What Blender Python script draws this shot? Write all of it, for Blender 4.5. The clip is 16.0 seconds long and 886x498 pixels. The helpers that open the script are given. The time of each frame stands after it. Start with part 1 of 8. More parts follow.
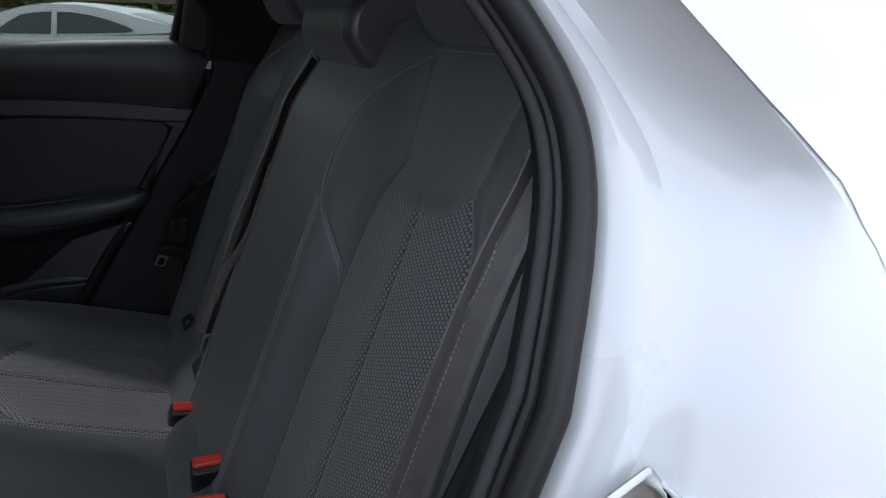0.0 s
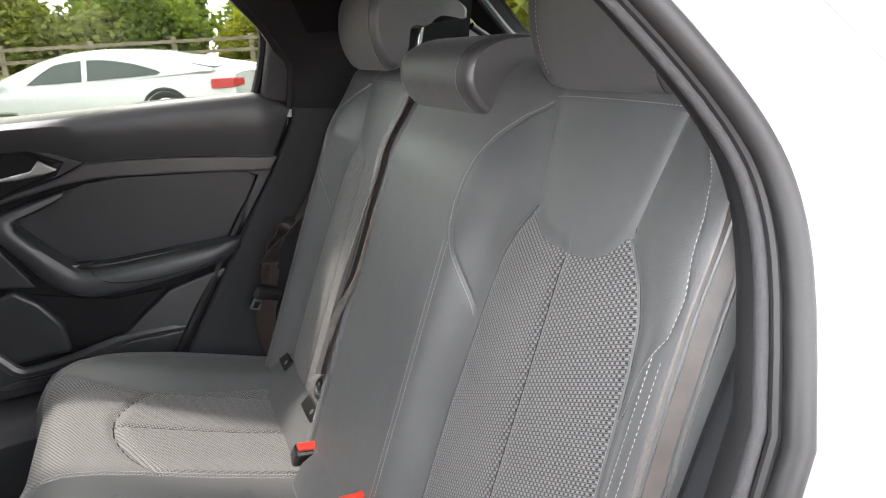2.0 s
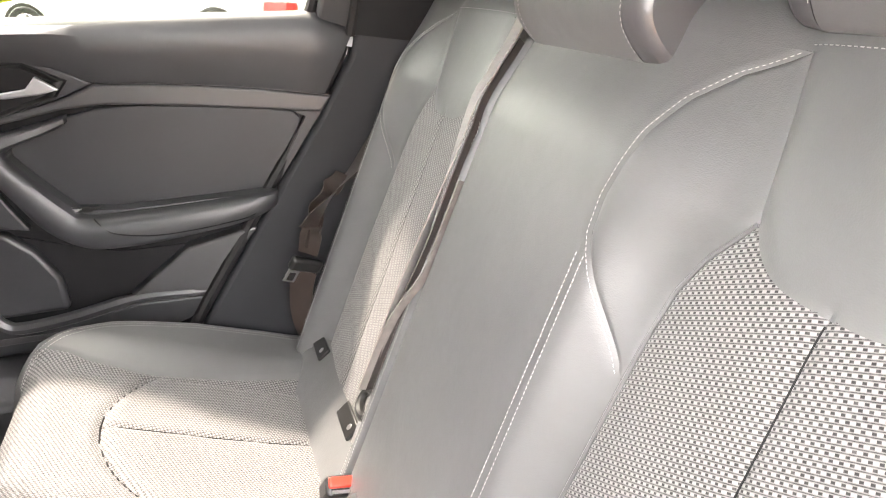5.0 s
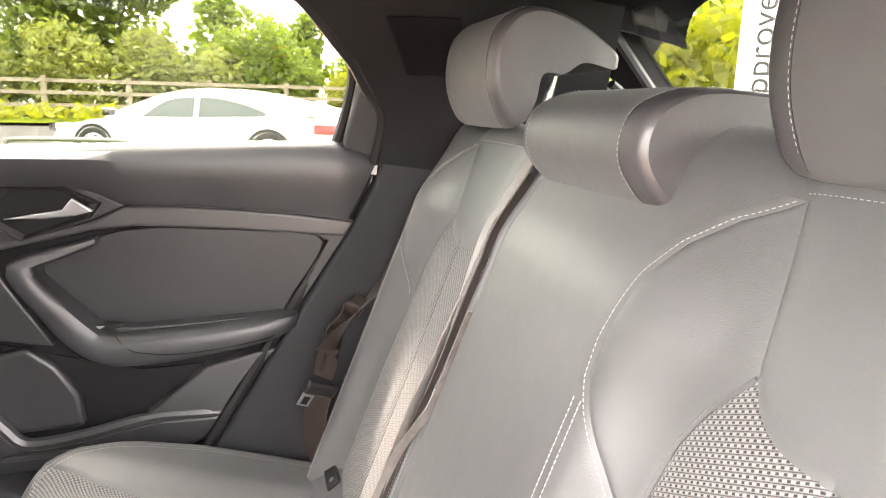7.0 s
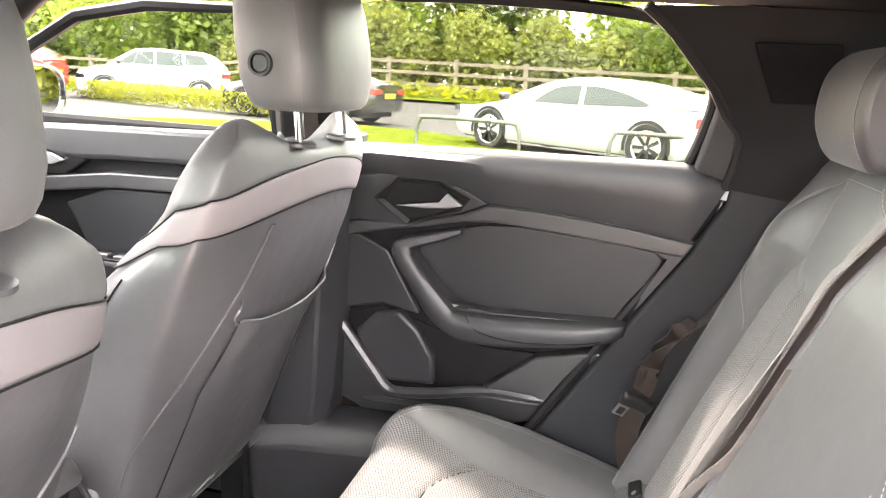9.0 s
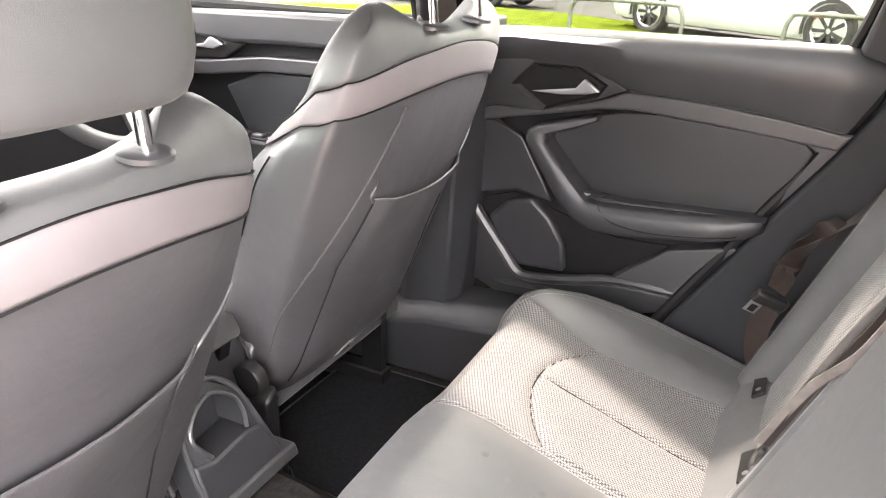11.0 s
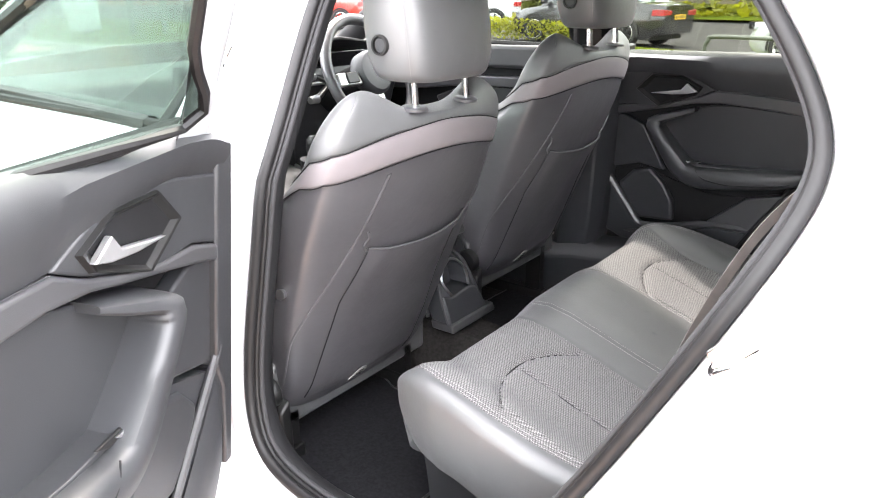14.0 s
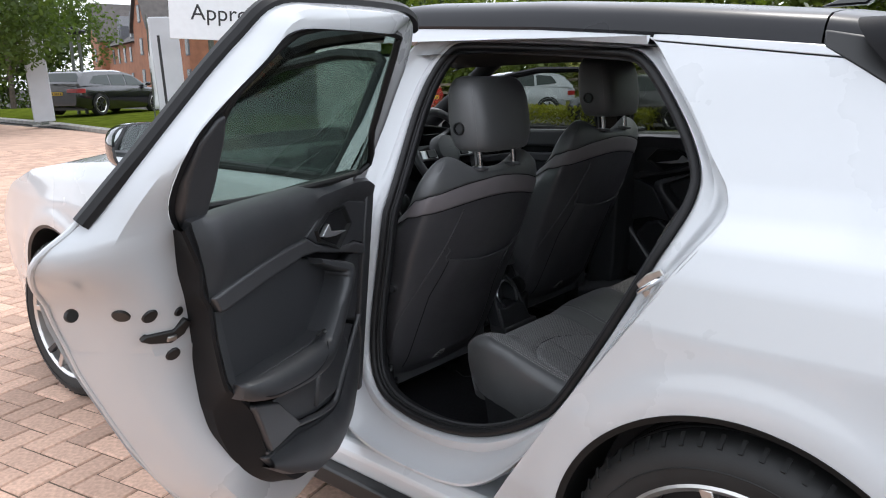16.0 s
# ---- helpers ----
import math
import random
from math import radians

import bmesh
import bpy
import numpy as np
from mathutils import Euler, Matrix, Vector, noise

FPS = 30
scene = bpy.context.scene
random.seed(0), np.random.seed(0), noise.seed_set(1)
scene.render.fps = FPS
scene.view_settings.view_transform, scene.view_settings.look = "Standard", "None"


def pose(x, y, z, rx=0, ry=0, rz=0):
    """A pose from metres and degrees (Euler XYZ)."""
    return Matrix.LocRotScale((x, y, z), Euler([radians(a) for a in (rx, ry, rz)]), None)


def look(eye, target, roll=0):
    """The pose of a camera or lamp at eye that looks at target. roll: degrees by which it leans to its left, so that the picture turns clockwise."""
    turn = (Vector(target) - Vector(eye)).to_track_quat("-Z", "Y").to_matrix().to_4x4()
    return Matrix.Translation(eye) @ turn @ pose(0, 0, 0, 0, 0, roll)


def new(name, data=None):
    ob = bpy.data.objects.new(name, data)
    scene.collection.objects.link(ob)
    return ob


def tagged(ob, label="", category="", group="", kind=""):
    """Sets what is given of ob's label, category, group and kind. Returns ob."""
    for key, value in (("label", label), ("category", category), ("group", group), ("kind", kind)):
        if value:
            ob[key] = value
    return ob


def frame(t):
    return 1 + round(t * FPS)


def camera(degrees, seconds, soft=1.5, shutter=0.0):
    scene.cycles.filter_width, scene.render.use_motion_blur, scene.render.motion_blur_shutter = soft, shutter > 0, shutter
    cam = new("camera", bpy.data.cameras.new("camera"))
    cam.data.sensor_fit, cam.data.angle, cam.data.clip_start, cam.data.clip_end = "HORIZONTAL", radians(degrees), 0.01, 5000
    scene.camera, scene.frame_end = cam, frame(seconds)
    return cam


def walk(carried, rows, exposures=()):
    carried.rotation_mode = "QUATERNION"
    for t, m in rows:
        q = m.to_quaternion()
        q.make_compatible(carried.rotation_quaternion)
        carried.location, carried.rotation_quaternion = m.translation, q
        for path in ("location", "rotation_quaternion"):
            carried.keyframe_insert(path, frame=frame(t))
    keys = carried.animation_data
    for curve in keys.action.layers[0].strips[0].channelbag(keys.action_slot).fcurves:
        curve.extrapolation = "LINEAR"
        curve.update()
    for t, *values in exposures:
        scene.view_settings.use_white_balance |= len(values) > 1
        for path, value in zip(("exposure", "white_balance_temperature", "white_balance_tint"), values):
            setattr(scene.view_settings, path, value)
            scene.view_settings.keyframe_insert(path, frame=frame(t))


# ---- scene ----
cam = camera(62.5, 16.0, soft=1.1)
PATH = [
    (0, (-0.321, -0.975, 1.09), (0.445, 0.779, 0.51), 1.3),
    (0.5, (-0.374, -0.972, 1.102), (0.407, 0.779, 0.534), 0.1),
    (1, (-0.407, -0.958, 1.123), (0.337, 0.813, 0.565), -1.6),
    (1.5, (-0.437, -0.959, 1.134), (0.29, 0.823, 0.589), -2.7),
    (2, (-0.442, -0.954, 1.131), (0.262, 0.837, 0.587), -3.6),
    (2.5, (-0.443, -0.947, 1.131), (0.249, 0.84, 0.558), -4.0),
    (3, (-0.436, -0.893, 1.123), (0.248, 0.849, 0.419), -4.7),
    (3.2, (-0.43, -0.865, 1.116), (0.248, 0.849, 0.34), -4.9),
    (5.3, (-0.395, -0.632, 1.101), (0.177, 1.172, 0.455), 1.4),
    (5.5, (-0.389, -0.634, 1.112), (0.169, 1.201, 0.545), 1.3),
    (6, (-0.368, -0.634, 1.115), (0.155, 1.249, 0.69), 1.6),
    (6.5, (-0.365, -0.636, 1.114), (0.148, 1.258, 0.725), 1.4),
    (7, (-0.361, -0.636, 1.115), (0.144, 1.261, 0.735), 1.3),
    (7.5, (-0.365, -0.643, 1.115), (0.127, 1.26, 0.744), 1.2),
    (8, (-0.357, -0.643, 1.128), (-0.026, 1.297, 0.772), 1.0),
    (8.5, (-0.339, -0.657, 1.146), (-0.437, 1.303, 0.759), 2.2),
    (9, (-0.318, -0.681, 1.17), (-0.78, 1.211, 0.715), 3.5),
    (9.5, (-0.298, -0.691, 1.173), (-0.901, 1.15, 0.675), 3.6),
    (10, (-0.292, -0.69, 1.173), (-0.971, 1.109, 0.622), 3.4),
    (10.2, (-0.297, -0.69, 1.177), (-0.997, 1.088, 0.588), 3.2),
    (12.3, (-0.25, -0.799, 1.156), (-1.124, 0.751, 0.244), 0.8),
    (12.5, (-0.249, -0.859, 1.163), (-1.125, 0.698, 0.263), 0.9),
    (13, (-0.21, -1.041, 1.188), (-1.137, 0.526, 0.359), 1.0),
    (13.5, (-0.101, -1.223, 1.188), (-1.103, 0.333, 0.43), 0.9),
    (14, (0.025, -1.429, 1.195), (-1.078, 0.1, 0.529), 0.5),
    (14.5, (0.146, -1.631, 1.22), (-1.03, -0.132, 0.611), 0.7),
    (15, (0.326, -1.777, 1.212), (-0.913, -0.302, 0.675), 0.0),
    (15.5, (0.426, -1.89, 1.232), (-0.838, -0.418, 0.746), -0.4),
    (16, (0.449, -2.004, 1.234), (-0.816, -0.521, 0.786), -0.5),
]
EXPOSURES = [(0.0, 1.1, 5800, 10), (0.5, 1.3, 6000, 11), (1.0, 2.2, 6300, 12), (1.5, 2.9, 6400, 11), (2.0, 3.65, 6700, 12), (3.0, 4.2, 6900, 13), (5.5, 5.15, 7400, 16), (7.0, 5.1, 7500, 17),
             (8.5, 5.15, 7300, 17), (10.0, 4.8, 7200, 16), (12.5, 4.9, 7200, 19), (13.0, 4.9, 7000, 17), (13.5, 4.85, 6900, 14), (14.0, 3.85, 6700, 13), (14.5, 2.75, 6600, 13), (15.0, 1.85, 6500, 13), (16.0, 0.8, 6150, 10)]
walk(cam, [(t, look(eye, target, roll)) for t, eye, target, roll in PATH], EXPOSURES)

# ---- sky and sun ----
SUN_AZ, SUN_EL = -18.0, 60.0      # compass-like: degrees from +y towards +x
world = bpy.data.worlds.new("sky")
scene.world = world
world.use_nodes = True
wn = world.node_tree
sky = wn.nodes.new("ShaderNodeTexSky")
sky.sky_type = 'NISHITA'
sky.sun_disc = False
sky.sun_elevation = radians(SUN_EL)
sky.sun_rotation = radians(SUN_AZ)
sky.dust_density = 3.0
sky.ozone_density = 0.6
haze = wn.nodes.new("ShaderNodeMixRGB")
haze.inputs[0].default_value = 0.62
haze.inputs[2].default_value = (13.0, 13.1, 13.3, 1)
wn.links.new(sky.outputs[0], haze.inputs[1])
wn.links.new(haze.outputs[0], wn.nodes["Background"].inputs[0])
wn.nodes["Background"].inputs[1].default_value = 0.115
sun_data = bpy.data.lights.new("sun", 'SUN')
sun_data.energy = 0.5
sun_data.angle = radians(5.0)
sun_data.color = (1.0, 0.95, 0.87)
sun = new("sun", sun_data)
sa, se = radians(SUN_AZ), radians(SUN_EL)
sun_dir = Vector((math.sin(sa) * math.cos(se), math.cos(sa) * math.cos(se), math.sin(se)))
sun.matrix_world = look(sun_dir * 40, (0, 0, 0))

# ---- materials ----
def material(name, rgb, rough=0.5, metal=0.0, bump=None, vary=0.0, vary_scale=8.0, coat=0.0, sheen=0.0, random_tint=0.0, spec=0.5):
    """Principled material with blotchy colour variation, fine grain and optional bump layers [(kind, scale, strength)]."""
    m = bpy.data.materials.new(name)
    m.use_nodes = True
    nt = m.node_tree
    b = nt.nodes["Principled BSDF"]
    b.inputs["Base Color"].default_value = (*rgb, 1)
    b.inputs["Roughness"].default_value = rough
    b.inputs["Metallic"].default_value = metal
    b.inputs["Coat Weight"].default_value = coat
    b.inputs["Coat Roughness"].default_value = 0.04
    b.inputs["Sheen Weight"].default_value = sheen
    b.inputs["Specular IOR Level"].default_value = spec
    tc = nt.nodes.new("ShaderNodeTexCoord")
    src = tc.outputs["Object"]
    if vary > 0:
        nz = nt.nodes.new("ShaderNodeTexNoise")
        nz.inputs["Scale"].default_value = vary_scale
        nz.inputs["Detail"].default_value = 6
        nt.links.new(src, nz.inputs["Vector"])
        ramp = nt.nodes.new("ShaderNodeMapRange")
        ramp.inputs["From Min"].default_value = 0.3
        ramp.inputs["From Max"].default_value = 0.7
        ramp.inputs["To Min"].default_value = 1 - vary
        ramp.inputs["To Max"].default_value = 1 + vary
        nt.links.new(nz.outputs["Fac"], ramp.inputs["Value"])
        mul = nt.nodes.new("ShaderNodeVectorMath")
        mul.operation = 'SCALE'
        mul.inputs[0].default_value = rgb
        nt.links.new(ramp.outputs[0], mul.inputs["Scale"])
        nt.links.new(mul.outputs[0], b.inputs["Base Color"])
        rr = nt.nodes.new("ShaderNodeMapRange")
        rr.inputs["To Min"].default_value = rough * 0.88
        rr.inputs["To Max"].default_value = min(1, rough * 1.12)
        nt.links.new(nz.outputs["Fac"], rr.inputs["Value"])
        nt.links.new(rr.outputs[0], b.inputs["Roughness"])
        if random_tint > 0:
            oi = nt.nodes.new("ShaderNodeObjectInfo")
            geo = nt.nodes.new("ShaderNodeNewGeometry")
            ad = nt.nodes.new("ShaderNodeMath")
            ad.operation = 'ADD'
            nt.links.new(oi.outputs["Random"], ad.inputs[0])
            nt.links.new(geo.outputs["Random Per Island"], ad.inputs[1])
            fr = nt.nodes.new("ShaderNodeMath")
            fr.operation = 'FRACT'
            nt.links.new(ad.outputs[0], fr.inputs[0])
            mr = nt.nodes.new("ShaderNodeMapRange")
            mr.inputs["To Min"].default_value = 1 - random_tint
            mr.inputs["To Max"].default_value = 1 + random_tint
            nt.links.new(fr.outputs[0], mr.inputs["Value"])
            m2 = nt.nodes.new("ShaderNodeVectorMath")
            m2.operation = 'SCALE'
            nt.links.new(mul.outputs[0], m2.inputs[0])
            nt.links.new(mr.outputs[0], m2.inputs["Scale"])
            nt.links.new(m2.outputs[0], b.inputs["Base Color"])
    last = None
    for kind, scale, strength in bump or ():
        if kind == "voronoi":
            tx = nt.nodes.new("ShaderNodeTexVoronoi")
            out = tx.outputs["Distance"]
        else:
            tx = nt.nodes.new("ShaderNodeTexNoise")
            tx.inputs["Detail"].default_value = 4
            out = tx.outputs["Fac"]
        tx.inputs["Scale"].default_value = scale
        nt.links.new(src, tx.inputs["Vector"])
        bp = nt.nodes.new("ShaderNodeBump")
        bp.inputs["Strength"].default_value = strength
        bp.inputs["Distance"].default_value = 0.4 / scale
        nt.links.new(out, bp.inputs["Height"])
        if last is not None:
            nt.links.new(last, bp.inputs["Normal"])
        last = bp.outputs["Normal"]
    if last is not None:
        nt.links.new(last, b.inputs["Normal"])
    return m


def woven(name, dark, light, width, height):
    """Seat cloth: ribs with light dashes and dark gaps between them in staggered rows, laid out in the UV map, which is in metres."""
    m = bpy.data.materials.new(name)
    m.use_nodes = True
    nt = m.node_tree
    b = nt.nodes["Principled BSDF"]
    b.inputs["Roughness"].default_value = 0.7
    b.inputs["Sheen Weight"].default_value = 0.15

    def calc(op, x, y=0.0, z=0.0):
        nd = nt.nodes.new("ShaderNodeMath")
        nd.operation = op
        for k, v in enumerate((x, y, z)):
            if hasattr(v, "is_linked"):
                nt.links.new(v, nd.inputs[k])
            else:
                nd.inputs[k].default_value = v
        return nd.outputs[0]

    def ramp(v, lo, hi, a, c):
        nd = nt.nodes.new("ShaderNodeMapRange")
        nd.interpolation_type = 'SMOOTHSTEP'
        nt.links.new(v, nd.inputs["Value"])
        for key, val in (("From Min", lo), ("From Max", hi), ("To Min", a), ("To Max", c)):
            nd.inputs[key].default_value = val
        return nd.outputs[0]
    uv = nt.nodes.new("ShaderNodeUVMap")
    skew = nt.nodes.new("ShaderNodeMapping")
    skew.inputs["Rotation"].default_value = (0, 0, radians(22))
    nt.links.new(uv.outputs[0], skew.inputs["Vector"])
    sep = nt.nodes.new("ShaderNodeSeparateXYZ")
    nt.links.new(skew.outputs[0], sep.inputs[0])
    v = calc('DIVIDE', sep.outputs[1], height)
    row = calc('FLOOR', v)
    u = calc('MULTIPLY_ADD', row, .5, calc('DIVIDE', sep.outputs[0], width))
    du = calc('ABSOLUTE', calc('SUBTRACT', calc('FRACT', u), .5))
    dv = calc('ABSOLUTE', calc('SUBTRACT', calc('FRACT', v), .5))
    rib = ramp(dv, .34, .48, 0, .62)
    dash = calc('MULTIPLY', ramp(calc('SUBTRACT', .5, du), .16, .28, 1, 0), ramp(dv, .14, .30, 1, 0))
    bar_light = calc('MULTIPLY', ramp(du, .20, .32, 1, 0), ramp(dv, .16, .32, 1, 0))
    deep = calc('MAXIMUM', calc('SUBTRACT', calc('MAXIMUM', calc('MULTIPLY', dash, .74), rib), calc('MULTIPLY', bar_light, .60)), -.45)
    deep = calc('MULTIPLY_ADD', deep, .90, .40)
    nz = nt.nodes.new("ShaderNodeTexNoise")
    nz.inputs["Scale"].default_value = 260
    nt.links.new(uv.outputs[0], nz.inputs["Vector"])
    deep = calc('MULTIPLY', deep, ramp(nz.outputs["Fac"], .25, .75, .8, 1.1))
    mx = nt.nodes.new("ShaderNodeMixRGB")
    nt.links.new(deep, mx.inputs[0])
    mx.inputs[1].default_value = (*light, 1)
    mx.inputs[2].default_value = (*dark, 1)
    nt.links.new(mx.outputs[0], b.inputs["Base Color"])
    bp = nt.nodes.new("ShaderNodeBump")
    bp.invert = True
    bp.inputs["Strength"].default_value = 0.6
    bp.inputs["Distance"].default_value = 0.0008
    nt.links.new(deep, bp.inputs["Height"])
    nt.links.new(bp.outputs["Normal"], b.inputs["Normal"])
    return m


def pane(name, tint, gloss=0.06):
    """Window glass: tinted see-through with a Fresnel gloss."""
    m = bpy.data.materials.new(name)
    m.use_nodes = True
    nt = m.node_tree
    nt.nodes.remove(nt.nodes["Principled BSDF"])
    tr = nt.nodes.new("ShaderNodeBsdfTransparent")
    tr.inputs[0].default_value = (*tint, 1)
    gl = nt.nodes.new("ShaderNodeBsdfGlossy")
    gl.inputs["Roughness"].default_value = 0.01
    lw = nt.nodes.new("ShaderNodeLayerWeight")
    lw.inputs["Blend"].default_value = 0.5
    pw = nt.nodes.new("ShaderNodeMath")
    pw.operation = 'POWER'
    pw.inputs[1].default_value = 5.0
    nt.links.new(lw.outputs["Facing"], pw.inputs[0])
    fr = nt.nodes.new("ShaderNodeMath")
    fr.operation = 'MULTIPLY_ADD'
    fr.inputs[1].default_value = 0.95
    fr.inputs[2].default_value = gloss * 0.7
    nt.links.new(pw.outputs[0], fr.inputs[0])
    mx = nt.nodes.new("ShaderNodeMixShader")
    nt.links.new(fr.outputs[0], mx.inputs[0])
    nt.links.new(tr.outputs[0], mx.inputs[1])
    nt.links.new(gl.outputs[0], mx.inputs[2])
    nt.links.new(mx.outputs[0], nt.nodes["Material Output"].inputs[0])
    return m


LEATHER = material("seat_leather", (0.086, 0.087, 0.088), 0.47, spec=0.85, sheen=0.08, bump=[("voronoi", 800, 0.22), ("noise", 25, 0.06)], vary=0.12, vary_scale=9)
LEATHER_BACK = material("seat_back_vinyl", (0.062, 0.060, 0.064), 0.40, spec=0.9, bump=[("voronoi", 700, 0.15), ("noise", 14, 0.10)], vary=0.15, vary_scale=7)
BAND = material("grey_nappa", (0.19, 0.170, 0.176), 0.46, bump=[("voronoi", 900, 0.1)], vary=0.08, vary_scale=10)
CLOTH = woven("woven_seat_cloth", (0.008, 0.008, 0.009), (0.235, 0.228, 0.226), 0.0060, 0.0034)
THREAD = material("white_thread", (0.44, 0.43, 0.42), 0.7)
TRIM = material("soft_trim", (0.030, 0.031, 0.034), 0.46, spec=0.7, bump=[("voronoi", 1100, 0.25), ("noise", 30, 0.04)], vary=0.12, vary_scale=12)
SIDE_TRIM = material("side_trim", (0.017, 0.018, 0.021), 0.55, spec=0.3, bump=[("voronoi", 900, 0.2)], vary=0.15, vary_scale=10)
TRIM_GREY = material("grey_trim", (0.047, 0.047, 0.050), 0.40, spec=0.8, bump=[("voronoi", 1200, 0.2)], vary=0.1, vary_scale=10)
# black trim; also used as painted shade in the door pocket and console tray
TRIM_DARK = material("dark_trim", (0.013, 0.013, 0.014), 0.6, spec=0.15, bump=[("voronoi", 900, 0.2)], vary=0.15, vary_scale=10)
FABRIC_DOOR = material("door_insert_vinyl", (0.026, 0.027, 0.030), 0.48, spec=0.6, bump=[("noise", 700, 0.3)], vary=0.1, vary_scale=10)
HEADLINER = material("black_headliner", (0.008, 0.008, 0.009), 0.95, spec=0.1, bump=[("noise", 900, 0.5)], vary=0.2, vary_scale=60)
CARPET = material("carpet", (0.027, 0.025, 0.024), 0.98, spec=0.05, bump=[("noise", 350, 0.7), ("noise", 60, 0.4)], vary=0.28, vary_scale=120)
MAT_RUBBER = material("floor_mat", (0.016, 0.016, 0.018), 0.95, spec=0.1, bump=[("noise", 500, 0.8)], vary=0.3, vary_scale=150)
RUBBER = material("rubber_seal", (0.011, 0.0105, 0.011), 0.50, spec=0.35, bump=[("noise", 400, 0.15)], vary=0.2, vary_scale=20)
FELT_SEAL = material("flocked_seal", (0.026, 0.026, 0.028), 0.85, bump=[("voronoi", 700, 0.35)], vary=0.2, vary_scale=200)
WHITE_PAINT = material("white_car_paint", (0.535, 0.548, 0.562), 0.28, coat=1.0, bump=[("noise", 300, 0.006)], vary=0.012, vary_scale=3)
BLACK_PAINT = material("gloss_black_paint", (0.006, 0.006, 0.007), 0.15, coat=1.0, vary=0.2, vary_scale=5)
BLACK_ROOF = material("black_roof_paint", (0.012, 0.012, 0.014), 0.28, coat=0.0, spec=0.35, vary=0.15, vary_scale=5)
BLACK_PLASTIC = material("black_plastic", (0.010, 0.010, 0.010), 0.4, bump=[("noise", 500, 0.1)], vary=0.15, vary_scale=20)
CHROME = material("chrome", (0.75, 0.75, 0.76), 0.10, metal=1.0)
SATIN = material("satin_metal", (0.62, 0.62, 0.63), 0.3, metal=1.0, vary=0.05, vary_scale=40)
SILVER_PAINT = material("silver_handle", (0.74, 0.74, 0.75), 0.28, metal=0.85, vary=0.03)
STEEL = material("bare_steel", (0.45, 0.44, 0.42), 0.35, metal=1.0, vary=0.15, vary_scale=60, bump=[("noise", 200, 0.1)])
RED = material("red_buckle", (0.62, 0.045, 0.025), 0.35, vary=0.06, vary_scale=30)
WEBBING = material("brown_belt_webbing", (0.024, 0.016, 0.013), 0.32, bump=[("noise", 900, 0.3)], vary=0.2, vary_scale=50, sheen=0.08)
WEBBING_GREY = material("grey_belt_webbing", (0.16, 0.142, 0.13), 0.5, bump=[("noise", 900, 0.3)], vary=0.2, vary_scale=70, sheen=0.3)
# the grey webbing again, darkened by colour as if in shade
WEBBING_SHADED = material("shaded_belt_webbing", (0.050, 0.045, 0.042), 0.5, bump=[("noise", 900, 0.3)], vary=0.2, vary_scale=70, sheen=0.2)
TYRE = material("tyre_rubber", (0.012, 0.012, 0.012), 0.65, bump=[("noise", 250, 0.2)], vary=0.3, vary_scale=20)
ALLOY = material("machined_alloy", (0.62, 0.60, 0.58), 0.28, metal=0.9, vary=0.05)
ALLOY_DARK = material("dark_alloy", (0.03, 0.03, 0.032), 0.4, metal=0.5, vary=0.1)
GLASS = pane("clear_glass", (0.95, 0.96, 0.95))
GLASS_FRONT = pane("front_door_glass", (0.64, 0.665, 0.64))
GLASS_REAR = pane("rear_green_glass", (0.54, 0.56, 0.53))
GLASS_TINT = pane("green_tinted_glass", (0.56, 0.63, 0.59))
MIRROR = material("mirror", (0.85, 0.86, 0.87), 0.01, metal=1.0)

# ---- builders ----
def part(name, bm, mat, parent=None, label="", smooth=True, bevel=0.0, segments=2):
    """Link a bmesh as one mesh object under a thing or a part."""
    bmesh.ops.recalc_face_normals(bm, faces=bm.faces[:])
    me = bpy.data.meshes.new(name)
    bm.to_mesh(me)
    bm.free()
    if smooth:
        me.shade_smooth()
    me.materials.append(mat)
    ob = new(name, me)
    if bevel > 0:
        bv = ob.modifiers.new("edge", 'BEVEL')
        bv.width, bv.segments, bv.limit_method, bv.angle_limit = bevel, segments, 'ANGLE', radians(35)
        bv.harden_normals = False
    if parent is not None:
        ob.parent = parent
        ob.matrix_parent_inverse = parent.matrix_world.inverted()
    if label:
        tagged(ob, label)
    if smooth:
        sharpen(me)
    return ob


def sharpen(me, degrees=38):
    """Keep edges sharp where faces meet at a steep angle."""
    bm = bmesh.new()
    bm.from_mesh(me)
    lim = radians(degrees)
    for e in bm.edges:
        if len(e.link_faces) == 2 and e.calc_face_angle(0) > lim:
            e.smooth = False
    bm.to_mesh(me)
    bm.free()


def thing(name, label, category, at=(0, 0, 0), group="", kind=""):
    ob = new(name)
    ob.empty_display_size = 0.05
    ob.matrix_world = Matrix.Translation(at)
    return tagged(ob, label, category, group, kind)


def single(name, bm, mat, label, category="", group="", kind="", **kw):
    return tagged(part(name, bm, mat, None, **kw), label, category, group, kind)


def sheet(fn, nu, nv, bm=None):
    """Grid of fn(u, v) -> (place, (tu, tv)) for u, v in 0..1, with a UV map in metres."""
    bm = bm or bmesh.new()
    uvl = bm.loops.layers.uv.verify()
    rows, tex = [], {}
    for j in range(nv + 1):
        row = []
        for i in range(nu + 1):
            p, t = fn(i / nu, j / nv)
            v = bm.verts.new(p)
            tex[v] = t
            row.append(v)
        rows.append(row)
    for j in range(nv):
        for i in range(nu):
            f = bm.faces.new((rows[j][i], rows[j][i + 1], rows[j + 1][i + 1], rows[j + 1][i]))
            for lp in f.loops:
                lp[uvl].uv = tex[lp.vert]
    return bm


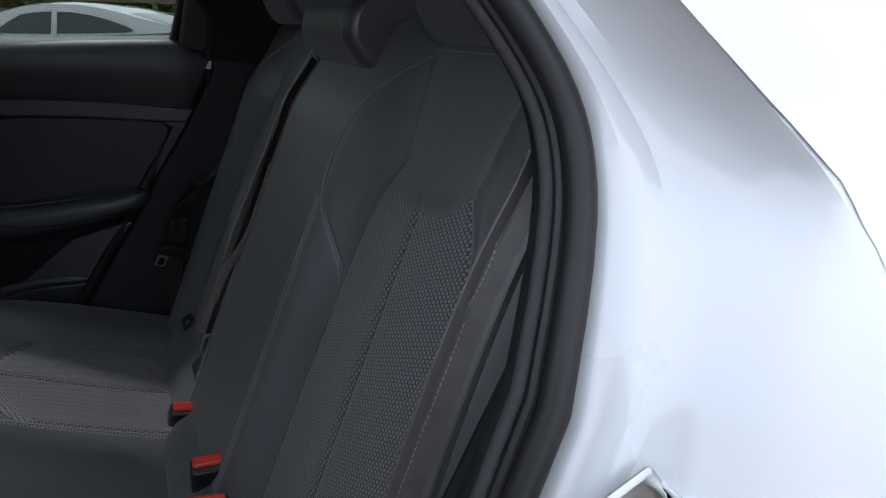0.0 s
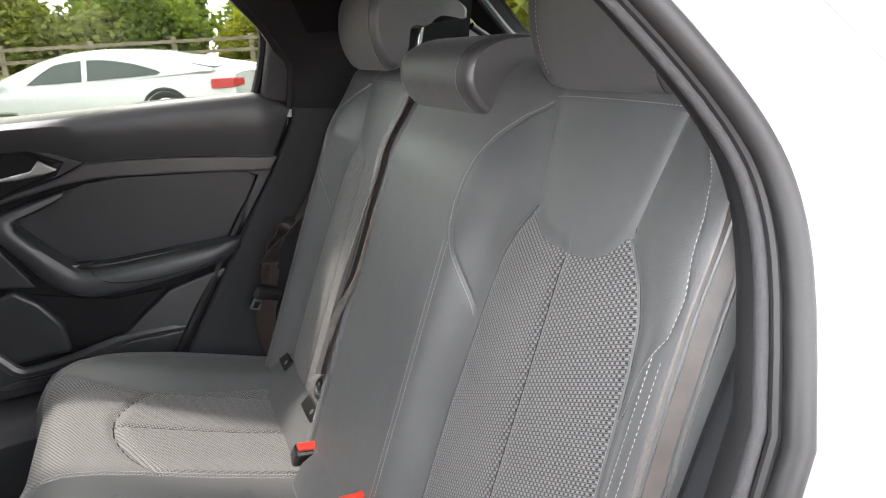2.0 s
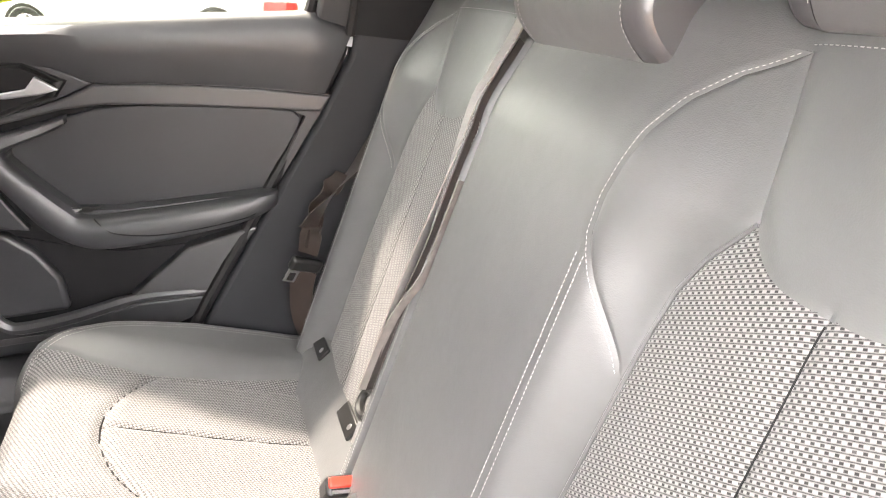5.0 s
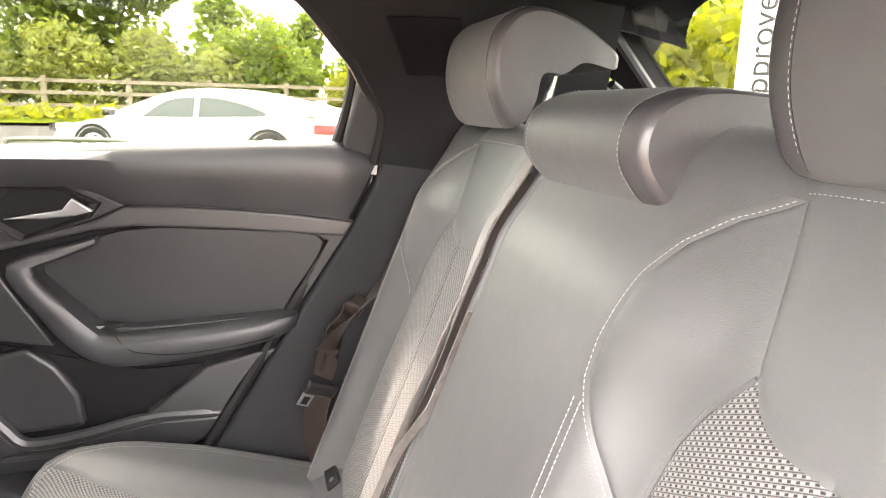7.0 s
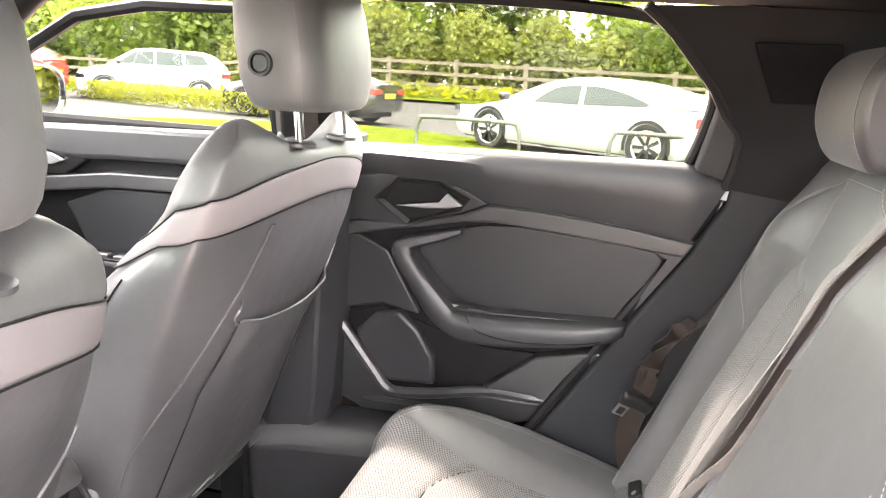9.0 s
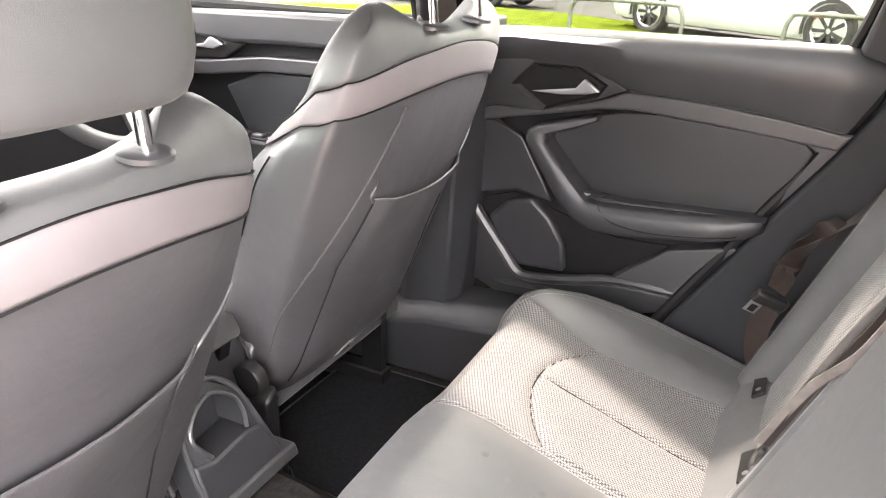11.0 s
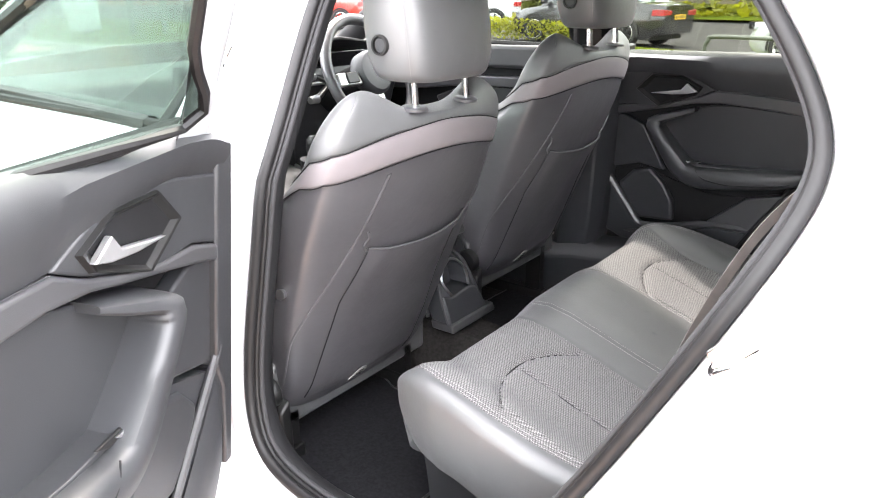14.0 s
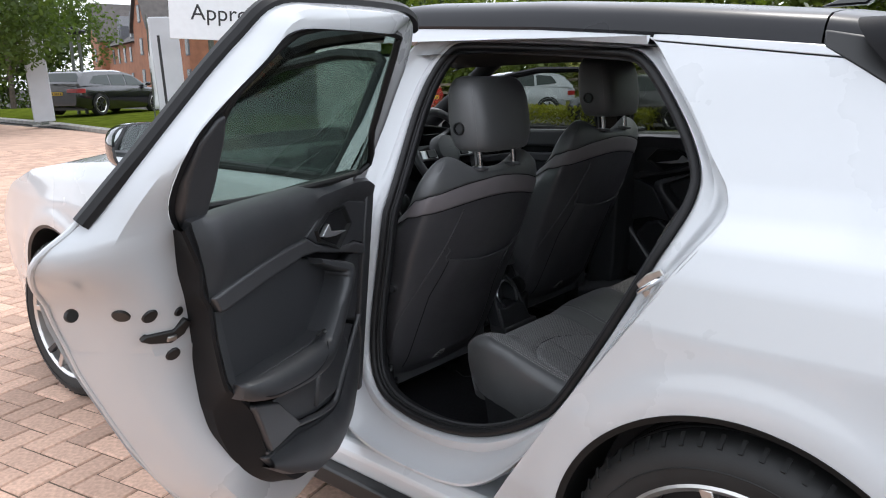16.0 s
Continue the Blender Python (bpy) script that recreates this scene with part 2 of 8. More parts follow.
def loft(rings, bm=None, caps=True, closed=True):
    """Skin over rings of points, each with the same count."""
    bm = bm or bmesh.new()
    vr = [[bm.verts.new(p) for p in ring] for ring in rings]
    n = len(vr[0])
    for a, b in zip(vr, vr[1:]):
        for i in range(n if closed else n - 1):
            k = (i + 1) % n
            bm.faces.new((a[i], a[k], b[k], b[i]))
    if caps and closed:
        bm.faces.new(vr[0][::-1])
        bm.faces.new(vr[-1])
    return bm


def prism(pts, to3d, d0, d1, bm=None):
    """A slab over the outline pts: to3d(p, d) places the point p at the depth d."""
    return loft([[to3d(p, d0) for p in pts], [to3d(p, d1) for p in pts]], bm)


def frames(path):
    """Tangents and steady normals along a path."""
    path = [Vector(p) for p in path]
    tans = []
    for i in range(len(path)):
        a, b = path[max(i - 1, 0)], path[min(i + 1, len(path) - 1)]
        tans.append((b - a).normalized())
    up = Vector((0, 0, 1)) if abs(tans[0].z) < 0.9 else Vector((1, 0, 0))
    nrm = (up - tans[0] * up.dot(tans[0])).normalized()
    out = []
    for p, t in zip(path, tans):
        nrm = (nrm - t * nrm.dot(t)).normalized()
        out.append((p, t, nrm, t.cross(nrm)))
    return out


def tube(path, radius, n=8, bm=None, closed=False, squash=1.0):
    fr = frames(path)
    radii = radius if isinstance(radius, (list, tuple)) else [radius] * len(path)
    rings = [[p + r * (math.cos(2 * math.pi * k / n) * a + squash * math.sin(2 * math.pi * k / n) * b) for k in range(n)]
             for (p, t, a, b), r in zip(fr, radii)]
    if closed:
        rings.append(rings[0])
    return loft(rings, bm, caps=not closed)


def strap(path, width, thick, side, bm=None):
    """A flat band along a path; side: the direction of its width, one or one for each point."""
    sides = side if isinstance(side, list) else [side] * len(path)
    fr = frames(path)
    rings = []
    for (p, t, a, b), s in zip(fr, sides):
        s = Vector(s)
        s = (s - t * s.dot(t)).normalized()
        m = t.cross(s)
        rings.append([p + s * width * 0.5 * i + m * thick * 0.5 * k for i, k in ((-1, -1), (1, -1), (1, 1), (-1, 1))])
    return loft(rings, bm)


def bar(a, b, bm=None):
    """An axis-aligned block between two corners."""
    bm = bm or bmesh.new()
    vs = [bm.verts.new((x, y, z)) for x in (a[0], b[0]) for y in (a[1], b[1]) for z in (a[2], b[2])]
    for f in ((0, 1, 3, 2), (4, 6, 7, 5), (0, 4, 5, 1), (2, 3, 7, 6), (0, 2, 6, 4), (1, 5, 7, 3)):
        bm.faces.new([vs[i] for i in f])
    return bm


def block(m, size, bm=None):
    """A block of that size centred on the pose m."""
    bm = bm or bmesh.new()
    hx, hy, hz = (s / 2 for s in size)
    vs = [bm.verts.new(m @ Vector((x, y, z))) for x in (-hx, hx) for y in (-hy, hy) for z in (-hz, hz)]
    for f in ((0, 1, 3, 2), (4, 6, 7, 5), (0, 4, 5, 1), (2, 3, 7, 6), (0, 2, 6, 4), (1, 5, 7, 3)):
        bm.faces.new([vs[i] for i in f])
    return bm


def disc(m, radius, depth, n=24, bm=None, inner=0.0, dome=0.0):
    """A round plate (or ring) standing on the pose m, its axis along local z."""
    bm = bm or bmesh.new()
    ring = lambda r, z: [m @ Vector((r * math.cos(2 * math.pi * k / n), r * math.sin(2 * math.pi * k / n), z)) for k in range(n)]
    if inner > 0:
        rings = [ring(inner, 0), ring(radius, 0), ring(radius, depth * .7), ring((radius * .85 + inner * .15), depth), ring(inner, depth), ring(inner, 0)]
        return loft(rings, bm, caps=False)
    return loft([ring(radius, 0), ring(radius, depth * 0.7), ring(radius * 0.86, depth), ring(radius * 0.4, depth + dome)], bm)


def smooth_path(pts, n=6, closed=False):
    """Catmull-Rom through the points."""
    pts = [Vector(p) for p in pts]
    out = []
    m = len(pts)
    for i in range(m if closed else m - 1):
        p0, p1, p2, p3 = (pts[(i + k) % m] if closed else pts[min(max(i + k, 0), m - 1)] for k in (-1, 0, 1, 2))
        for j in range(n):
            t = j / n
            out.append(0.5 * (2 * p1 + (p2 - p0) * t + (2 * p0 - 5 * p1 + 4 * p2 - p3) * t * t + (3 * p1 - p0 - 3 * p2 + p3) * t ** 3))
    if not closed:
        out.append(pts[-1])
    return out


def resample(pts, step):
    """Points at even steps along a polyline."""
    pts = [Vector(p) for p in pts]
    out, carry = [pts[0].copy()], 0.0
    for a, b in zip(pts, pts[1:]):
        d = (b - a).length
        if d < 1e-9:
            continue
        s = step - carry
        while s <= d:
            out.append(a.lerp(b, s / d))
            s += step
        carry = d - (s - step)
    return out


def stitches(lines, normal, step=0.0050, length=0.0028, girth=0.00038, bm=None):
    """Short threads along lines; normal(p) gives the outward way."""
    bm = bm or bmesh.new()
    for line in lines:
        pts = resample(line, step)
        for a, b in zip(pts, pts[1:]):
            t = (b - a).normalized()
            up = normal(a)
            s = t.cross(up).normalized()
            o = a + up * 0.0004
            quad = []
            for k in (0, length):
                quad.append([o + t * k + s * girth, o + t * k + up * girth * 1.3, o + t * k - s * girth])
            loft(quad, bm)
    return bm


def smoothstep(t):
    t = min(max(t, 0.0), 1.0)
    return t * t * (3 - 2 * t)


def bump_at(d, w):
    return math.exp(-(d / w) ** 2)

# ---- rear bench: backrests ----
SEAT_C = 0.35
TILT = 0.385
BACK_N = Vector((-1, 0, TILT)).normalized()
BACK_T = Vector((TILT, 0, 1)).normalized()
TOP_H, ROLL_R = 1.062, 0.042


def half_insert(h):
    return float(np.interp(h, (.40, .55, .70, .81, .85, .89, .92, .9525, 1.0, 1.062), (.140, .147, .147, .138, .134, .127, .112, .0835, .092, .105)))


def half_outline(h):
    return float(np.interp(h, (.81, .84, .87, .90, .93, .985, 1.015, 1.04, 1.062), (.138, .160, .182, .202, .205, .193, .176, .148, .105)))


def pad_lip(u):
    return 0.922 + 0.0305 * abs(u) ** 3.5


def cloth_top(u):
    """Height at which the cloth meets the pad's lower edge, u of the way from its middle to its side."""
    h = .93
    for _ in range(30):
        h = (h + pad_lip(min(half_insert(h) * u / .0835, 1))) / 2
    return h + .002


def back_relief(y, h):
    s = abs(y) - SEAT_C
    a = abs(s)
    e = half_insert(h)
    high = 1 - 0.55 * smoothstep((h - 0.95) / 0.11)
    r = 0.0
    if a <= e:
        r = (0.006 - .0035 * smoothstep((h - .90) / .05)) * (1 - (a / e) ** 2)
        if h > 0.922:
            r += 0.0028 * smoothstep((h - pad_lip(min(a / 0.0835, 1))) / 0.02) * (1 - (a / e) ** 6)
    else:
        k = min((a - e) / max(0.2 - e, 0.02), 1)
        r = 0.037 * high * smoothstep(k)
    if a > 0.2:
        if s > 0:
            r = 0.037 * high - 0.075 * min((a - 0.2) / 0.07, 1.0) ** 2
        else:
            r = 0.037 * high + 0.005 * (1 - (y / 0.15) ** 2)
    if 0.82 < h < TOP_H:
        r -= 0.0022 * bump_at(a - half_outline(h), 0.0030)
    r -= 0.0035 * bump_at(a - e, 0.0035) * (1 if h < 0.96 else 0.6)
    if h < 0.93:
        r -= 0.003 * bump_at(s, 0.003)
    r -= 0.018 * bump_at(y - 0.133, 0.007)
    return r


def back_point(y, h, lift=0.0):
    k = min(h, TOP_H)
    p = Vector((-0.071 + TILT * (k - 0.92), y, k))
    n = BACK_N
    if h > TOP_H:
        a = (h - TOP_H) / ROLL_R
        c = p - ROLL_R * BACK_N
        n = BACK_N * math.cos(a) + BACK_T * math.sin(a)
        p = c + ROLL_R * n
    return p + n * (back_relief(y, h) + lift)


def back_normal(p):
    return BACK_N


def back_patch(left, right, h0, h1, nu, nv, lift=0.0):
    """Cloth or leather between two edge curves left(h), right(h); h0 and h1 may depend on u."""
    def fn(u, v):
        a = h0(u) if callable(h0) else h0
        b = h1(u) if callable(h1) else h1
        h = a + (b - a) * v
        y = left(h) + (right(h) - left(h)) * u
        return back_point(y, h, lift), (y, h)
    return sheet(fn, nu, nv)


def backrest(name, centre, inner, outer, label):
    """One part of the split backrest: the seat round its centre line, and the rest out to the edges inner and outer."""
    ob = thing(name, label, "car seat", (-0.25, centre, 0.42), group="rear seats")
    lo = 0.405
    sg = 1 if centre > 0 else -1
    for side in (-1, 1):
        part("insert", back_patch(lambda h: centre, lambda h: centre + side * half_insert(h), lo,
                                  cloth_top, 16, 60), CLOTH, ob, "grey woven cloth insert")
        part("side_panel", back_patch(lambda h: centre + side * half_insert(h), lambda h: centre + side * half_outline(h),
                                      0.812, TOP_H, 18, 44), LEATHER, ob)
        edge = outer if side == sg else inner
        part("bolster", back_patch(lambda h: centre + side * (half_outline(h) if h > 0.81 else half_insert(h)), lambda h: edge,
                                   lo, TOP_H, 26 if side == sg else 40, 90), LEATHER, ob, "dark leather bolster")
    part("shoulder_pad", back_patch(lambda h: centre - half_insert(max(h, .9525)), lambda h: centre + half_insert(max(h, .9525)),
                                    lambda u: pad_lip(2 * u - 1), TOP_H, 30, 24), LEATHER, ob, "smooth leather pad with a rounded lower edge")
    a, b = min(inner, outer), max(inner, outer)
    part("top_roll", back_patch(lambda h: a, lambda h: b, TOP_H, TOP_H + ROLL_R * 1.9, 60, 12), LEATHER, ob)
    core = bmesh.new()
    ys = np.linspace(a + .004, b - .004, 24)
    loft([[back_point(y, h, -0.008) for y in ys] + [back_point(y, h) - BACK_N * -0.0 + Vector((0.115, 0, 0)) for y in ys[::-1]]
          for h in np.linspace(lo, TOP_H, 14)], core)
    part("shell", core, TRIM_DARK, ob, "black backrest shell")
    for side in (-1, 1):
        part("insert_piping", tube([back_point(centre + side * half_insert(h), h, .0012) for h in np.linspace(.41, .9525, 90)], .0022, 6), LEATHER, ob)
    part("insert_seam", tube([back_point(centre, h, -.0008) for h in np.linspace(.43, .918, 50)], .0014, 5), TRIM_DARK, ob, "dark sewn channel")
    lines = []
    for side in (-1, 1):
        hs = np.linspace(.815, TOP_H, 60)
        lines.append([back_point(centre + side * (half_outline(h) + .0030), h, .0012) for h in hs])
        for off in (.196, .206):
            lines.append([back_point(centre + side * off, h, .001) for h in np.linspace(.46, .885, 50)])
    lines.append([back_point(centre + y, TOP_H + .004, .001) for y in np.linspace(-.108, .108, 20)])
    tagged(part("stitching", stitches(lines, back_normal), THREAD, ob, "white contrast stitching"), kind="stuff")
    return ob


backrest("rear_bench", -SEAT_C, 0.128, -0.62, "wide black leather rear backrest with grey woven insert", )
backrest("rear_bench", SEAT_C, 0.138, 0.62, "narrow black leather rear backrest with grey woven insert beside the door")

# ---- rear bench: cushion ----
CUSH = [(-.235, .440), (-.29, .452), (-.36, .472), (-.44, .498), (-.52, .526), (-.58, .546), (-.63, .556), (-.665, .552), (-.690, .530),
        (-.700, .495), (-.694, .450), (-.680, .400), (-.668, .340), (-.660, .280)]
CUSH_S = [0.0]
for (xa, za), (xb, zb) in zip(CUSH, CUSH[1:]):
    CUSH_S.append(CUSH_S[-1] + math.hypot(xb - xa, zb - za))


def cush_arc(y):
    return -0.568 + 2.6 * (abs(y) - arc_centre(y)) ** 2


def arc_centre(y):
    return 0.375 if y < 0 else 0.29


def cush_x(q):
    return float(np.interp(q, CUSH_S, [p[0] for p in CUSH])) if q < CUSH_S[9] else -.70


def cush_edge(q, sg):
    """Half width of the cushion's top at q: rounded off towards the front, further on the right."""
    if sg < 0:
        return float(np.interp(cush_x(q), (-.70, -.685, -.66, -.62, -.52, -.44, -.37, -.235), (.485, .510, .535, .552, .553, .545, .532, .515)))
    return float(np.interp(cush_x(q), (-.70, -.685, -.655, -.60, -.555, -.455, -.345, -.235), (.440, .465, .500, .535, .560, .595, .605, .600)))


def cloth_edge(q):
    """Outer edge of the right cloth insert."""
    return min(float(np.interp(cush_x(q), (-.66, -.60, -.52, -.40, -.28), (.490, .460, .446, .458, .475))), cush_edge(q, 1))


def cush_point(q, y, lift=0.0):
    """q: metres along the cushion from the back edge over the front."""
    x = float(np.interp(q, CUSH_S, [p[0] for p in CUSH]))
    z = float(np.interp(q, CUSH_S, [p[1] for p in CUSH]))
    k = 0.012
    x2 = float(np.interp(q + k, CUSH_S, [p[0] for p in CUSH]))
    z2 = float(np.interp(q + k, CUSH_S, [p[1] for p in CUSH]))
    x1 = float(np.interp(q - k, CUSH_S, [p[0] for p in CUSH]))
    z1 = float(np.interp(q - k, CUSH_S, [p[1] for p in CUSH]))
    t = Vector((x2 - x1, 0, z2 - z1)).normalized()
    n = Vector((t.z, 0, -t.x))
    a = abs(y)
    r = 0.012 * (1 - smoothstep((a - 0.07) / 0.13)) + (.024 if y < 0 else .030) * smoothstep((a - 0.43) / 0.09) - 0.0028 * bump_at(a - (.130 if y < 0 else .122), 0.003)
    r -= 0.003 * bump_at(a - (.205 if y < 0 else cloth_edge(q)), 0.003) * (q < CUSH_S[9])
    c = arc_centre(y)
    if c - .155 < a < c + .145 and q < 0.46:
        d = x - cush_arc(y)
        r += 0.004 * smoothstep(d / 0.02) - 0.006 * bump_at(d, 0.005)
        if d > 0:
            r -= 0.004 * bump_at(a - c, 0.004)
    return Vector((x, y, z)) + n * (r + lift)


def cush_patch(y0, y1, q0, q1, nu, nv):
    """Cover between the lines y0 and y1, each a number or a function of q."""
    f0, f1 = ((y if callable(y) else (lambda q, y=y: y)) for y in (y0, y1))

    def fn(u, v):
        q = q0 + (q1 - q0) * v
        y = f0(q) + (f1(q) - f0(q)) * u
        return cush_point(q, y), (y, q)
    return sheet(fn, nu, nv)


def cush_side(sg, depth):
    """Rounded side of the cushion, rolled over the edge and tucked under."""
    def fn(u, v):
        q = .005 + (CUSH_S[11] - .005) * v
        p = cush_point(q, sg * cush_edge(q, sg))
        fwd = .7 * smoothstep((-.615 - cush_x(q)) / .07)
        out = Vector((-fwd, sg, 0)).normalized()
        th = min(u / .55, 1) * math.pi / 2
        w = max(u - .55, 0) / .45
        off = .030 * math.sin(th) - .030 * w * w
        low = .026 * (1 - math.cos(th)) + depth * w
        return p + out * off - Vector((0, 0, low * (1 - .8 * smoothstep((v - .68) / .30)))), (u * .12, q)
    return sheet(fn, 22, 60)


bench = thing("rear_seat_cushion", "black leather rear bench cushion with grey woven inserts and white stitching", "seat", (-.45, 0, .28))
QF = CUSH_S[-1]
QL = CUSH_S[9]
near_edge, far_edge = (lambda q: -cush_edge(q, -1)), (lambda q: cush_edge(q, 1))
part("insert", cush_patch(-.205, near_edge, 0, QL, 70, 70), CLOTH, bench, "grey woven cloth insert")
part("insert", cush_patch(.122, cloth_edge, 0, QL, 70, 70), CLOTH, bench, "grey woven cloth insert")
part("inner_band", cush_patch(-.130, -.205, 0, QL, 16, 60), LEATHER, bench)
part("outer_panel", cush_patch(cloth_edge, far_edge, 0, QL, 24, 60), LEATHER, bench)
part("front_roll", cush_patch(-.130, near_edge, QL, QF, 30, 14), LEATHER, bench)
part("front_roll", cush_patch(.122, far_edge, QL, QF, 30, 14), LEATHER, bench)
part("side_bolster", cush_side(-1, .15), LEATHER, bench)
part("side_bolster", cush_side(1, .10), LEATHER, bench)
part("centre_panel", cush_patch(-.130, .122, 0, QF, 40, 70), LEATHER, bench, "smooth dark leather centre panel")
core = bmesh.new()
loft([[cush_point(q, y, -.014) for q in np.linspace(.004, QF, 24)] + [Vector((-.64, y, .27)), Vector((-.24, y, .27))] for y in np.linspace(-.503, .43, 50)], core)
part("base", core, TRIM, bench, "black foam base")
lines = []
for y in (-.136, -.124, .116, .128):
    lines.append([cush_point(q, y, .0005) for q in np.linspace(.06, QL - .04, 60)])
for sg in (-1, 1):
    for off in (.004, .013):
        lines.append([cush_point(q, sg * (cush_edge(q, sg) - off), .0005) for q in np.linspace(.02, QL - .03, 60)])
tagged(part("stitching", stitches(lines, lambda p: Vector((-.25, 0, .97))), THREAD, bench, "white contrast stitching"), kind="stuff")

q_at = lambda x: float(np.interp(-x, [-p[0] for p in CUSH[:8]], CUSH_S[:8]))
for sg in (-1, 1):
    c = arc_centre(sg)
    arc = [cush_point(q_at(cush_arc(sg * y)), sg * y, .0002) for y in np.linspace(c - .15, c + .14, 40)]
    part("insert_seam", tube(arc, .0017, 5), TRIM_DARK, bench, "dark sewn channel")
    part("insert_seam", tube([cush_point(q, sg * c, .0002) for q in np.linspace(.03, q_at(-.565), 30)], .0014, 5), TRIM_DARK, bench, "dark sewn channel")

# a few dried water marks on the centre panel
DAMP = material("damp_leather", (0.105, 0.106, 0.109), 0.34, vary=0.2, vary_scale=60)
for k, (q, y, r) in enumerate(((.30, .030, .007), (.26, .045, .006), (.21, -.02, .006), (.16, .06, .012), (.345, .05, .005), (.12, -.05, .005))):
    c = cush_point(q, y, .0012)
    spot = bmesh.new()
    spot.faces.new([spot.verts.new(c + Vector((r * math.cos(a) * (1 + .2 * math.sin(3 * a + k)), r * math.sin(a) * (1 + .25 * math.cos(2 * a + k)), -.25 * r * math.cos(a)))) for a in np.linspace(0, 2 * math.pi, 14, endpoint=False)])
    part("water_mark", spot, DAMP, bench, "small dried water mark")

# filler panel between cushion and backrest, with the anchor slots
filler = thing("seat_filler_panel", "dark leather filler panel with anchor slots behind the cushion", "seat trim", (-.25, 0, .45))
for a, b in ((-.60, -.155), (.132, .60)):
    bm = loft([[(-.300, y, .452), (-.262, y, .490), (-.222, y, .520), (-.19, y, .515), (-.19, y, .43), (-.295, y, .43)] for y in np.linspace(a, b, 12)])
    part("panel", bm, LEATHER, filler, bevel=.006)
bm = loft([[(-.318, y, .47), (-.296, y, .506), (-.255, y, .530), (-.205, y, .548), (-.18, y, .54), (-.18, y, .43), (-.310, y, .43)] for y in np.linspace(-.15, .090, 10)])
part("centre_panel", bm, LEATHER, filler, bevel=.008)
for y in (-.52, -.24, .26, .50):
    m = pose(-.243, y, .507, 0, -42, 0) @ pose(0, 0, 0, 0, 0, 0)
    part("anchor_slot", block(m, (.026, .075, .006)), BLACK_PLASTIC, filler, "black child seat anchor slot", bevel=.002)
    part("anchor_badge", disc(m @ pose(0, -.02, .003), .005, .001, 14), SATIN, filler, "small white round badge")


def buckle(at, turn, lean, label, height=.075):
    ob = thing("belt_buckle", label, "belt buckle", at, group="rear belt buckles")
    m = pose(*at, lean[0], lean[1], turn)
    part("housing", block(m @ pose(0, 0, height / 2), (.027, .052, height)), BLACK_PLASTIC, ob, bevel=.006, segments=3)
    part("press_button", block(m @ pose(.003, 0, height + .001), (.014, .046, .010)), RED, ob, "bright red press button", bevel=.003, segments=3)
    part("slot", block(m @ pose(-.0085, 0, height + .0005), (.004, .038, .004)), SATIN, ob, "metal tongue slot")
    return ob


buckle((-.262, -.088, .490), 90, (0, -28), "black belt buckle with a red button at the seat gap")
buckle((-.268, -.140, .478), 78, (0, -34), "black seat belt buckle with a red button leaning forward", .07)
buckle((-.280, .140, .480), 84, (12, -40), "sunken belt buckle with a bright red button", .045)


# ---- head restraints ----
def wedge_profile(bottom, top, reach, n=6):
    """Side view of the low middle restraint: round front, flat top, lower towards the rear."""
    pts = [(-.030, bottom - .004), (-.058, bottom + .008), (-.080, bottom + .034), (-.084, bottom + .058), (-.074, bottom + .082), (-.050, top - .006), (-.018, top), (.30 * reach, top - .003), (.62 * reach, top - .007),
           (.93 * reach, top - .013), (reach, top - .024), (.99 * reach, top - .046), (.86 * reach, top - .056), (.55 * reach, top - .064), (.20 * reach, top - .080), (-.004, bottom + .004)]
    return [(p.x, p.z) for p in smooth_path([(x, 0, z) for x, z in pts], n, closed=True)]


def head_profile(bottom, top, reach, n=6):
    """Side outline of a hooked head restraint in x and z, front face towards -x."""
    hgt = top - bottom
    pts = [(-.048, bottom + .004), (-.066, bottom + .010), (-.083, bottom + .30 * hgt), (-.086, bottom + .55 * hgt), (-.078, bottom + .80 * hgt), (-.055, top - .006),
           (-.022, top), (.25 * reach, top - .012), (.62 * reach, top - .030), (.97 * reach, top - .052), (reach, top - .066), (.93 * reach, top - .073),
           (.45 * reach, top - .066), (.10 * reach, top - .082), (-.022, bottom + .45 * hgt), (-.032, bottom + .2 * hgt)]
    return [(p.x, p.z) for p in smooth_path([(x, 0, z) for x, z in pts], n, closed=True)]


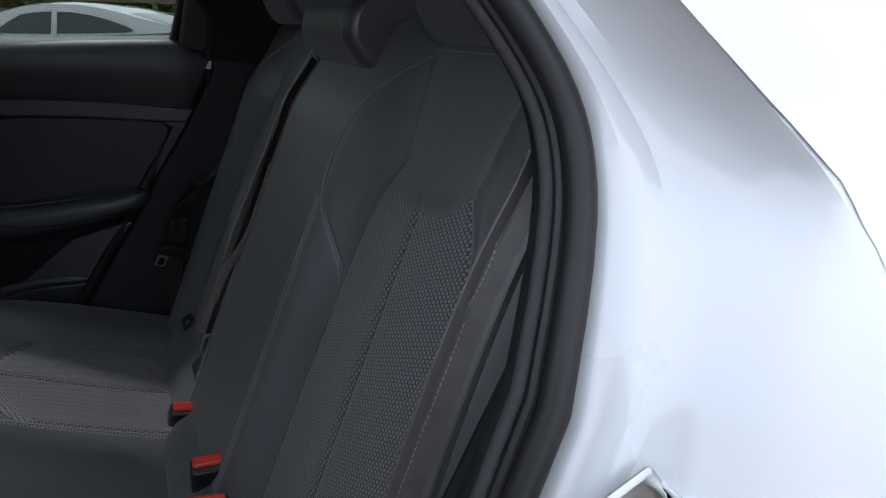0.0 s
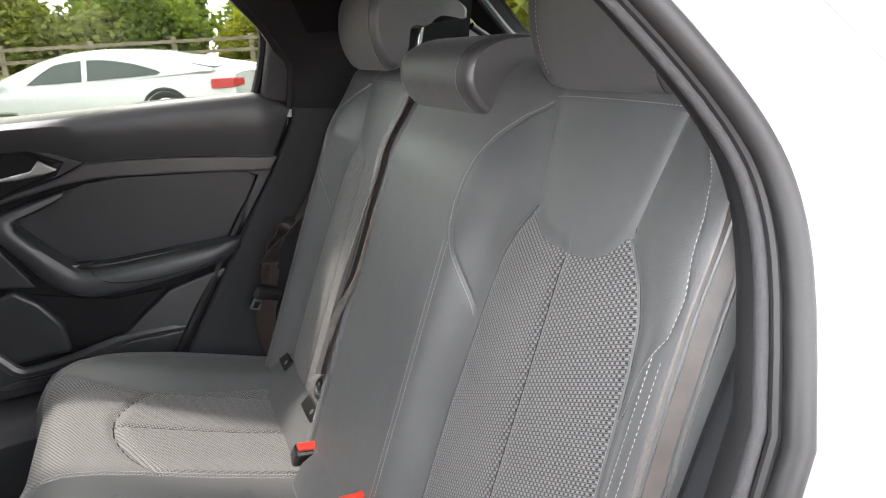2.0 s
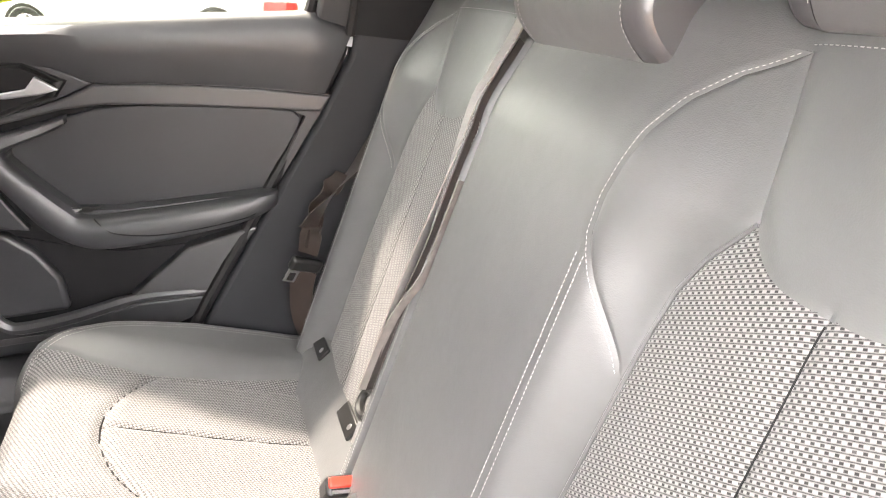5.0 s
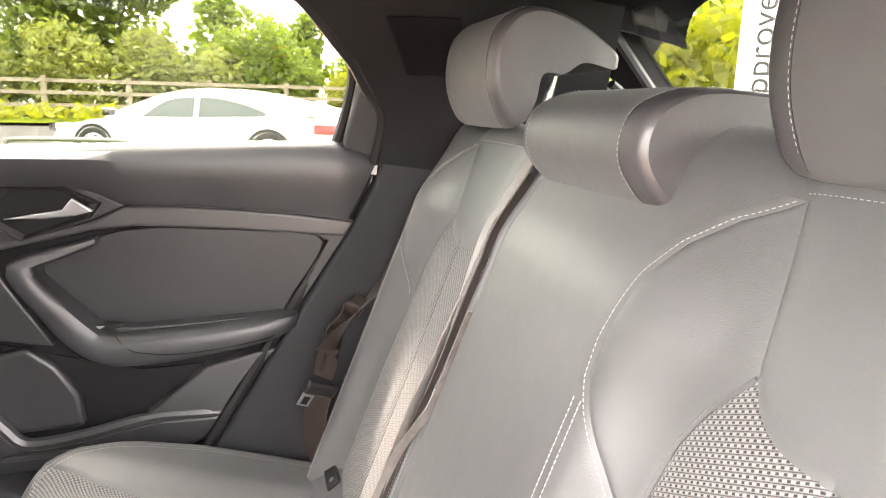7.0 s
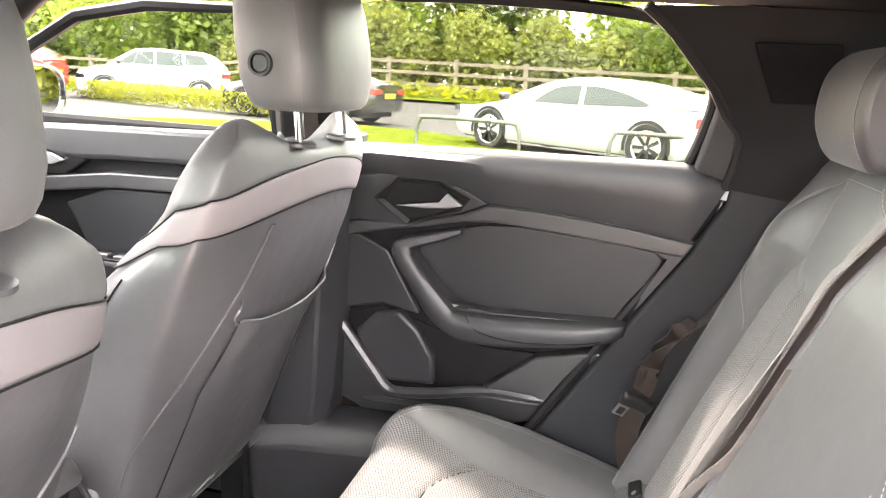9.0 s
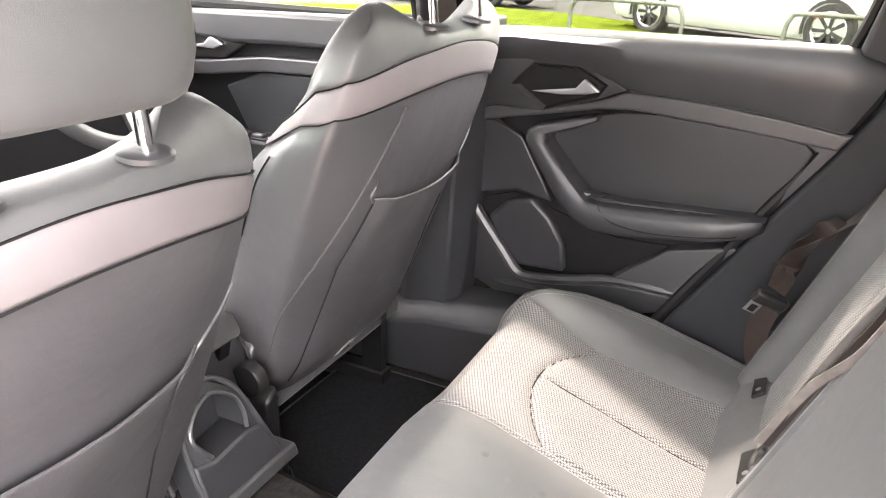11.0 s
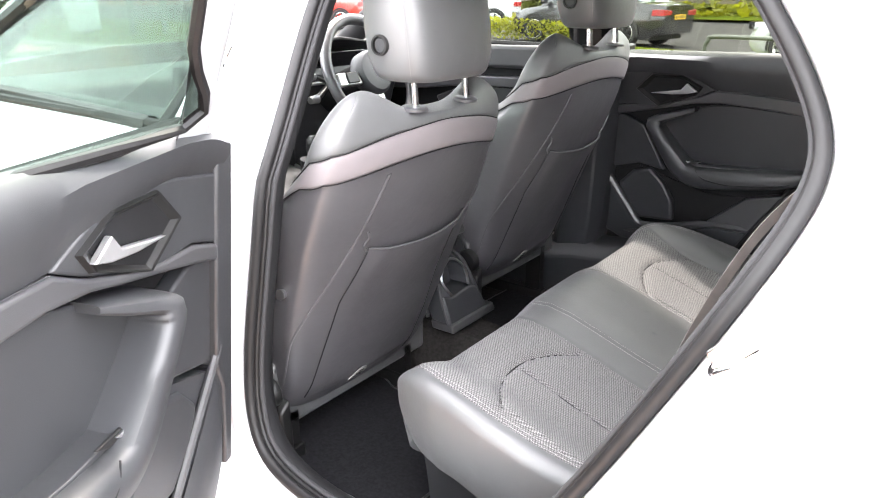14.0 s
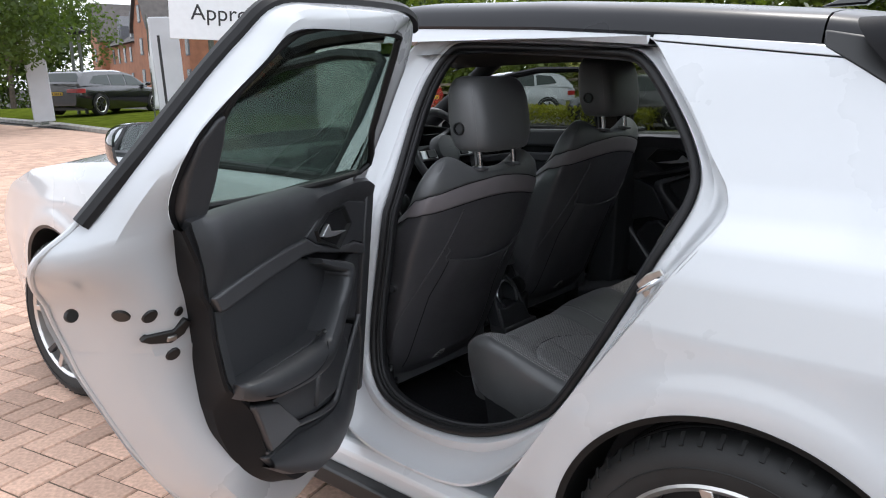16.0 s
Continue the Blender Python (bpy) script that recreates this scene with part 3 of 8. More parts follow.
def hooked_restraint(centre, bottom, top, reach, half, dx, label):
    ob = thing("head_restraint", label, "head restraint", (0, centre, bottom - .06), group="rear head restraints")
    prof = (head_profile if top > 1.15 else wedge_profile)(bottom, top, reach)
    cx, cz = sum(p[0] for p in prof) / len(prof), sum(p[1] for p in prof) / len(prof)

    def ring(y, shrink):
        return [Vector((dx + cx + (x - cx) * (1 - shrink * .9), centre + y, cz + (z - cz) * (1 - shrink))) for x, z in prof]
    lens = (-half, -half + .003, -half + .010, -half + .022, -half + .028)
    shr = (.12, .06, .025, .008, .003)
    left = [ring(y, s) for y, s in zip(lens, shr)]
    right = [ring(-y, s) for y, s in zip(lens, shr)]
    bow = [ring(y, .004 - .012 * (1 - (y / half) ** 2)) for y in np.linspace(-half + .029, half - .029, 7)]
    part("front_pad", loft(bow, caps=False), LEATHER, ob)
    part("side_cheek", loft(left, caps=False), LEATHER_BACK, ob)
    part("side_cheek", loft(right, caps=False), LEATHER_BACK, ob)
    for rng in (left[0], right[0]):
        bm = bmesh.new()
        bm.faces.new([bm.verts.new(p) for p in rng])
        part("cheek_cover", bm, LEATHER_BACK, ob)
    lines = [[p + Vector((0, (.0 if k else 0), 0)) for p in rng[8:70]] for k, rng in enumerate((ring(-half + .0275, -.006), ring(half - .0275, -.006)))]
    mid = Vector((dx + cx, centre, cz))
    tagged(part("stitching", stitches(lines, lambda p: Vector((p.x - mid.x, 0, p.z - mid.z)).normalized()), THREAD, ob, "white contrast stitching"), kind="stuff")
    for y in (-.055, .055):
        part("post", tube([(dx + .002, centre + y, bottom - .08), (dx + .008, centre + y, bottom + .02), (dx + .022, centre + y, top - .07)], .0062, 12), CHROME, ob, "chrome post")
        part("post_collar", disc(pose(dx + .002, centre + y, bottom - .030), .016, .007, 18), BLACK_PLASTIC, ob)
    return ob


hooked_restraint(-.338, 1.072, 1.238, .09, .118, .044, "black leather hooked head restraint, raised, with white stitching")
hooked_restraint(.345, 1.088, 1.240, .085, .120, .012, "black leather hooked head restraint, raised, with white stitching")
hooked_restraint(-.003, 1.034, 1.136, .125, .128, .008, "low black leather middle head restraint resting on the backrest")

# ---- rear belts ----
mid_belt = thing("middle_seat_belt", "pale grey webbing belt lying on the narrow rear backrest", "seat belt", (-.2, .16, .57), group="rear seat belts")
hs = np.linspace(1.075, .60, 34)
main = [back_point(.160 + .010 * smoothstep((.80 - h) / .2), h, .010) for h in hs]
part("webbing", strap(main, .044, .0016, [Vector((-.15, -1, .1)).lerp(Vector((-.80, -.62, .30)), smoothstep((1.0 - h) / .38)) for h in hs]), WEBBING_GREY, mid_belt)
# darker strap added along the grey belt to paint the shade inside its fold
part("webbing", strap([back_point(.143 + .018 * smoothstep((.80 - h) / .2), h, .0045) for h in hs[3:]], .020, .0016, Vector((-.75, -.6, .35))), WEBBING, mid_belt, "inner fold of the webbing, darkened by colour as shade")
part("webbing", strap([back_point(.133 + .022 * smoothstep((.80 - h) / .2), h, .014) for h in hs[14:]], .014, .0016, Vector((-.9, -.35, .35))), WEBBING_GREY, mid_belt)
stop = Vector((-.230, .180, .580))
part("stop_loop", tube([stop + Vector((.010 * math.cos(a), .024 * math.sin(a), .014 * math.cos(a))) for a in np.linspace(0, 2 * math.pi, 17)], .0065, 8), BLACK_PLASTIC, mid_belt, "black plastic belt loop")
part("tongue", block(Matrix.Translation(stop + Vector((-.012, -.004, -.036))) @ pose(0, 0, 0, 0, 22, 8), (.003, .022, .048)), SATIN, mid_belt, "metal belt tongue", bevel=.001)

far_belt = thing("rear_seat_belt", "dark brown satin webbing belt with tongue, bunched beside the backrest", "seat belt", (-.25, .58, .5), group="rear seat belts")
pts = smooth_path([(-.08, .590, .90), (-.135, .592, .82), (-.178, .582, .775), (-.212, .566, .745), (-.240, .556, .715), (-.243, .556, .690), (-.250, .552, .660)], 6)
n = len(pts) - 1
part("webbing", strap(pts, .040, .0022, [Vector((.5 * math.cos(2.2 * i / n), -.8 + 1.1 * i / n, .5 * math.sin(3.2 * i / n))) for i in range(n + 1)]), WEBBING, far_belt)
pts = smooth_path([(-.175, .598, .785), (-.205, .580, .762), (-.226, .580, .735), (-.232, .566, .705), (-.246, .560, .668)], 6)
n = len(pts) - 1
part("webbing", strap(pts, .034, .0022, [Vector((.9 - .7 * i / n, .3, .5 * math.cos(3 * i / n))) for i in range(n + 1)]), WEBBING, far_belt, "folded loop of the webbing")
pts = smooth_path([(-.256, .552, .630), (-.264, .560, .59), (-.262, .572, .53), (-.245, .580, .47)], 6)
part("webbing", strap(pts, .042, .0022, Vector((.80, -.45, .1))), WEBBING, far_belt)
GM = pose(-.256, .545, .643, 25, 20, 15)
part("tongue_grip", block(GM, (.058, .016, .026)), BLACK_PLASTIC, far_belt, "black plastic tongue grip", bevel=.006, segments=3)
part("tongue", block(GM @ pose(-.014, 0, -.026), (.022, .003, .034)), SATIN, far_belt, "metal belt tongue", bevel=.001)
part("tongue_slot", block(GM @ pose(-.014, 0, -.030), (.012, .0045, .018)), BLACK_PLASTIC, far_belt, bevel=.001)

near_belt = thing("rear_seat_belt", "grey pleated webbing belt running down beside the backrest, shade in its colour", "seat belt", (-.2, -.58, .5), group="rear seat belts")
# folds use the darkened webbing colour in place of real shade
for off, turn in ((-.017, .5), (-.002, -.4), (.013, .6)):
    pts = smooth_path([(-.050 + off, -.570, 1.045), (-.083 + off, -.592, 1.005), (-.124 + off, -.606, .945), (-.165 + off, -.612, .849), (-.200 + off, -.614, .74), (-.235 + off, -.614, .60)], 6)
    part("webbing", strap(pts, .0115, .0016, Vector((.9, turn, .1))), WEBBING_SHADED, near_belt, "pleated webbing fold")

# ---- rear door trim, the same on both sides ----
def far_map(p, d):
    """Door outline coordinates (x, z) and depth towards the cabin, on the closed right side."""
    x, z = p
    y = 0.62 - 0.15 * (x + 0.237) - 0.10 * (z - 0.90)
    if z > 1.04:
        y -= 0.42 * (z - 1.04)
    return Vector((x, y - d, z))


HINGE = Vector((-0.932, -0.841, 0))
SWING = Matrix.Translation(HINGE) @ Matrix.Rotation(radians(-71), 4, 'Z') @ Matrix.Translation(-HINGE)


def near_map(p, d):
    """The same on the left side, mirrored and swung open about the hinge."""
    q = far_map(p, d)
    x = q.x - .020 * smoothstep((q.x + .36) / .2) * smoothstep((q.z - .62) / .2)
    return SWING @ Vector((x, -q.y, q.z))


BELT_TOP = [(-.925, 1.030), (-.80, 1.040), (-.60, 1.047), (-.40, 1.053), (-.218, 1.058), (-.150, 1.030)]
DOOR_EDGE = [(-.925, 1.03), (-.938, .86), (-.945, .62), (-.935, .370), (-.83, .370), (-.62, .380), (-.500, .410), (-.455, .455), (-.415, .545), (-.339, .667), (-.27, .785), (-.200, .900), (-.165, .965), (-.150, 1.028)]


NEAR_EDGE = [(-.925, 1.03), (-.938, .86), (-.945, .62), (-.940, .45), (-.90, .392), (-.76, .372), (-.60, .380), (-.52, .415), (-.465, .462), (-.362, .554), (-.312, .657), (-.258, .806), (-.200, .916), (-.165, 1.001), (-.168, 1.033)]


def near_plain(p, d):
    """The open door's side of the car without the drawn-in rear end."""
    q = far_map(p, d)
    return SWING @ Vector((q.x, -q.y, q.z))


WALL_FACE = [(-.146, 1.043), (-.166, 1.014), (-.189, .977), (-.198, .938), (-.221, .908), (-.236, .85), (-.268, .765), (-.295, .733), (-.358, .669), (-.435, .54), (-.549, .429), (-.66, .395), (-.76, .385), (-.88, .41)]
WALL_BACK = [(-.170, 1.036), (-.177, 1.008), (-.190, .968), (-.207, .935), (-.226, .897), (-.250, .838), (-.276, .745), (-.288, .70), (-.318, .632), (-.40, .525), (-.52, .43), (-.64, .384), (-.76, .372), (-.89, .395)]


def door_trim(ob, to3d, edge=DOOR_EDGE):
    """All trim parts of a rear door, as children of the door ob."""
    def slab(name, pts, d0, d1, mat, label="", bevel=.004, n=0):
        if n:
            pts = [(p.x, p.z) for p in smooth_path([(x, 0, z) for x, z in pts], n, closed=True)]
        return part(name, prism(pts, to3d, d0, d1), mat, ob, label, bevel=bevel, segments=3)

    if edge is DOOR_EDGE:
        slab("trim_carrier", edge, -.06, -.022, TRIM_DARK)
    else:
        rim = NEAR_EDGE[:4] + [(x - .008, z + .005) for x, z in WALL_BACK[::-1]]
        part("trim_carrier", prism(rim, near_plain, -.06, -.030), TRIM_DARK, ob, bevel=.004, segments=3)
    # padded window sill, rolled over the top
    xs = np.linspace(0, 1, 40)
    rings = []
    opened = edge is not DOOR_EDGE

    def pad(x, z, t, zt, k, d):
        """A point of the pad; the open door's pad ends on a slant."""
        return to3d((x - (.058 if opened else .052) * smoothstep((t - .8) / .2) * (zt - z) / k, z), d * (1 - .75 * smoothstep((t - .93) / .07) ** 2) if d > 0 else d)
    for t in xs:
        x = -.925 + t * (.925 - (.142 if opened else .150))
        zt = float(np.interp(x, [p[0] for p in BELT_TOP], [p[1] for p in BELT_TOP]))
        zb = float(np.interp(x, (-.925, -.80, -.60, -.562, -.40, -.17), (.955, .975, .960, .944, .940, .918)))
        if opened:
            zt = float(np.interp(x, (-.925, -.895, -.86, -.80, -.60, -.40, -.218, -.108), (1.012, 1.028, 1.036, 1.040, 1.047, 1.053, 1.058, 1.052)))
        k = zt - zb
        rings.append([pad(x, zt - a * k - b, t, zt, k, d) for a, b, d in ((0, .010, -.016), (0, .001, -.012), (0, .004, -.001), (0, .014, .012), (.3, 0, .022), (.55, 0, .020), (.85, 0, .008), (1, 0, .002), (1, 0, -.016))])
    part("sill_pad", loft(rings), TRIM, ob, "soft black padded window sill")
    # lighter band below it
    up = [(-.562, .942), (-.48, .943), (-.402, .940), (-.30, .933), (-.190, .920)]
    low = [(-.207, .893), (-.23, .894), (-.398, .905), (-.549, .910), (-.617, .902), (-.676, .887), (-.760, .868), (-.843, .848), (-.925, .825), (-.925, .850), (-.84, .876), (-.74, .884), (-.66, .905), (-.61, .920)]
    if opened:
        up[-1], low[0] = (-.198, .926), (-.222, .897)
        low[1] = (-.24, .895)
    slab("trim_band", up + low, -.03, .010, TRIM_GREY, "dark grey trim band", .005)
    part("trim_line", tube(smooth_path([to3d((x, z + .001), .0055) for x, z in up], 4), .0007, 6), TRIM_GREY, ob, "thin trim line")
    # handle bowl
    slab("handle_surround", [(-.925, .955), (-.80, .978), (-.745, .985), (-.66, .986), (-.60, .962), (-.562, .944), (-.61, .922), (-.735, .878), (-.84, .878), (-.925, .852)], -.03, .006, TRIM, "", .004)
    bowl = [(-.795, .928), (-.748, .972), (-.662, .974), (-.607, .948), (-.625, .924), (-.727, .886)]
    cx, cz = sum(p[0] for p in bowl) / 6, sum(p[1] for p in bowl) / 6
    shr = lambda k: [(cx + (x - cx) * k, cz + (z - cz) * k) for x, z in bowl]
    ring = loft([[to3d(p, .006) for p in shr(1.10)], [to3d(p, .013) for p in shr(1.05)], [to3d(p, .012) for p in shr(.99)], [to3d(p, .0065) for p in shr(.86)]], caps=False)
    part("handle_bezel", ring, BLACK_PLASTIC, ob, "faceted black handle surround", smooth=False)
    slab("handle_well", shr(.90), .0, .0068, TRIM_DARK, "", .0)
    slab("inner_handle", [(-.752, .921), (-.690, .932), (-.660, .937), (-.643, .957), (-.611, .936), (-.640, .928), (-.690, .922)], .010, .021, SILVER_PAINT, "satin silver inner door handle", .0025)
    # insert
    slab("insert_panel", [(-.742, .815), (-.72, .845), (-.640, .880), (-.57, .900), (-.504, .906), (-.30, .899), (-.252, .893), (-.238, .880), (-.243, .865), (-.300, .752), (-.32, .725), (-.40, .70), (-.617, .70), (-.680, .735)],
         -.03, -.010, FABRIC_DOOR, "black vinyl door insert", .004)
    slab("rear_rim", [(-.252, .893), (-.205, .894), (-.172, .890), (-.205, .893), (-.345, .664), (-.333, .70), (-.300, .745), (-.240, .868), (-.232, .884)], -.03, -.002, TRIM, "", .003) if not opened else slab("rear_rim", [(-.252, .893), (-.213, .900), (-.226, .85), (-.264, .77), (-.298, .735), (-.358, .672), (-.333, .70), (-.300, .745), (-.240, .868), (-.232, .884)], -.006, .002, TRIM, "", .001)
    # pull beam running on into the armrest
    beam = [(-.612, .891, -.612, .880, .022), (-.68, .872, -.655, .860, .034), (-.742, .853, -.699, .843, .046), (-.752, .837, -.703, .834, .050), (-.750, .818, -.700, .822, .052), (-.715, .766, -.660, .778, .055),
            (-.677, .713, -.615, .735, .058), (-.645, .686, -.600, .727, .060), (-.600, .667, -.583, .726, .062), (-.54, .669, -.54, .730, .064), (-.475, .679, -.48, .736, .064), (-.37, .700, -.38, .748, .058), (-.315, .716, -.300, .757, .040), (-.290, .728, -.286, .755, .022)]
    lower, upper = (smooth_path([(r[i], r[4], r[i + 1]) for r in beam], 4) for i in (0, 2))
    rings = []
    for o, i in zip(lower, upper):
        at = lambda k, f: to3d((o.x + (i.x - o.x) * k, o.z + (i.z - o.z) * k), o.y * f if f > 0 else -.03)
        rings.append([at(0, -1), at(0, .35), at(.03, .72), at(.10, .90), at(.24, .99), at(.5, 1), at(.74, .98), at(.90, .88), at(.98, .70), at(1, .45), at(1.0, -1)])
    part("armrest", loft(rings), TRIM, ob, "black pull beam running into the padded armrest")
    part("armrest_seam", tube(smooth_path([to3d(p, d) for p, d in (((-.588, .727), .052), ((-.572, .709), .0605), ((-.545, .699), .064), ((-.474, .697), .0640), ((-.36, .715), .0560), ((-.325, .726), .044), ((-.318, .740), .040))], 5), .0011, 5), TRIM_DARK, ob, "dark seam of the armrest pad")
    # pad behind the beam's edge, level with it
    slab("armrest_top", [(-.655, .729), (-.615, .735), (-.54, .733), (-.38, .749), (-.292, .757), (-.300, .752), (-.40, .738), (-.56, .722), (-.64, .718)], -.03, .026, TRIM, "", .003)
    slab("window_switch", [(-.648, .729), (-.628, .741), (-.575, .742), (-.595, .731)], .026, .032, BLACK_PLASTIC, "black window switch", .002)
    slab("switch_key", [(-.636, .732), (-.622, .739), (-.606, .739), (-.618, .732)], .032, .036, SATIN, "", .001)
    # lower part: pocket lip, pocket and wedge panel
    slab("front_panel", [(-.94, .845), (-.84, .845), (-.775, .82), (-.70, .69), (-.745, .695), (-.786, .700), (-.881, .672), (-.90, .66), (-.945, .62)], -.03, -.002, TRIM, "", .005)
    # closed door: darker trim paints the pocket's shade; open door keeps the plain trim
    slab("pocket_back", [(-.89, .655), (-.79, .690), (-.66, .66), (-.56, .64), (-.45, .65), (-.56, .555), (-.66, .525), (-.765, .51)], -.04, -.004 if opened else -.016, TRIM if opened else TRIM_DARK, "back of the door pocket, shaded by colour on the closed door", .0)
    slab("pocket_bulge", [(-.850, .625), (-.805, .672), (-.745, .690), (-.70, .655), (-.665, .60), (-.66, .535), (-.775, .522), (-.83, .575)], -.03, .004, TRIM, "rounded speaker bulge in the pocket", .010)
    lip = [(-.915, .690), (-.890, .655), (-.80, .545), (-.772, .512), (-.74, .506), (-.658, .522), (-.551, .553), (-.48, .560), (-.415, .562)]
    fine = .55 if opened else 1
    part("pocket_lip", tube(smooth_path([to3d(p, .010 * fine) for p in lip], 5), [.012 * fine] * 30 + [.010 * fine] * 8 + [.006 * fine] * 3, 8), TRIM_GREY, ob, "raised pocket lip")
    slab("lower_panel", [(-.94, .63), (-.905, .655), (-.785, .505), (-.74, .496), (-.65, .512), (-.545, .543), (-.41, .553), (-.455, .505), (-.50, .485), (-.62, .462), (-.83, .440), (-.92, .470)], -.03, .006, TRIM, "", .006)
    slab("wedge_panel", [(-.556, .556), (-.447, .652), (-.352, .690), (-.348, .684), (-.362, .667), (-.424, .562)] if opened else [(-.556, .556), (-.447, .652), (-.331, .688), (-.322, .685), (-.339, .667), (-.405, .562)], -.03, .014, TRIM_GREY, "grey wedge panel", .006)
    slab("sill_strip", [(-.83, .470), (-.79, .482), (-.65, .495), (-.52, .500), (-.52, .494), (-.66, .484), (-.80, .468)], .004, .010, TRIM_GREY, "", .002)
    if edge is DOOR_EDGE:
        return
    slab("hinge_rim", [(-.953, .994), (-.905, 1.000), (-.902, .86), (-.900, .66), (-.925, .61), (-.930, .46), (-.953, .46)], -.03, .011, TRIM, "", .005)
    # rear side wall of the open trim and its bulging lower part
    face, back = (smooth_path([(x, 0, z) for x, z in line], 6) for line in (WALL_FACE, WALL_BACK))
    rows = []
    for a, b in zip(face, back):
        d = .003 + .004 * smoothstep((a.z - .93) / .03)
        m = a.lerp(b, .35)
        rows.append([near_plain((a.x - .012, a.z + .004), d - .004), near_plain((a.x, a.z), d), near_plain((a.x + .003, a.z - .002), d - .004), near_plain((m.x, m.z), -.012), near_plain((b.x, b.z), -.036), near_plain((b.x - .006, b.z + .004), -.085)])
    part("edge_wall", loft(rows, caps=False, closed=False), TRIM_DARK, ob, "dark side wall of the trim")

    def belly(u, v):
        x = -.905 + u * .475
        top = float(np.interp(x, (-.905, -.785, -.74, -.65, -.545, -.43), (.640, .500, .492, .506, .535, .545)))
        bot = float(np.interp(x, (-.905, -.86, -.74, -.62, -.50, -.43), (.455, .400, .380, .398, .462, .520)))
        z = top + (bot - top) * v
        d = .001 + .034 * math.sin(math.pi * min(v * .62 + .10, 1)) * math.sin(math.pi * (.06 + .88 * u)) ** .5 - .05 * smoothstep((v - .86) / .14)
        return to3d((x, z), d), (x, z)
    part("lower_belly", sheet(belly, 30, 20), TRIM, ob, "bulging lower trim of the door")


far_door = thing("rear_door", "closed rear door with black trim, armrest and silver handle", "car door", (-.55, .74, .44), group="rear doors")
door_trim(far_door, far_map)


def above(x, z, off=0.0):
    """Side glass line above the sill on the right side."""
    return Vector((x, 0.605 - 0.42 * (z - 1.05) + off, z))


FAR_WIN = [(-.835, 1.03), (-.835, 1.28), (-.70, 1.296), (-.50, 1.295), (-.33, 1.283), (-.262, 1.262), (-.215, 1.210), (-.196, 1.165), (-.205, 1.10), (-.222, 1.04)]
part("glass", prism(FAR_WIN, lambda p, d: above(p[0], p[1], .03 + d), 0, .004), GLASS_REAR, far_door, "clear window glass", smooth=False).visible_shadow = False
part("outer_panel", prism([(-.95, 1.0), (-.95, .30), (-.45, .30), (-.30, .50), (-.15, .80), (-.02, 1.0)], lambda p, d: Vector((p[0], .80 - .1 * max(p[1] - .7, 0) + d, p[1])), 0, .02), WHITE_PAINT, far_door, "white outer door skin")
part("quarter_cap", prism([(-.212, 1.040), (-.190, 1.165), (-.168, 1.150), (-.143, 1.100), (-.140, 1.015), (-.20, 1.022)], lambda p, d: above(p[0], p[1], -.012 + d), 0, .03), TRIM, far_door, "black triangular window cap", bevel=.008, segments=3)
bm = tube(smooth_path([above(x, z, .012) for x, z in FAR_WIN[:1] + FAR_WIN[1:]], 4), .010, 8)
part("window_seal", bm, RUBBER, far_door, "black rubber window seal")

# ---- cabin shell ----
floor = single("floor", bar((-2.0, -.74, .20), (.30, .74, .245)), CARPET, "black carpeted car floor", kind="structure")
single("tunnel", loft([[(x, -.11 - .02 * (x > -.8), .24), (x, -.085, h), (x, -.05, h + .03), (x, .05, h + .03), (x, .085, h), (x, .11 + .02 * (x > -.8), .24)] for x, h in ((-1.9, .36), (-1.0, .36), (-.86, .35), (-.70, .31), (-.60, .29))]),
       CARPET, "carpeted centre tunnel", kind="structure")
for sg in (-1, 1):
    fm = thing("floor_mat", "black floor mat with pale edge stitching on the carpet", "floor mat", (-.9, sg * .36, .246), group="rear floor mats")
    out = [(-1.12, .17), (-1.06, .172), (-1.01, .195), (-.985, .178), (-.95, .172), (-.72, .16), (-.70, .20), (-.70, .55), (-.73, .58), (-1.08, .58), (-1.12, .54)]
    pts = [(p.x, p.y) for p in smooth_path([(x, y, 0) for x, y in out], 4, closed=True)]
    part("mat", prism(pts, lambda p, d: Vector((p[0], sg * p[1], .246 + d)), 0, .010), MAT_RUBBER, fm, bevel=.003)
    part("edge_binding", tube([(x, sg * y, .256) for x, y in pts + pts[:1]], .0025, 5), TRIM_GREY, fm, "pale stitched edge")

# far sill and pillar trims
single("sill_trim", loft([[(x, .615, .25), (x, .625, z), (x, .655, z + .03), (x, .72, z + .045), (x, .76, z + .045), (x, .76, .25)] for x, z in ((-2.0, .31), (-1.2, .325), (-.95, .385), (-.72, .405), (-.5, .42), (-.4, .45))]),
       TRIM, "black plastic sill trim under the doors", kind="structure", bevel=.006)
bp = thing("b_pillar_trim", "black pillar trim between the front and rear doors", "pillar trim", (-.95, .70, .3), kind="structure")
part("lower_cover", loft([[(-1.06 + k, .705, z), (-1.03 + k, .665 - t, z), (-.93 + k, .66 - t, z), (-.90 + k, .70, z), (-.90 + k, .78, z), (-1.06 + k, .78, z)] for z, k, t in ((.36, .0, -.01), (.50, .02, .0), (.70, .03, .01), (.95, .045, .03), (1.05, .05, .045))]), TRIM, bp, bevel=.006)
part("upper_cover", loft([[(-1.0 + k, .66 - t, z), (-.97 + k, .625 - t, z), (-.87 + k, .625 - t, z), (-.85 + k, .66 - t, z), (-.86 + k, .70 - t, z), (-1.0 + k, .70 - t, z)] for z, k, t in ((1.03, .0, .0), (1.15, .015, .05), (1.26, .025, .10), (1.33, .03, .14))]), TRIM_DARK, bp, bevel=.006)
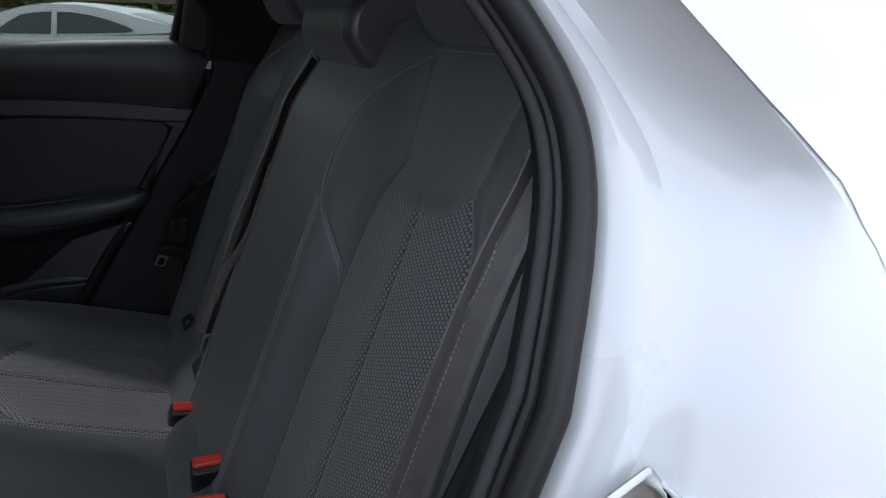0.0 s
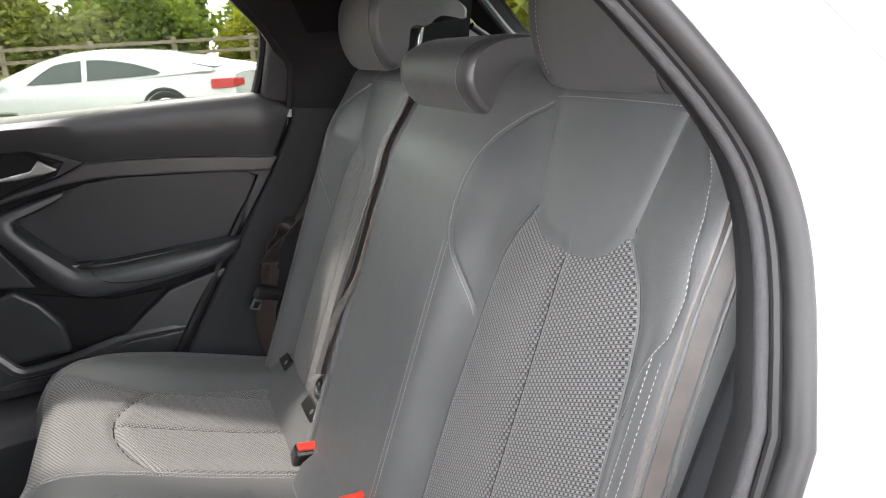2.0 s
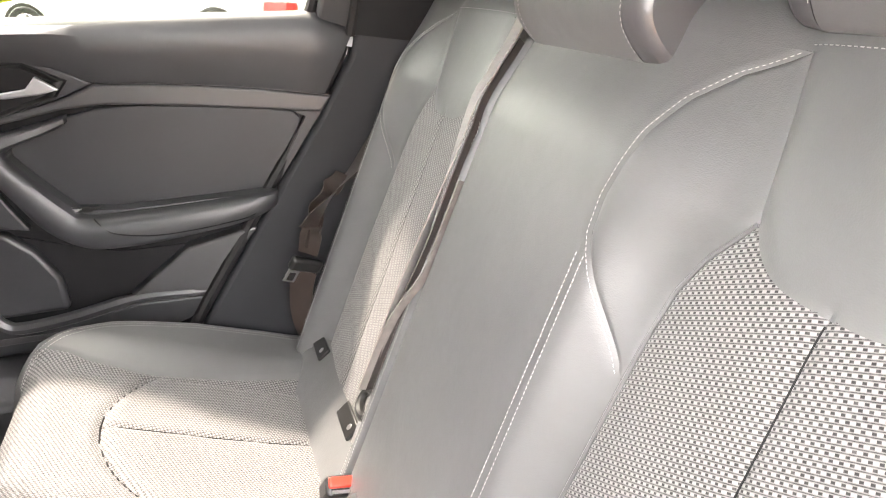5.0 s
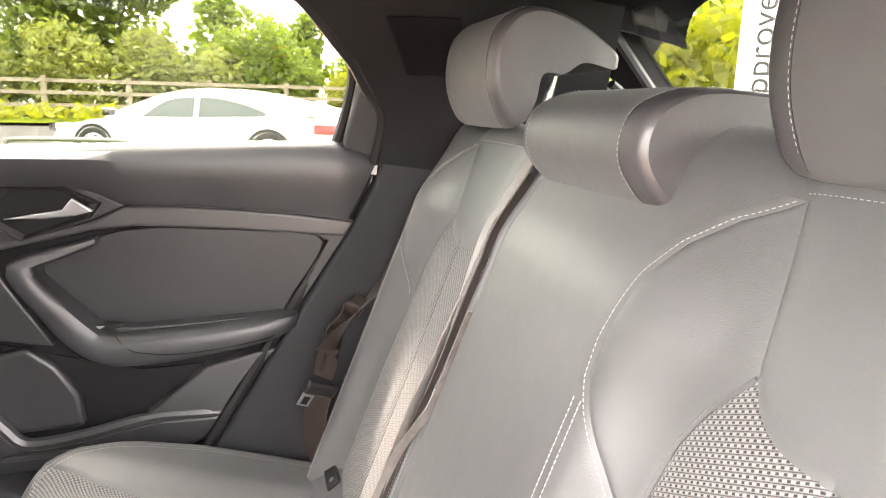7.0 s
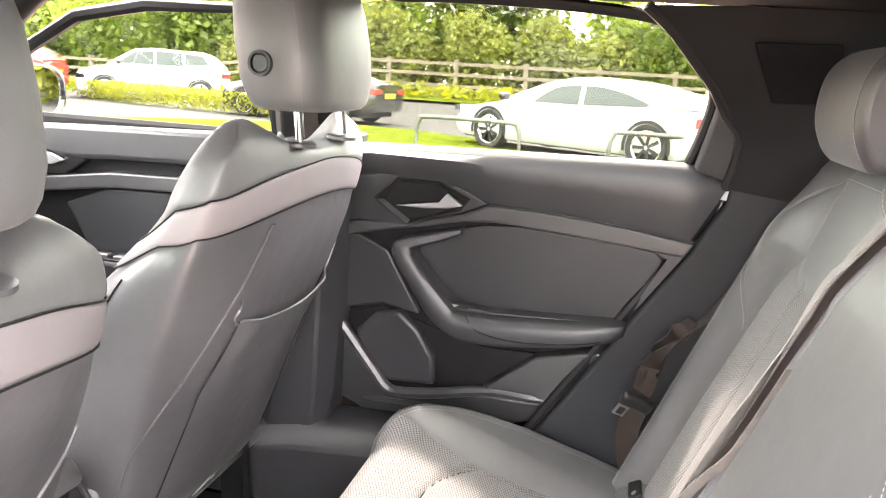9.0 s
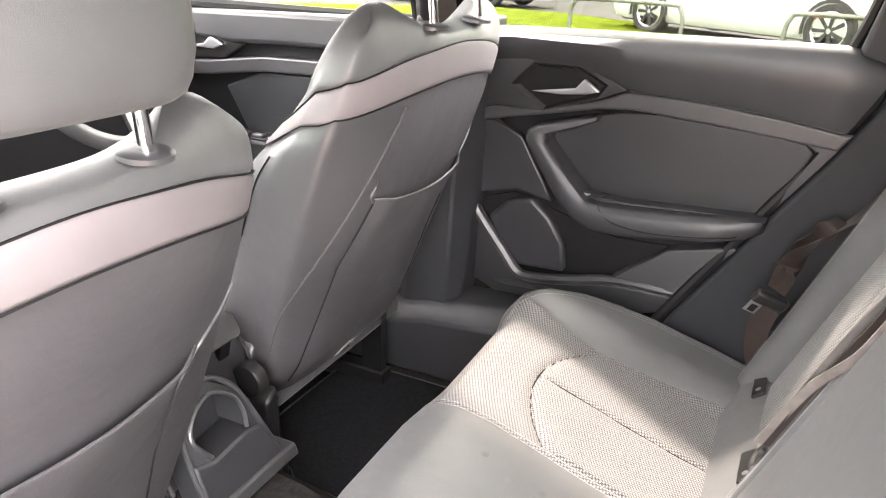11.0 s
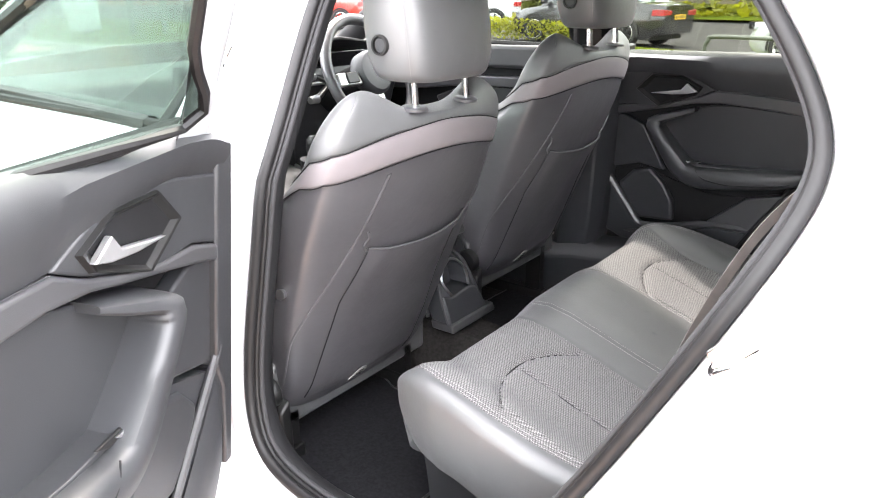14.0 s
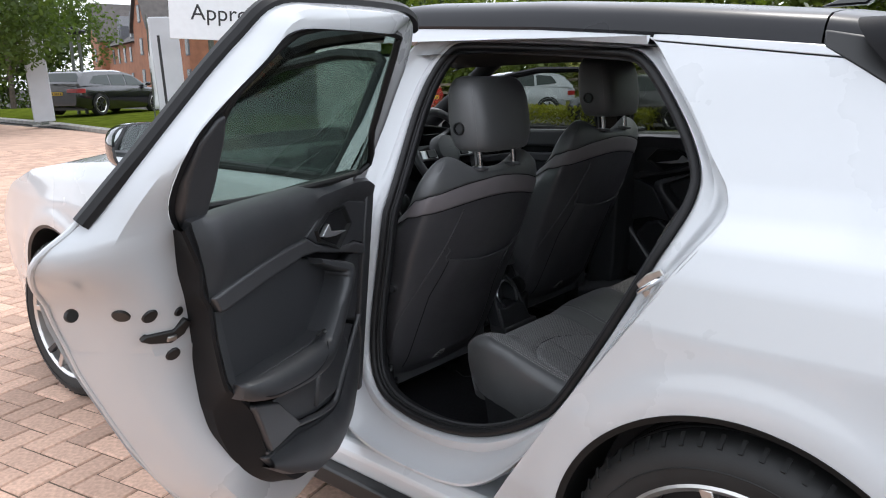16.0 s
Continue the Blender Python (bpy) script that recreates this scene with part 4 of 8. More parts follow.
part("belt_guide", block(pose(-.915, .575, 1.15, 0, 10, 0), (.05, .018, .045)), BLACK_PLASTIC, bp, bevel=.006)
part("belt_webbing", strap([(-.905, .575, 1.14), (-.902, .590, 1.06), (-.90, .61, .97), (-.90, .635, .90)], .046, .0016, Vector((1, 0, 0))), WEBBING, bp, "dark belt webbing")

# rear side: wheel arch cover, pillar trim, speaker grille
for sg in (1, -1):
    side = "c_pillar_trim"
    ct = thing(side, "black roof pillar trim with a speaker grille beside the rear seat", "pillar trim", (0, sg * .6, 1.0), kind="structure")
    outer = [(-.150, 1.020), (-.143, 1.100), (-.172, 1.140), (-.197, 1.180), (-.226, 1.212), (-.268, 1.258), (-.31, 1.292)]

    def skin(u, v, sg=sg, outer=outer):
        k = v * (len(outer) - 1)
        i = min(int(k), len(outer) - 2)
        x, z = (outer[i][j] + (outer[i + 1][j] - outer[i][j]) * (k - i) for j in (0, 1))
        xe = .235 if sg > 0 else .30
        x += 0 if sg > 0 else .10
        xx = x + (xe - x) * u
        y = ((.575 if sg > 0 else .600) - .42 * (z - 1.05)) - .03 * math.sin(math.pi * min(u * 3, 1) / 2) + .04 * u
        return Vector((xx, sg * y, z - .04 * u * (1 - v))), (xx, z)
    part("pillar_cover", sheet(skin, 30, 16), TRIM_DARK, ct)
    gy = lambda z: .575 - .42 * (z - 1.05) - .036
    part("speaker_grille", prism([(-.165, 1.245), (-.05, 1.247), (-.035, 1.165), (-.125, 1.163)], lambda p, d: Vector((p[0], sg * (gy(p[1]) - d), p[1])), -.004, .003), HEADLINER, ct, "black perforated speaker grille", bevel=.003)
    if sg > 0:
        part("edge_seal", tube(smooth_path([(x - .006, sg * (.585 - .42 * (z - 1.05)), z) for x, z in outer], 5), .009, 8), RUBBER, ct, "rubber door seal")
    # cover of the wheel arch beside the bench
    cover = [(-.46, .30), (-.46, .46), (-.415, .540), (-.345, .655), (-.275, .775), (-.205, .890), (-.155, .985), (-.14, 1.06), (.30, 1.06), (.30, .30)]
    cover = [(x + .095, min(z, .99)) for x, z in cover[:7] + cover[8:]] if sg < 0 else cover
    part("side_cover", prism(cover, lambda p, d: Vector((p[0], sg * (.652 - (.035 if sg > 0 else .055) * smoothstep((p[1] - .5) / .5) - d), p[1])), -.03, .008), SIDE_TRIM, ct, "dark grey side cover beside the bench", bevel=.010, segments=3)
    if sg > 0:
        part("door_slot_seal", tube(smooth_path([(x - .012, sg * (.66 - .02 * smoothstep((z - .5) / .5)), z) for x, z in cover[1:8]], 5), .011, 8), RUBBER, ct, "rubber door seal")
    if sg > 0:
        part("seal_flash", strap([(-.153, sg * .602, 1.115), (-.150, sg * .606, 1.06), (-.158, sg * .606, 1.00)], .012, .004, Vector((1, 0, 0))), WHITE_PAINT, ct, "sliver of white door frame")

# parcel shelf, tailgate, rear window
shelf = thing("parcel_shelf", "black felt parcel shelf behind the rear seats", "shelf", (.3, 0, 1.0))
part("board", bar((.12, -.56, 1.012), (.50, .56, 1.03)), CARPET, shelf, bevel=.004)
for k in range(4):
    part("rib", bar((.20 + .055 * k, -.52, 1.03), (.23 + .055 * k, .52, 1.038)), TRIM_DARK, shelf, bevel=.003)
for sg in (-1, 1):
    part("pivot", block(pose(.20, sg * .53, 1.05), (.07, .03, .03)), BLACK_PLASTIC, shelf, bevel=.01, segments=3)

tail = thing("tailgate", "closed tailgate with rounded rear window and black inner trim", "car tailgate", (.5, 0, .6))


def tail_at(y, z, d=0.0):
    return Vector((.50 - .85 * (z - 1.05) - .10 * (y / .6) ** 2 + d, y, z))


def rounded(hw, z0, z1, r, n=8):
    out = []
    for cx, cz, a0 in ((hw - r, z1 - r, 0), (-hw + r, z1 - r, 90), (-hw + r, z0 + r, 180), (hw - r, z0 + r, 270)):
        for k in range(n + 1):
            a = radians(a0 + 90 * k / n)
            out.append((cx + r * math.cos(a), cz + r * math.sin(a)))
    return out


win = rounded(.528, 1.085, 1.305, .075)
frame_o = rounded(.60, .98, 1.335, .05)
bm = loft([[tail_at(y, z, -.02) for y, z in frame_o], [tail_at(y, z, -.015) for y, z in win], [tail_at(y, z, .03) for y, z in win], [tail_at(y, z, .03) for y, z in frame_o], [tail_at(y, z, -.02) for y, z in frame_o]], caps=False)
part("inner_frame", bm, TRIM_DARK, tail, "black inner window frame")
bm = tube([tail_at(y, z, -.018) for y, z in win + win[:1]], .009, 8)
part("window_rim", bm, TRIM_GREY, tail, "grey rim of the rear window")
part("rear_glass", prism(win, lambda p, d: tail_at(p[0], p[1], .02 + d), 0, .004), GLASS_REAR, tail, "clear rear window", smooth=False).visible_shadow = False
part("lower_skin", bar((.50, -.72, .55), (.60, .72, 1.03)), WHITE_PAINT, tail, "white tailgate skin", bevel=.03, segments=3)
part("gas_strut", tube([(.22, .49, 1.16), (.36, .53, 1.08)], .008, 8), BLACK_PLASTIC, tail)
part("gas_strut", tube([(.22, -.49, 1.16), (.36, -.53, 1.08)], .008, 8), BLACK_PLASTIC, tail)

# ceiling
bm = sheet(lambda u, v: (Vector((-1.62 + 1.89 * u, -.52 + 1.04 * v, 1.300 + .035 * math.sin(math.pi * v) - .10 * max(u - .72, 0) ** 1.2 - .05 * max(.25 - u, 0))), (u, v)), 30, 20)
single("ceiling", bm, HEADLINER, "black cloth headliner", kind="structure")

# ---- centre console behind the front seats ----
cons = thing("centre_console", "black centre console with rear storage box and grey edges", "console", (-.98, 0, .36))
part("body", loft([[(x, -w, .34), (x, -w * .96, h - .03), (x, -w * .8, h), (x, w * .8, h), (x, w * .96, h - .03), (x, w, .34)] for x, w, h in ((-1.80, .122, .69), (-1.66, .122, .685), (-1.50, .118, .655), (-1.33, .105, .60), (-1.12, .095, .60), (-1.03, .092, .60))]), TRIM, cons, bevel=.008)
part("armrest_lid", loft([[(x, -.075, .60), (x, -.080, h - .012), (x, -.065, h), (x, .065, h), (x, .080, h - .012), (x, .075, .60)] for x, h in ((-1.32, .625), (-1.20, .645), (-1.06, .650), (-1.005, .645), (-.99, .62))]), LEATHER, cons, "padded armrest lid", bevel=.006)
# storage tray: U-shaped rim
rim = [(-.062, .484), (-.086, .523), (-.070, .553), (-.032, .567), (.006, .543), (.017, .515), (.014, .489)]
bk = lambda y, z, d=0.0: Vector((-.93 - .30 * (z - .45) + d, y, z))
outer = [(-.092, .41), (-.099, .50), (-.086, .566), (-.028, .586), (.014, .555), (.038, .500), (.068, .41)]
arch = smooth_path([(0, y, z) for y, z in ((-.105, .43), (-.108, .56), (-.08, .60), (.0, .612), (.075, .60), (.108, .555), (.100, .43))], 4)
part("armrest_end", loft([[bk(p.y, p.z, d) for p in arch] for d in (-.16, -.052)]), TRIM, cons, "black end of the armrest", bevel=.006)
part("armrest_edge", tube([bk(p.y, p.z, -.050) for p in arch], .0042, 8), TRIM_GREY, cons, "thin grey edge")
bm = loft([[bk(y, z, -.05) for y, z in outer], [bk(y, z, 0) for y, z in outer], [bk(y, z, .006) for y, z in rim], [bk(y, z, -.06) for y, z in rim]], caps=False, closed=False)
part("tray_rim", bm, TRIM, cons, "black rim of the storage tray", bevel=.003)
part("rim_edge", tube(smooth_path([bk(y, z, .006) for y, z in rim], 5), .0034, 8), SATIN, cons, "thin bright edge")
# bottom of the tray in darker trim, the recess's shade put into its colour
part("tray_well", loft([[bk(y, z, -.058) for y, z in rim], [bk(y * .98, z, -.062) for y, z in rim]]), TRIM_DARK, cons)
part("tray_face", prism([(-.094, .418), (.068, .418), (.040, .478), (.012, .486), (-.062, .480), (-.098, .49)], lambda p, d: bk(p[0], p[1], d), -.05, .010), TRIM, cons, "black tray front", bevel=.004)
part("lower_lip", prism([(-.100, .400), (.092, .400), (.090, .421), (-.098, .421)], lambda p, d: bk(p[0], p[1], d), -.05, .016), TRIM_GREY, cons, bevel=.004)
part("side_edge", tube(smooth_path([bk(y, z, .002) for y, z in outer], 5), .0045, 8), TRIM_GREY, cons, "thin grey edge")
part("gear_lever", tube([(-1.50, 0, .60), (-1.49, 0, .70), (-1.48, 0, .74)], [.014, .016, .024], 12), BLACK_PLASTIC, cons, "black gear lever")
part("gear_trim", bar((-1.62, -.07, .60), (-1.36, .07, .612)), SATIN, cons, "brushed metal gear surround", bevel=.006)
part("cup_holder", disc(pose(-1.33, .02, .612), .04, .008, 24, inner=.033), SATIN, cons, "bright cup holder ring")

# ---- dashboard and steering wheel ----
dash = thing("dashboard", "black dashboard with a digital display and silver accents", "dashboard", (-1.85, 0, .5))
part("top", loft([[(-2.05, y, .96), (-1.85, y, 1.00 - .01 * abs(y)), (-1.72, y, .975), (-1.70, y, .93), (-1.74, y, .80), (-1.80, y, .62), (-2.05, y, .6)] for y in np.linspace(-.68, .68, 20)]), TRIM, dash, bevel=.01)
part("hood", loft([[(-1.86 + .06 * k, .16, .96), (-1.74 + .06 * k, .17, 1.03), (-1.74 + .06 * k, .36, 1.055), (-1.74 + .06 * k, .55, 1.03), (-1.86 + .06 * k, .56, .96)] for k in (0, 1)]), TRIM_DARK, dash, "instrument hood", bevel=.01)
part("display", block(pose(-1.715, .30, .962, 0, 15, 0), (.008, .40, .095)), BLACK_PAINT, dash, "dark instrument display", bevel=.003)
part("display_rim", loft([[(-1.708, y, .905), (-1.690, y, .909), (-1.690, y, .917), (-1.708, y, .918)] for y in np.linspace(.10, .50, 8)]), SATIN, dash, "silver lower edge of the display", bevel=.002)
part("accent", loft([[(-1.735, y, .890), (-1.682, y, .888), (-1.676, y, .880), (-1.690, y, .858), (-1.735, y, .852)] for y in np.linspace(-.64, .145, 12)]), BAND, dash, "pale grey ledge across the dashboard", bevel=.003)
part("screen", block(pose(-1.705, -.135, .945, 0, 15, 0), (.008, .26, .115)), BLACK_PAINT, dash, "black centre screen", bevel=.003)
vent = part("vent", block(pose(-1.715, .080, .950, 0, 15, 0), (.030, .150, .100)), TRIM_GREY, dash, "grey air vent", bevel=.006)
part("recess", block(pose(-1.701, .070, .957, 0, 15, 0), (.006, .095, .072)), TRIM_DARK, vent)
for k in range(4):
    part("slat", block(pose(-1.698 - .004 * k, .070, .930 + .018 * k, 0, 30, 0), (.012, .094, .003)), SATIN, vent)
part("tab", block(pose(-1.692, .072, .956, 0, 15, 0), (.010, .026, .010)), SATIN, vent, "silver slider tab", bevel=.002)
part("control_panel", block(pose(-1.722, -.06, .828, 0, 14, 0), (.020, .30, .044)), BLACK_PLASTIC, dash, "black climate control panel", bevel=.004)
for y in (-.098, -.043, .012):
    knob = part("knob", disc(pose(-1.714, y, .828, 0, 78, 0), .0145, .024, 22), SATIN, dash, "metal control knob")
    part("mark", block(pose(-1.694, y + .004, .838, 0, 78, 0), (.006, .002, .014)), BLACK_PLASTIC, knob)
part("switch_row", block(pose(-1.69, -.075, .770, 0, 10, 0), (.075, .24, .030)), TRIM_GREY, dash, "grey switch row", bevel=.004)
for k in range(5):
    part("button", block(pose(-1.651, -.135 + .024 * k, .772, 0, 10, 0), (.006, .017, .012)), BLACK_PLASTIC if k != 2 else RED, dash, "red button" if k == 2 else "", bevel=.002)
part("storage_tray", bar((-1.76, -.12, .62), (-1.66, .12, .75)), TRIM_DARK, dash, "dark storage tray under the switches", bevel=.008)
part("bulkhead", bar((-2.06, -.70, .20), (-2.02, .70, .63)), TRIM_DARK, dash, "dark bulkhead below the dashboard")

for sg in (-1, 1):
    part("edge_strip", tube([(-1.76, sg * .116, .680), (-1.66, sg * .116, .677), (-1.50, sg * .112, .647), (-1.34, sg * .101, .595)], .006, 8), SATIN, cons, "satin silver edge strip")
part("gear_boot", loft([[(-1.46 + a * math.cos(t), a * .8 * math.sin(t), z) for t in np.linspace(0, 2 * math.pi, 16, endpoint=False)] for a, z in ((.062, .640), (.055, .668), (.032, .70), (.016, .735))]), LEATHER_BACK, cons, "black leather gear boot")
part("gear_knob", loft([[(-1.455 + a * math.cos(t), a * .85 * math.sin(t), z) for t in np.linspace(0, 2 * math.pi, 18, endpoint=False)] for a, z in ((.012, .735), (.020, .748), (.025, .775), (.023, .80), (.012, .812))]), BLACK_PLASTIC, cons, "black gear knob")

wheel = thing("steering_wheel", "black leather steering wheel with silver badge ring and spokes", "steering wheel", (-1.60, .36, .90))
WM = pose(-1.555, .36, .945, 0, 64, 0)
part("rim", tube([WM @ Vector((.182 * math.cos(a), .182 * math.sin(a), 0)) for a in np.linspace(0, 2 * math.pi, 49)], .0175, 12), LEATHER_BACK, wheel, "black leather rim")
part("hub", disc(WM @ pose(0, 0, -.015), .072, .045, 30, dome=.006), TRIM, wheel)
part("badge_ring", disc(WM @ pose(0, 0, .030), .036, .004, 28, inner=.031), CHROME, wheel, "chrome badge ring")
for k in range(4):
    part("badge", disc(WM @ pose(0, -.018 + .012 * k, .034), .0085, .002, 16, inner=.0065), CHROME, wheel, "small chrome ring")
for sg in (-1, 1):
    part("spoke", block(WM @ pose(.012, sg * .115, .006), (.042, .10, .018)), SATIN, wheel, "satin silver spoke", bevel=.005)
    part("switch_pad", block(WM @ pose(.010, sg * .105, .017), (.034, .05, .008)), BLACK_PLASTIC, wheel, bevel=.003)
part("lower_spoke", block(WM @ pose(.115, 0, .004), (.10, .030, .016)), SATIN, wheel, bevel=.004)
part("column", tube([WM @ Vector((0, 0, -.01)), WM @ Vector((0, 0, -.20))], [.05, .06], 16), TRIM_DARK, wheel)
for end, r in (((-1.605, .150, .882), .014), ((-1.60, .135, .950), .011)):
    stalk = part("stalk", tube([(-1.66, .28, .915), (end[0], end[1] + .02, end[2])], [.007, r * .7], 8), BLACK_PLASTIC, wheel)
    part("tip", tube([(end[0], end[1] + .02, end[2]), (end[0], end[1] - .012, end[2] - .002)], [r, r * .8], 12), SATIN, stalk, "satin silver stalk tip")

# ---- far front door inside, front mirrors ----
fdoor = thing("front_door", "closed front door with black trim and silver handle", "car door", (-1.45, .74, .35), group="front doors")
fm2 = lambda p, d: Vector((p[0], .70 - .06 * (p[0] + 1.4) - .06 * (p[1] - .9) - d, p[1]))


def fslab(name, pts, d0, d1, mat, label="", bevel=.005):
    return part(name, prism(pts, fm2, d0, d1), mat, fdoor, label, bevel=bevel, segments=3)


fslab("trim_carrier", [(-1.98, 1.0), (-1.98, .42), (-1.02, .42), (-1.0, 1.03)], -.05, -.012, TRIM_DARK)
fslab("sill_pad", [(-1.95, .97), (-1.95, 1.012), (-1.02, 1.038), (-1.0, .965), (-1.4, .955), (-1.50, .948)], -.05, .02, TRIM, "", .012)
fslab("trim_band", [(-1.95, .88), (-1.60, .90), (-1.42, .925), (-1.01, .94), (-1.01, .905), (-1.42, .89), (-1.60, .865), (-1.95, .84)], -.03, .012, TRIM_GREY, "dark grey trim band")
fslab("insert_panel", [(-1.56, .84), (-1.44, .885), (-1.02, .90), (-1.04, .74), (-1.50, .73)], -.03, -.004, FABRIC_DOOR)
fslab("handle_bezel", [(-1.70, .94), (-1.64, .985), (-1.56, .985), (-1.48, .945), (-1.55, .905), (-1.66, .90)], -.02, .008, BLACK_PLASTIC)
fslab("inner_handle", [(-1.67, .930), (-1.60, .940), (-1.575, .960), (-1.535, .942), (-1.57, .930)], .008, .018, SILVER_PAINT, "satin silver inner door handle", .002)
fslab("armrest", [(-1.60, .70), (-1.56, .735), (-1.05, .745), (-1.03, .70), (-1.50, .665)], -.03, .07, TRIM, "", .012)
fslab("switch_panel", [(-1.56, .737), (-1.34, .742), (-1.36, .736), (-1.54, .732)], .02, .066, BLACK_PLASTIC, "", .003)
for k in range(4):
    fslab("window_switch", [(-1.54 + .05 * k, .739), (-1.505 + .05 * k, .740), (-1.505 + .05 * k, .748), (-1.54 + .05 * k, .746)], .035, .055, SATIN, "", .002)
FWIN = [(-1.02, 1.03), (-1.02, 1.275), (-1.25, 1.275), (-1.42, 1.25), (-1.62, 1.16), (-1.86, 1.03)]
part("glass", prism(FWIN, lambda p, d: above(p[0], p[1], .112 + d), 0, .004), GLASS_FRONT, fdoor, "clear window glass", smooth=False).visible_shadow = False
part("window_frame", tube([above(x, z, .10) for x, z in FWIN + FWIN[:1]], .014, 8), TRIM_DARK, fdoor, "black window frame")
part("outer_panel", bar((-2.0, .79, .30), (-1.0, .81, 1.0)), WHITE_PAINT, fdoor, "white outer door skin")


def wing_mirror(sg, at):
    ob = thing("door_mirror", "white and black door mirror on the front door", "door mirror", at, group="door mirrors")
    x, y, z = at
    ring = lambda k, dx: [Vector((x + dx, y + sg * (.105 * math.copysign(abs(math.cos(a)) ** .6, math.cos(a)) * k), z + .070 * k * math.copysign(abs(math.sin(a)) ** .7, math.sin(a)) - .012 * sg * 0)) for a in np.linspace(0, 2 * math.pi, 28, endpoint=False)]
    part("housing", loft([ring(.45, -.085), ring(.80, -.065), ring(.97, -.03), ring(1.0, .0), ring(1.0, .016), ring(.93, .018), ring(.90, .008)]), BLACK_PAINT, ob, "gloss black mirror housing")
    bm = bmesh.new()
    bm.faces.new([bm.verts.new(p) for p in ring(.90, .009)])
    part("mirror_glass", bm, MIRROR, ob, "reflecting mirror glass")
    part("foot", loft([[(x - .05 + k * .03, y - sg * .10 - sg * t, z - .045 - .05 * t / .1 - .0), (x + .01 + k * .0, y - sg * .10 - sg * t, z - .045 - .05 * t / .1), (x + .01, y - sg * .10 - sg * t, z - .015 - .05 * t / .1), (x - .05, y - sg * .10 - sg * t, z - .015 - .05 * t / .1)] for t, k in ((-.03, 0), (.04, 0), (.16, 0))]), BLACK_PLASTIC, ob, bevel=.005)
    return ob


wing_mirror(1, (-1.815, .905, 1.075))
wing_mirror(-1, (-1.625, -.925, 1.055))
im = thing("interior_mirror", "black interior mirror at the windscreen", "mirror", (-1.55, 0, 1.22))
part("housing", block(pose(-1.52, .02, 1.215, 0, -8, 10), (.03, .23, .06)), BLACK_PLASTIC, im, bevel=.012, segments=3)
part("arm", tube([(-1.53, .02, 1.22), (-1.60, .0, 1.29)], .012, 8), BLACK_PLASTIC, im)

# ---- front seats ----
def front_seat(name, cy, dx, dz, label):
    """cy: centre line, dx and dz: how far the seat is moved from the left one."""
    ob = thing(name, label, "car seat", (-1.15 + dx, cy, .25), group="front seats")
    T2 = .37
    NB = Vector((1, 0, -T2)).normalized()
    UP = Vector((T2, 0, 1)).normalized()

    def rear(s, h, d=0.0):
        """A point on the rear face: s across, h the height, d outwards."""
        return Vector((-.985 + T2 * (h - .393) + dx, cy + s, h + dz)) + NB * d

    H0 = .90
    hw = lambda h: float(np.interp(h, (.36, .45, .60, .75, .88, .90), (.205, .225, .250, .262, .258, .256)))
    bulge = lambda s, h: .030 * (1 - (s / .27) ** 2) * smoothstep((h - .36) / .1) * (1 - .4 * smoothstep((h - .85) / .15))
    wing = lambda s: bump_at(abs(s) - .160, .060)
    crest = lambda s: .998 + .024 * wing(s) - .014 * smoothstep((abs(s) - .175) / .05)

    def depth(s, h, q):
        """Outward depth of the section at height h; q runs from 1 at the rear to -1 at the front."""
        if q >= 0:
            return bulge(s, h) * abs(q) ** .3 - .035 * (1 - abs(q) ** .5)
        thick = float(np.interp(h, (.37, .55, .75, .88, .95), (.10, .105, .09, .062, .050)))
        bol = .045 * smoothstep((abs(s) - .13) / .07) * (1 - smoothstep((h - .74) / .18))
        return -.035 - (thick + bol) * abs(q) ** .5

    def section(a, h, lift=0.0):
        """A point of the cover: round the section by the angle a at the height h, closed over the crest of the shoulders."""
        c, q = math.cos(a), math.sin(a)
        sr = math.copysign(abs(c) ** .55, c)
        if h <= H0:
            sx = hw(h) * sr
            return rear(sx * (1 + lift * 4), h, depth(sx, h, q) + lift * q)
        s0, s1 = hw(H0) * sr, .207 * sr
        k = 1 - math.sqrt(max(0, 1 - min(1, (h - H0) / (crest(s1) - H0)) ** 2))
        sx = s0 + (s1 - s0) * k
        d0 = depth(s0, H0, q)
        return rear(sx * (1 + lift * 4), h, d0 + (.002 - .062 * wing(s1) - d0) * k + lift * q * (1 - k))

    steps = [math.sin(math.pi / 2 * t) for t in np.linspace(-1, 1, 41)]
    angles = [math.acos(math.copysign(abs(r) ** (1 / .55), r)) for r in steps[::-1]]
    angles += [-x for x in angles[-2:0:-1]]
    across = lambda a: .25 * math.copysign(abs(math.cos(a)) ** .55, math.cos(a))
    drop = lambda a: .13 * smoothstep((.25 - math.sin(a)) / 1.2)
    up_at = lambda s: .987 - .75 * s * s
    low_at = lambda s: .936 - .72 * s * s
    up_line = lambda a: up_at(across(a)) - drop(a)
    lo_line = lambda a: low_at(across(a)) - drop(a)
    foot = lambda a: .375 + .012 * abs(across(a) / .25) ** 3
    top = lambda a: crest(.207 * across(a) / .25)

    def cover(h0, h1, vs, lift):
        """Closed cover between two height lines, tucked in at both seams."""
        rows = []
        for v in vs:
            tuck = -.0035 * (bump_at(v, .05) * (h0 is not foot) + bump_at(1 - v, .05) * (h1 is not top))
            rows.append([section(a, h0(a) + (h1(a) - h0(a)) * v, lift + tuck) for a in angles])
        return loft(rows, caps=False)
    part("back_core", loft([[section(a, h, -.012) for a in angles] for h in np.linspace(.37, .93, 12)]), TRIM_DARK, ob)
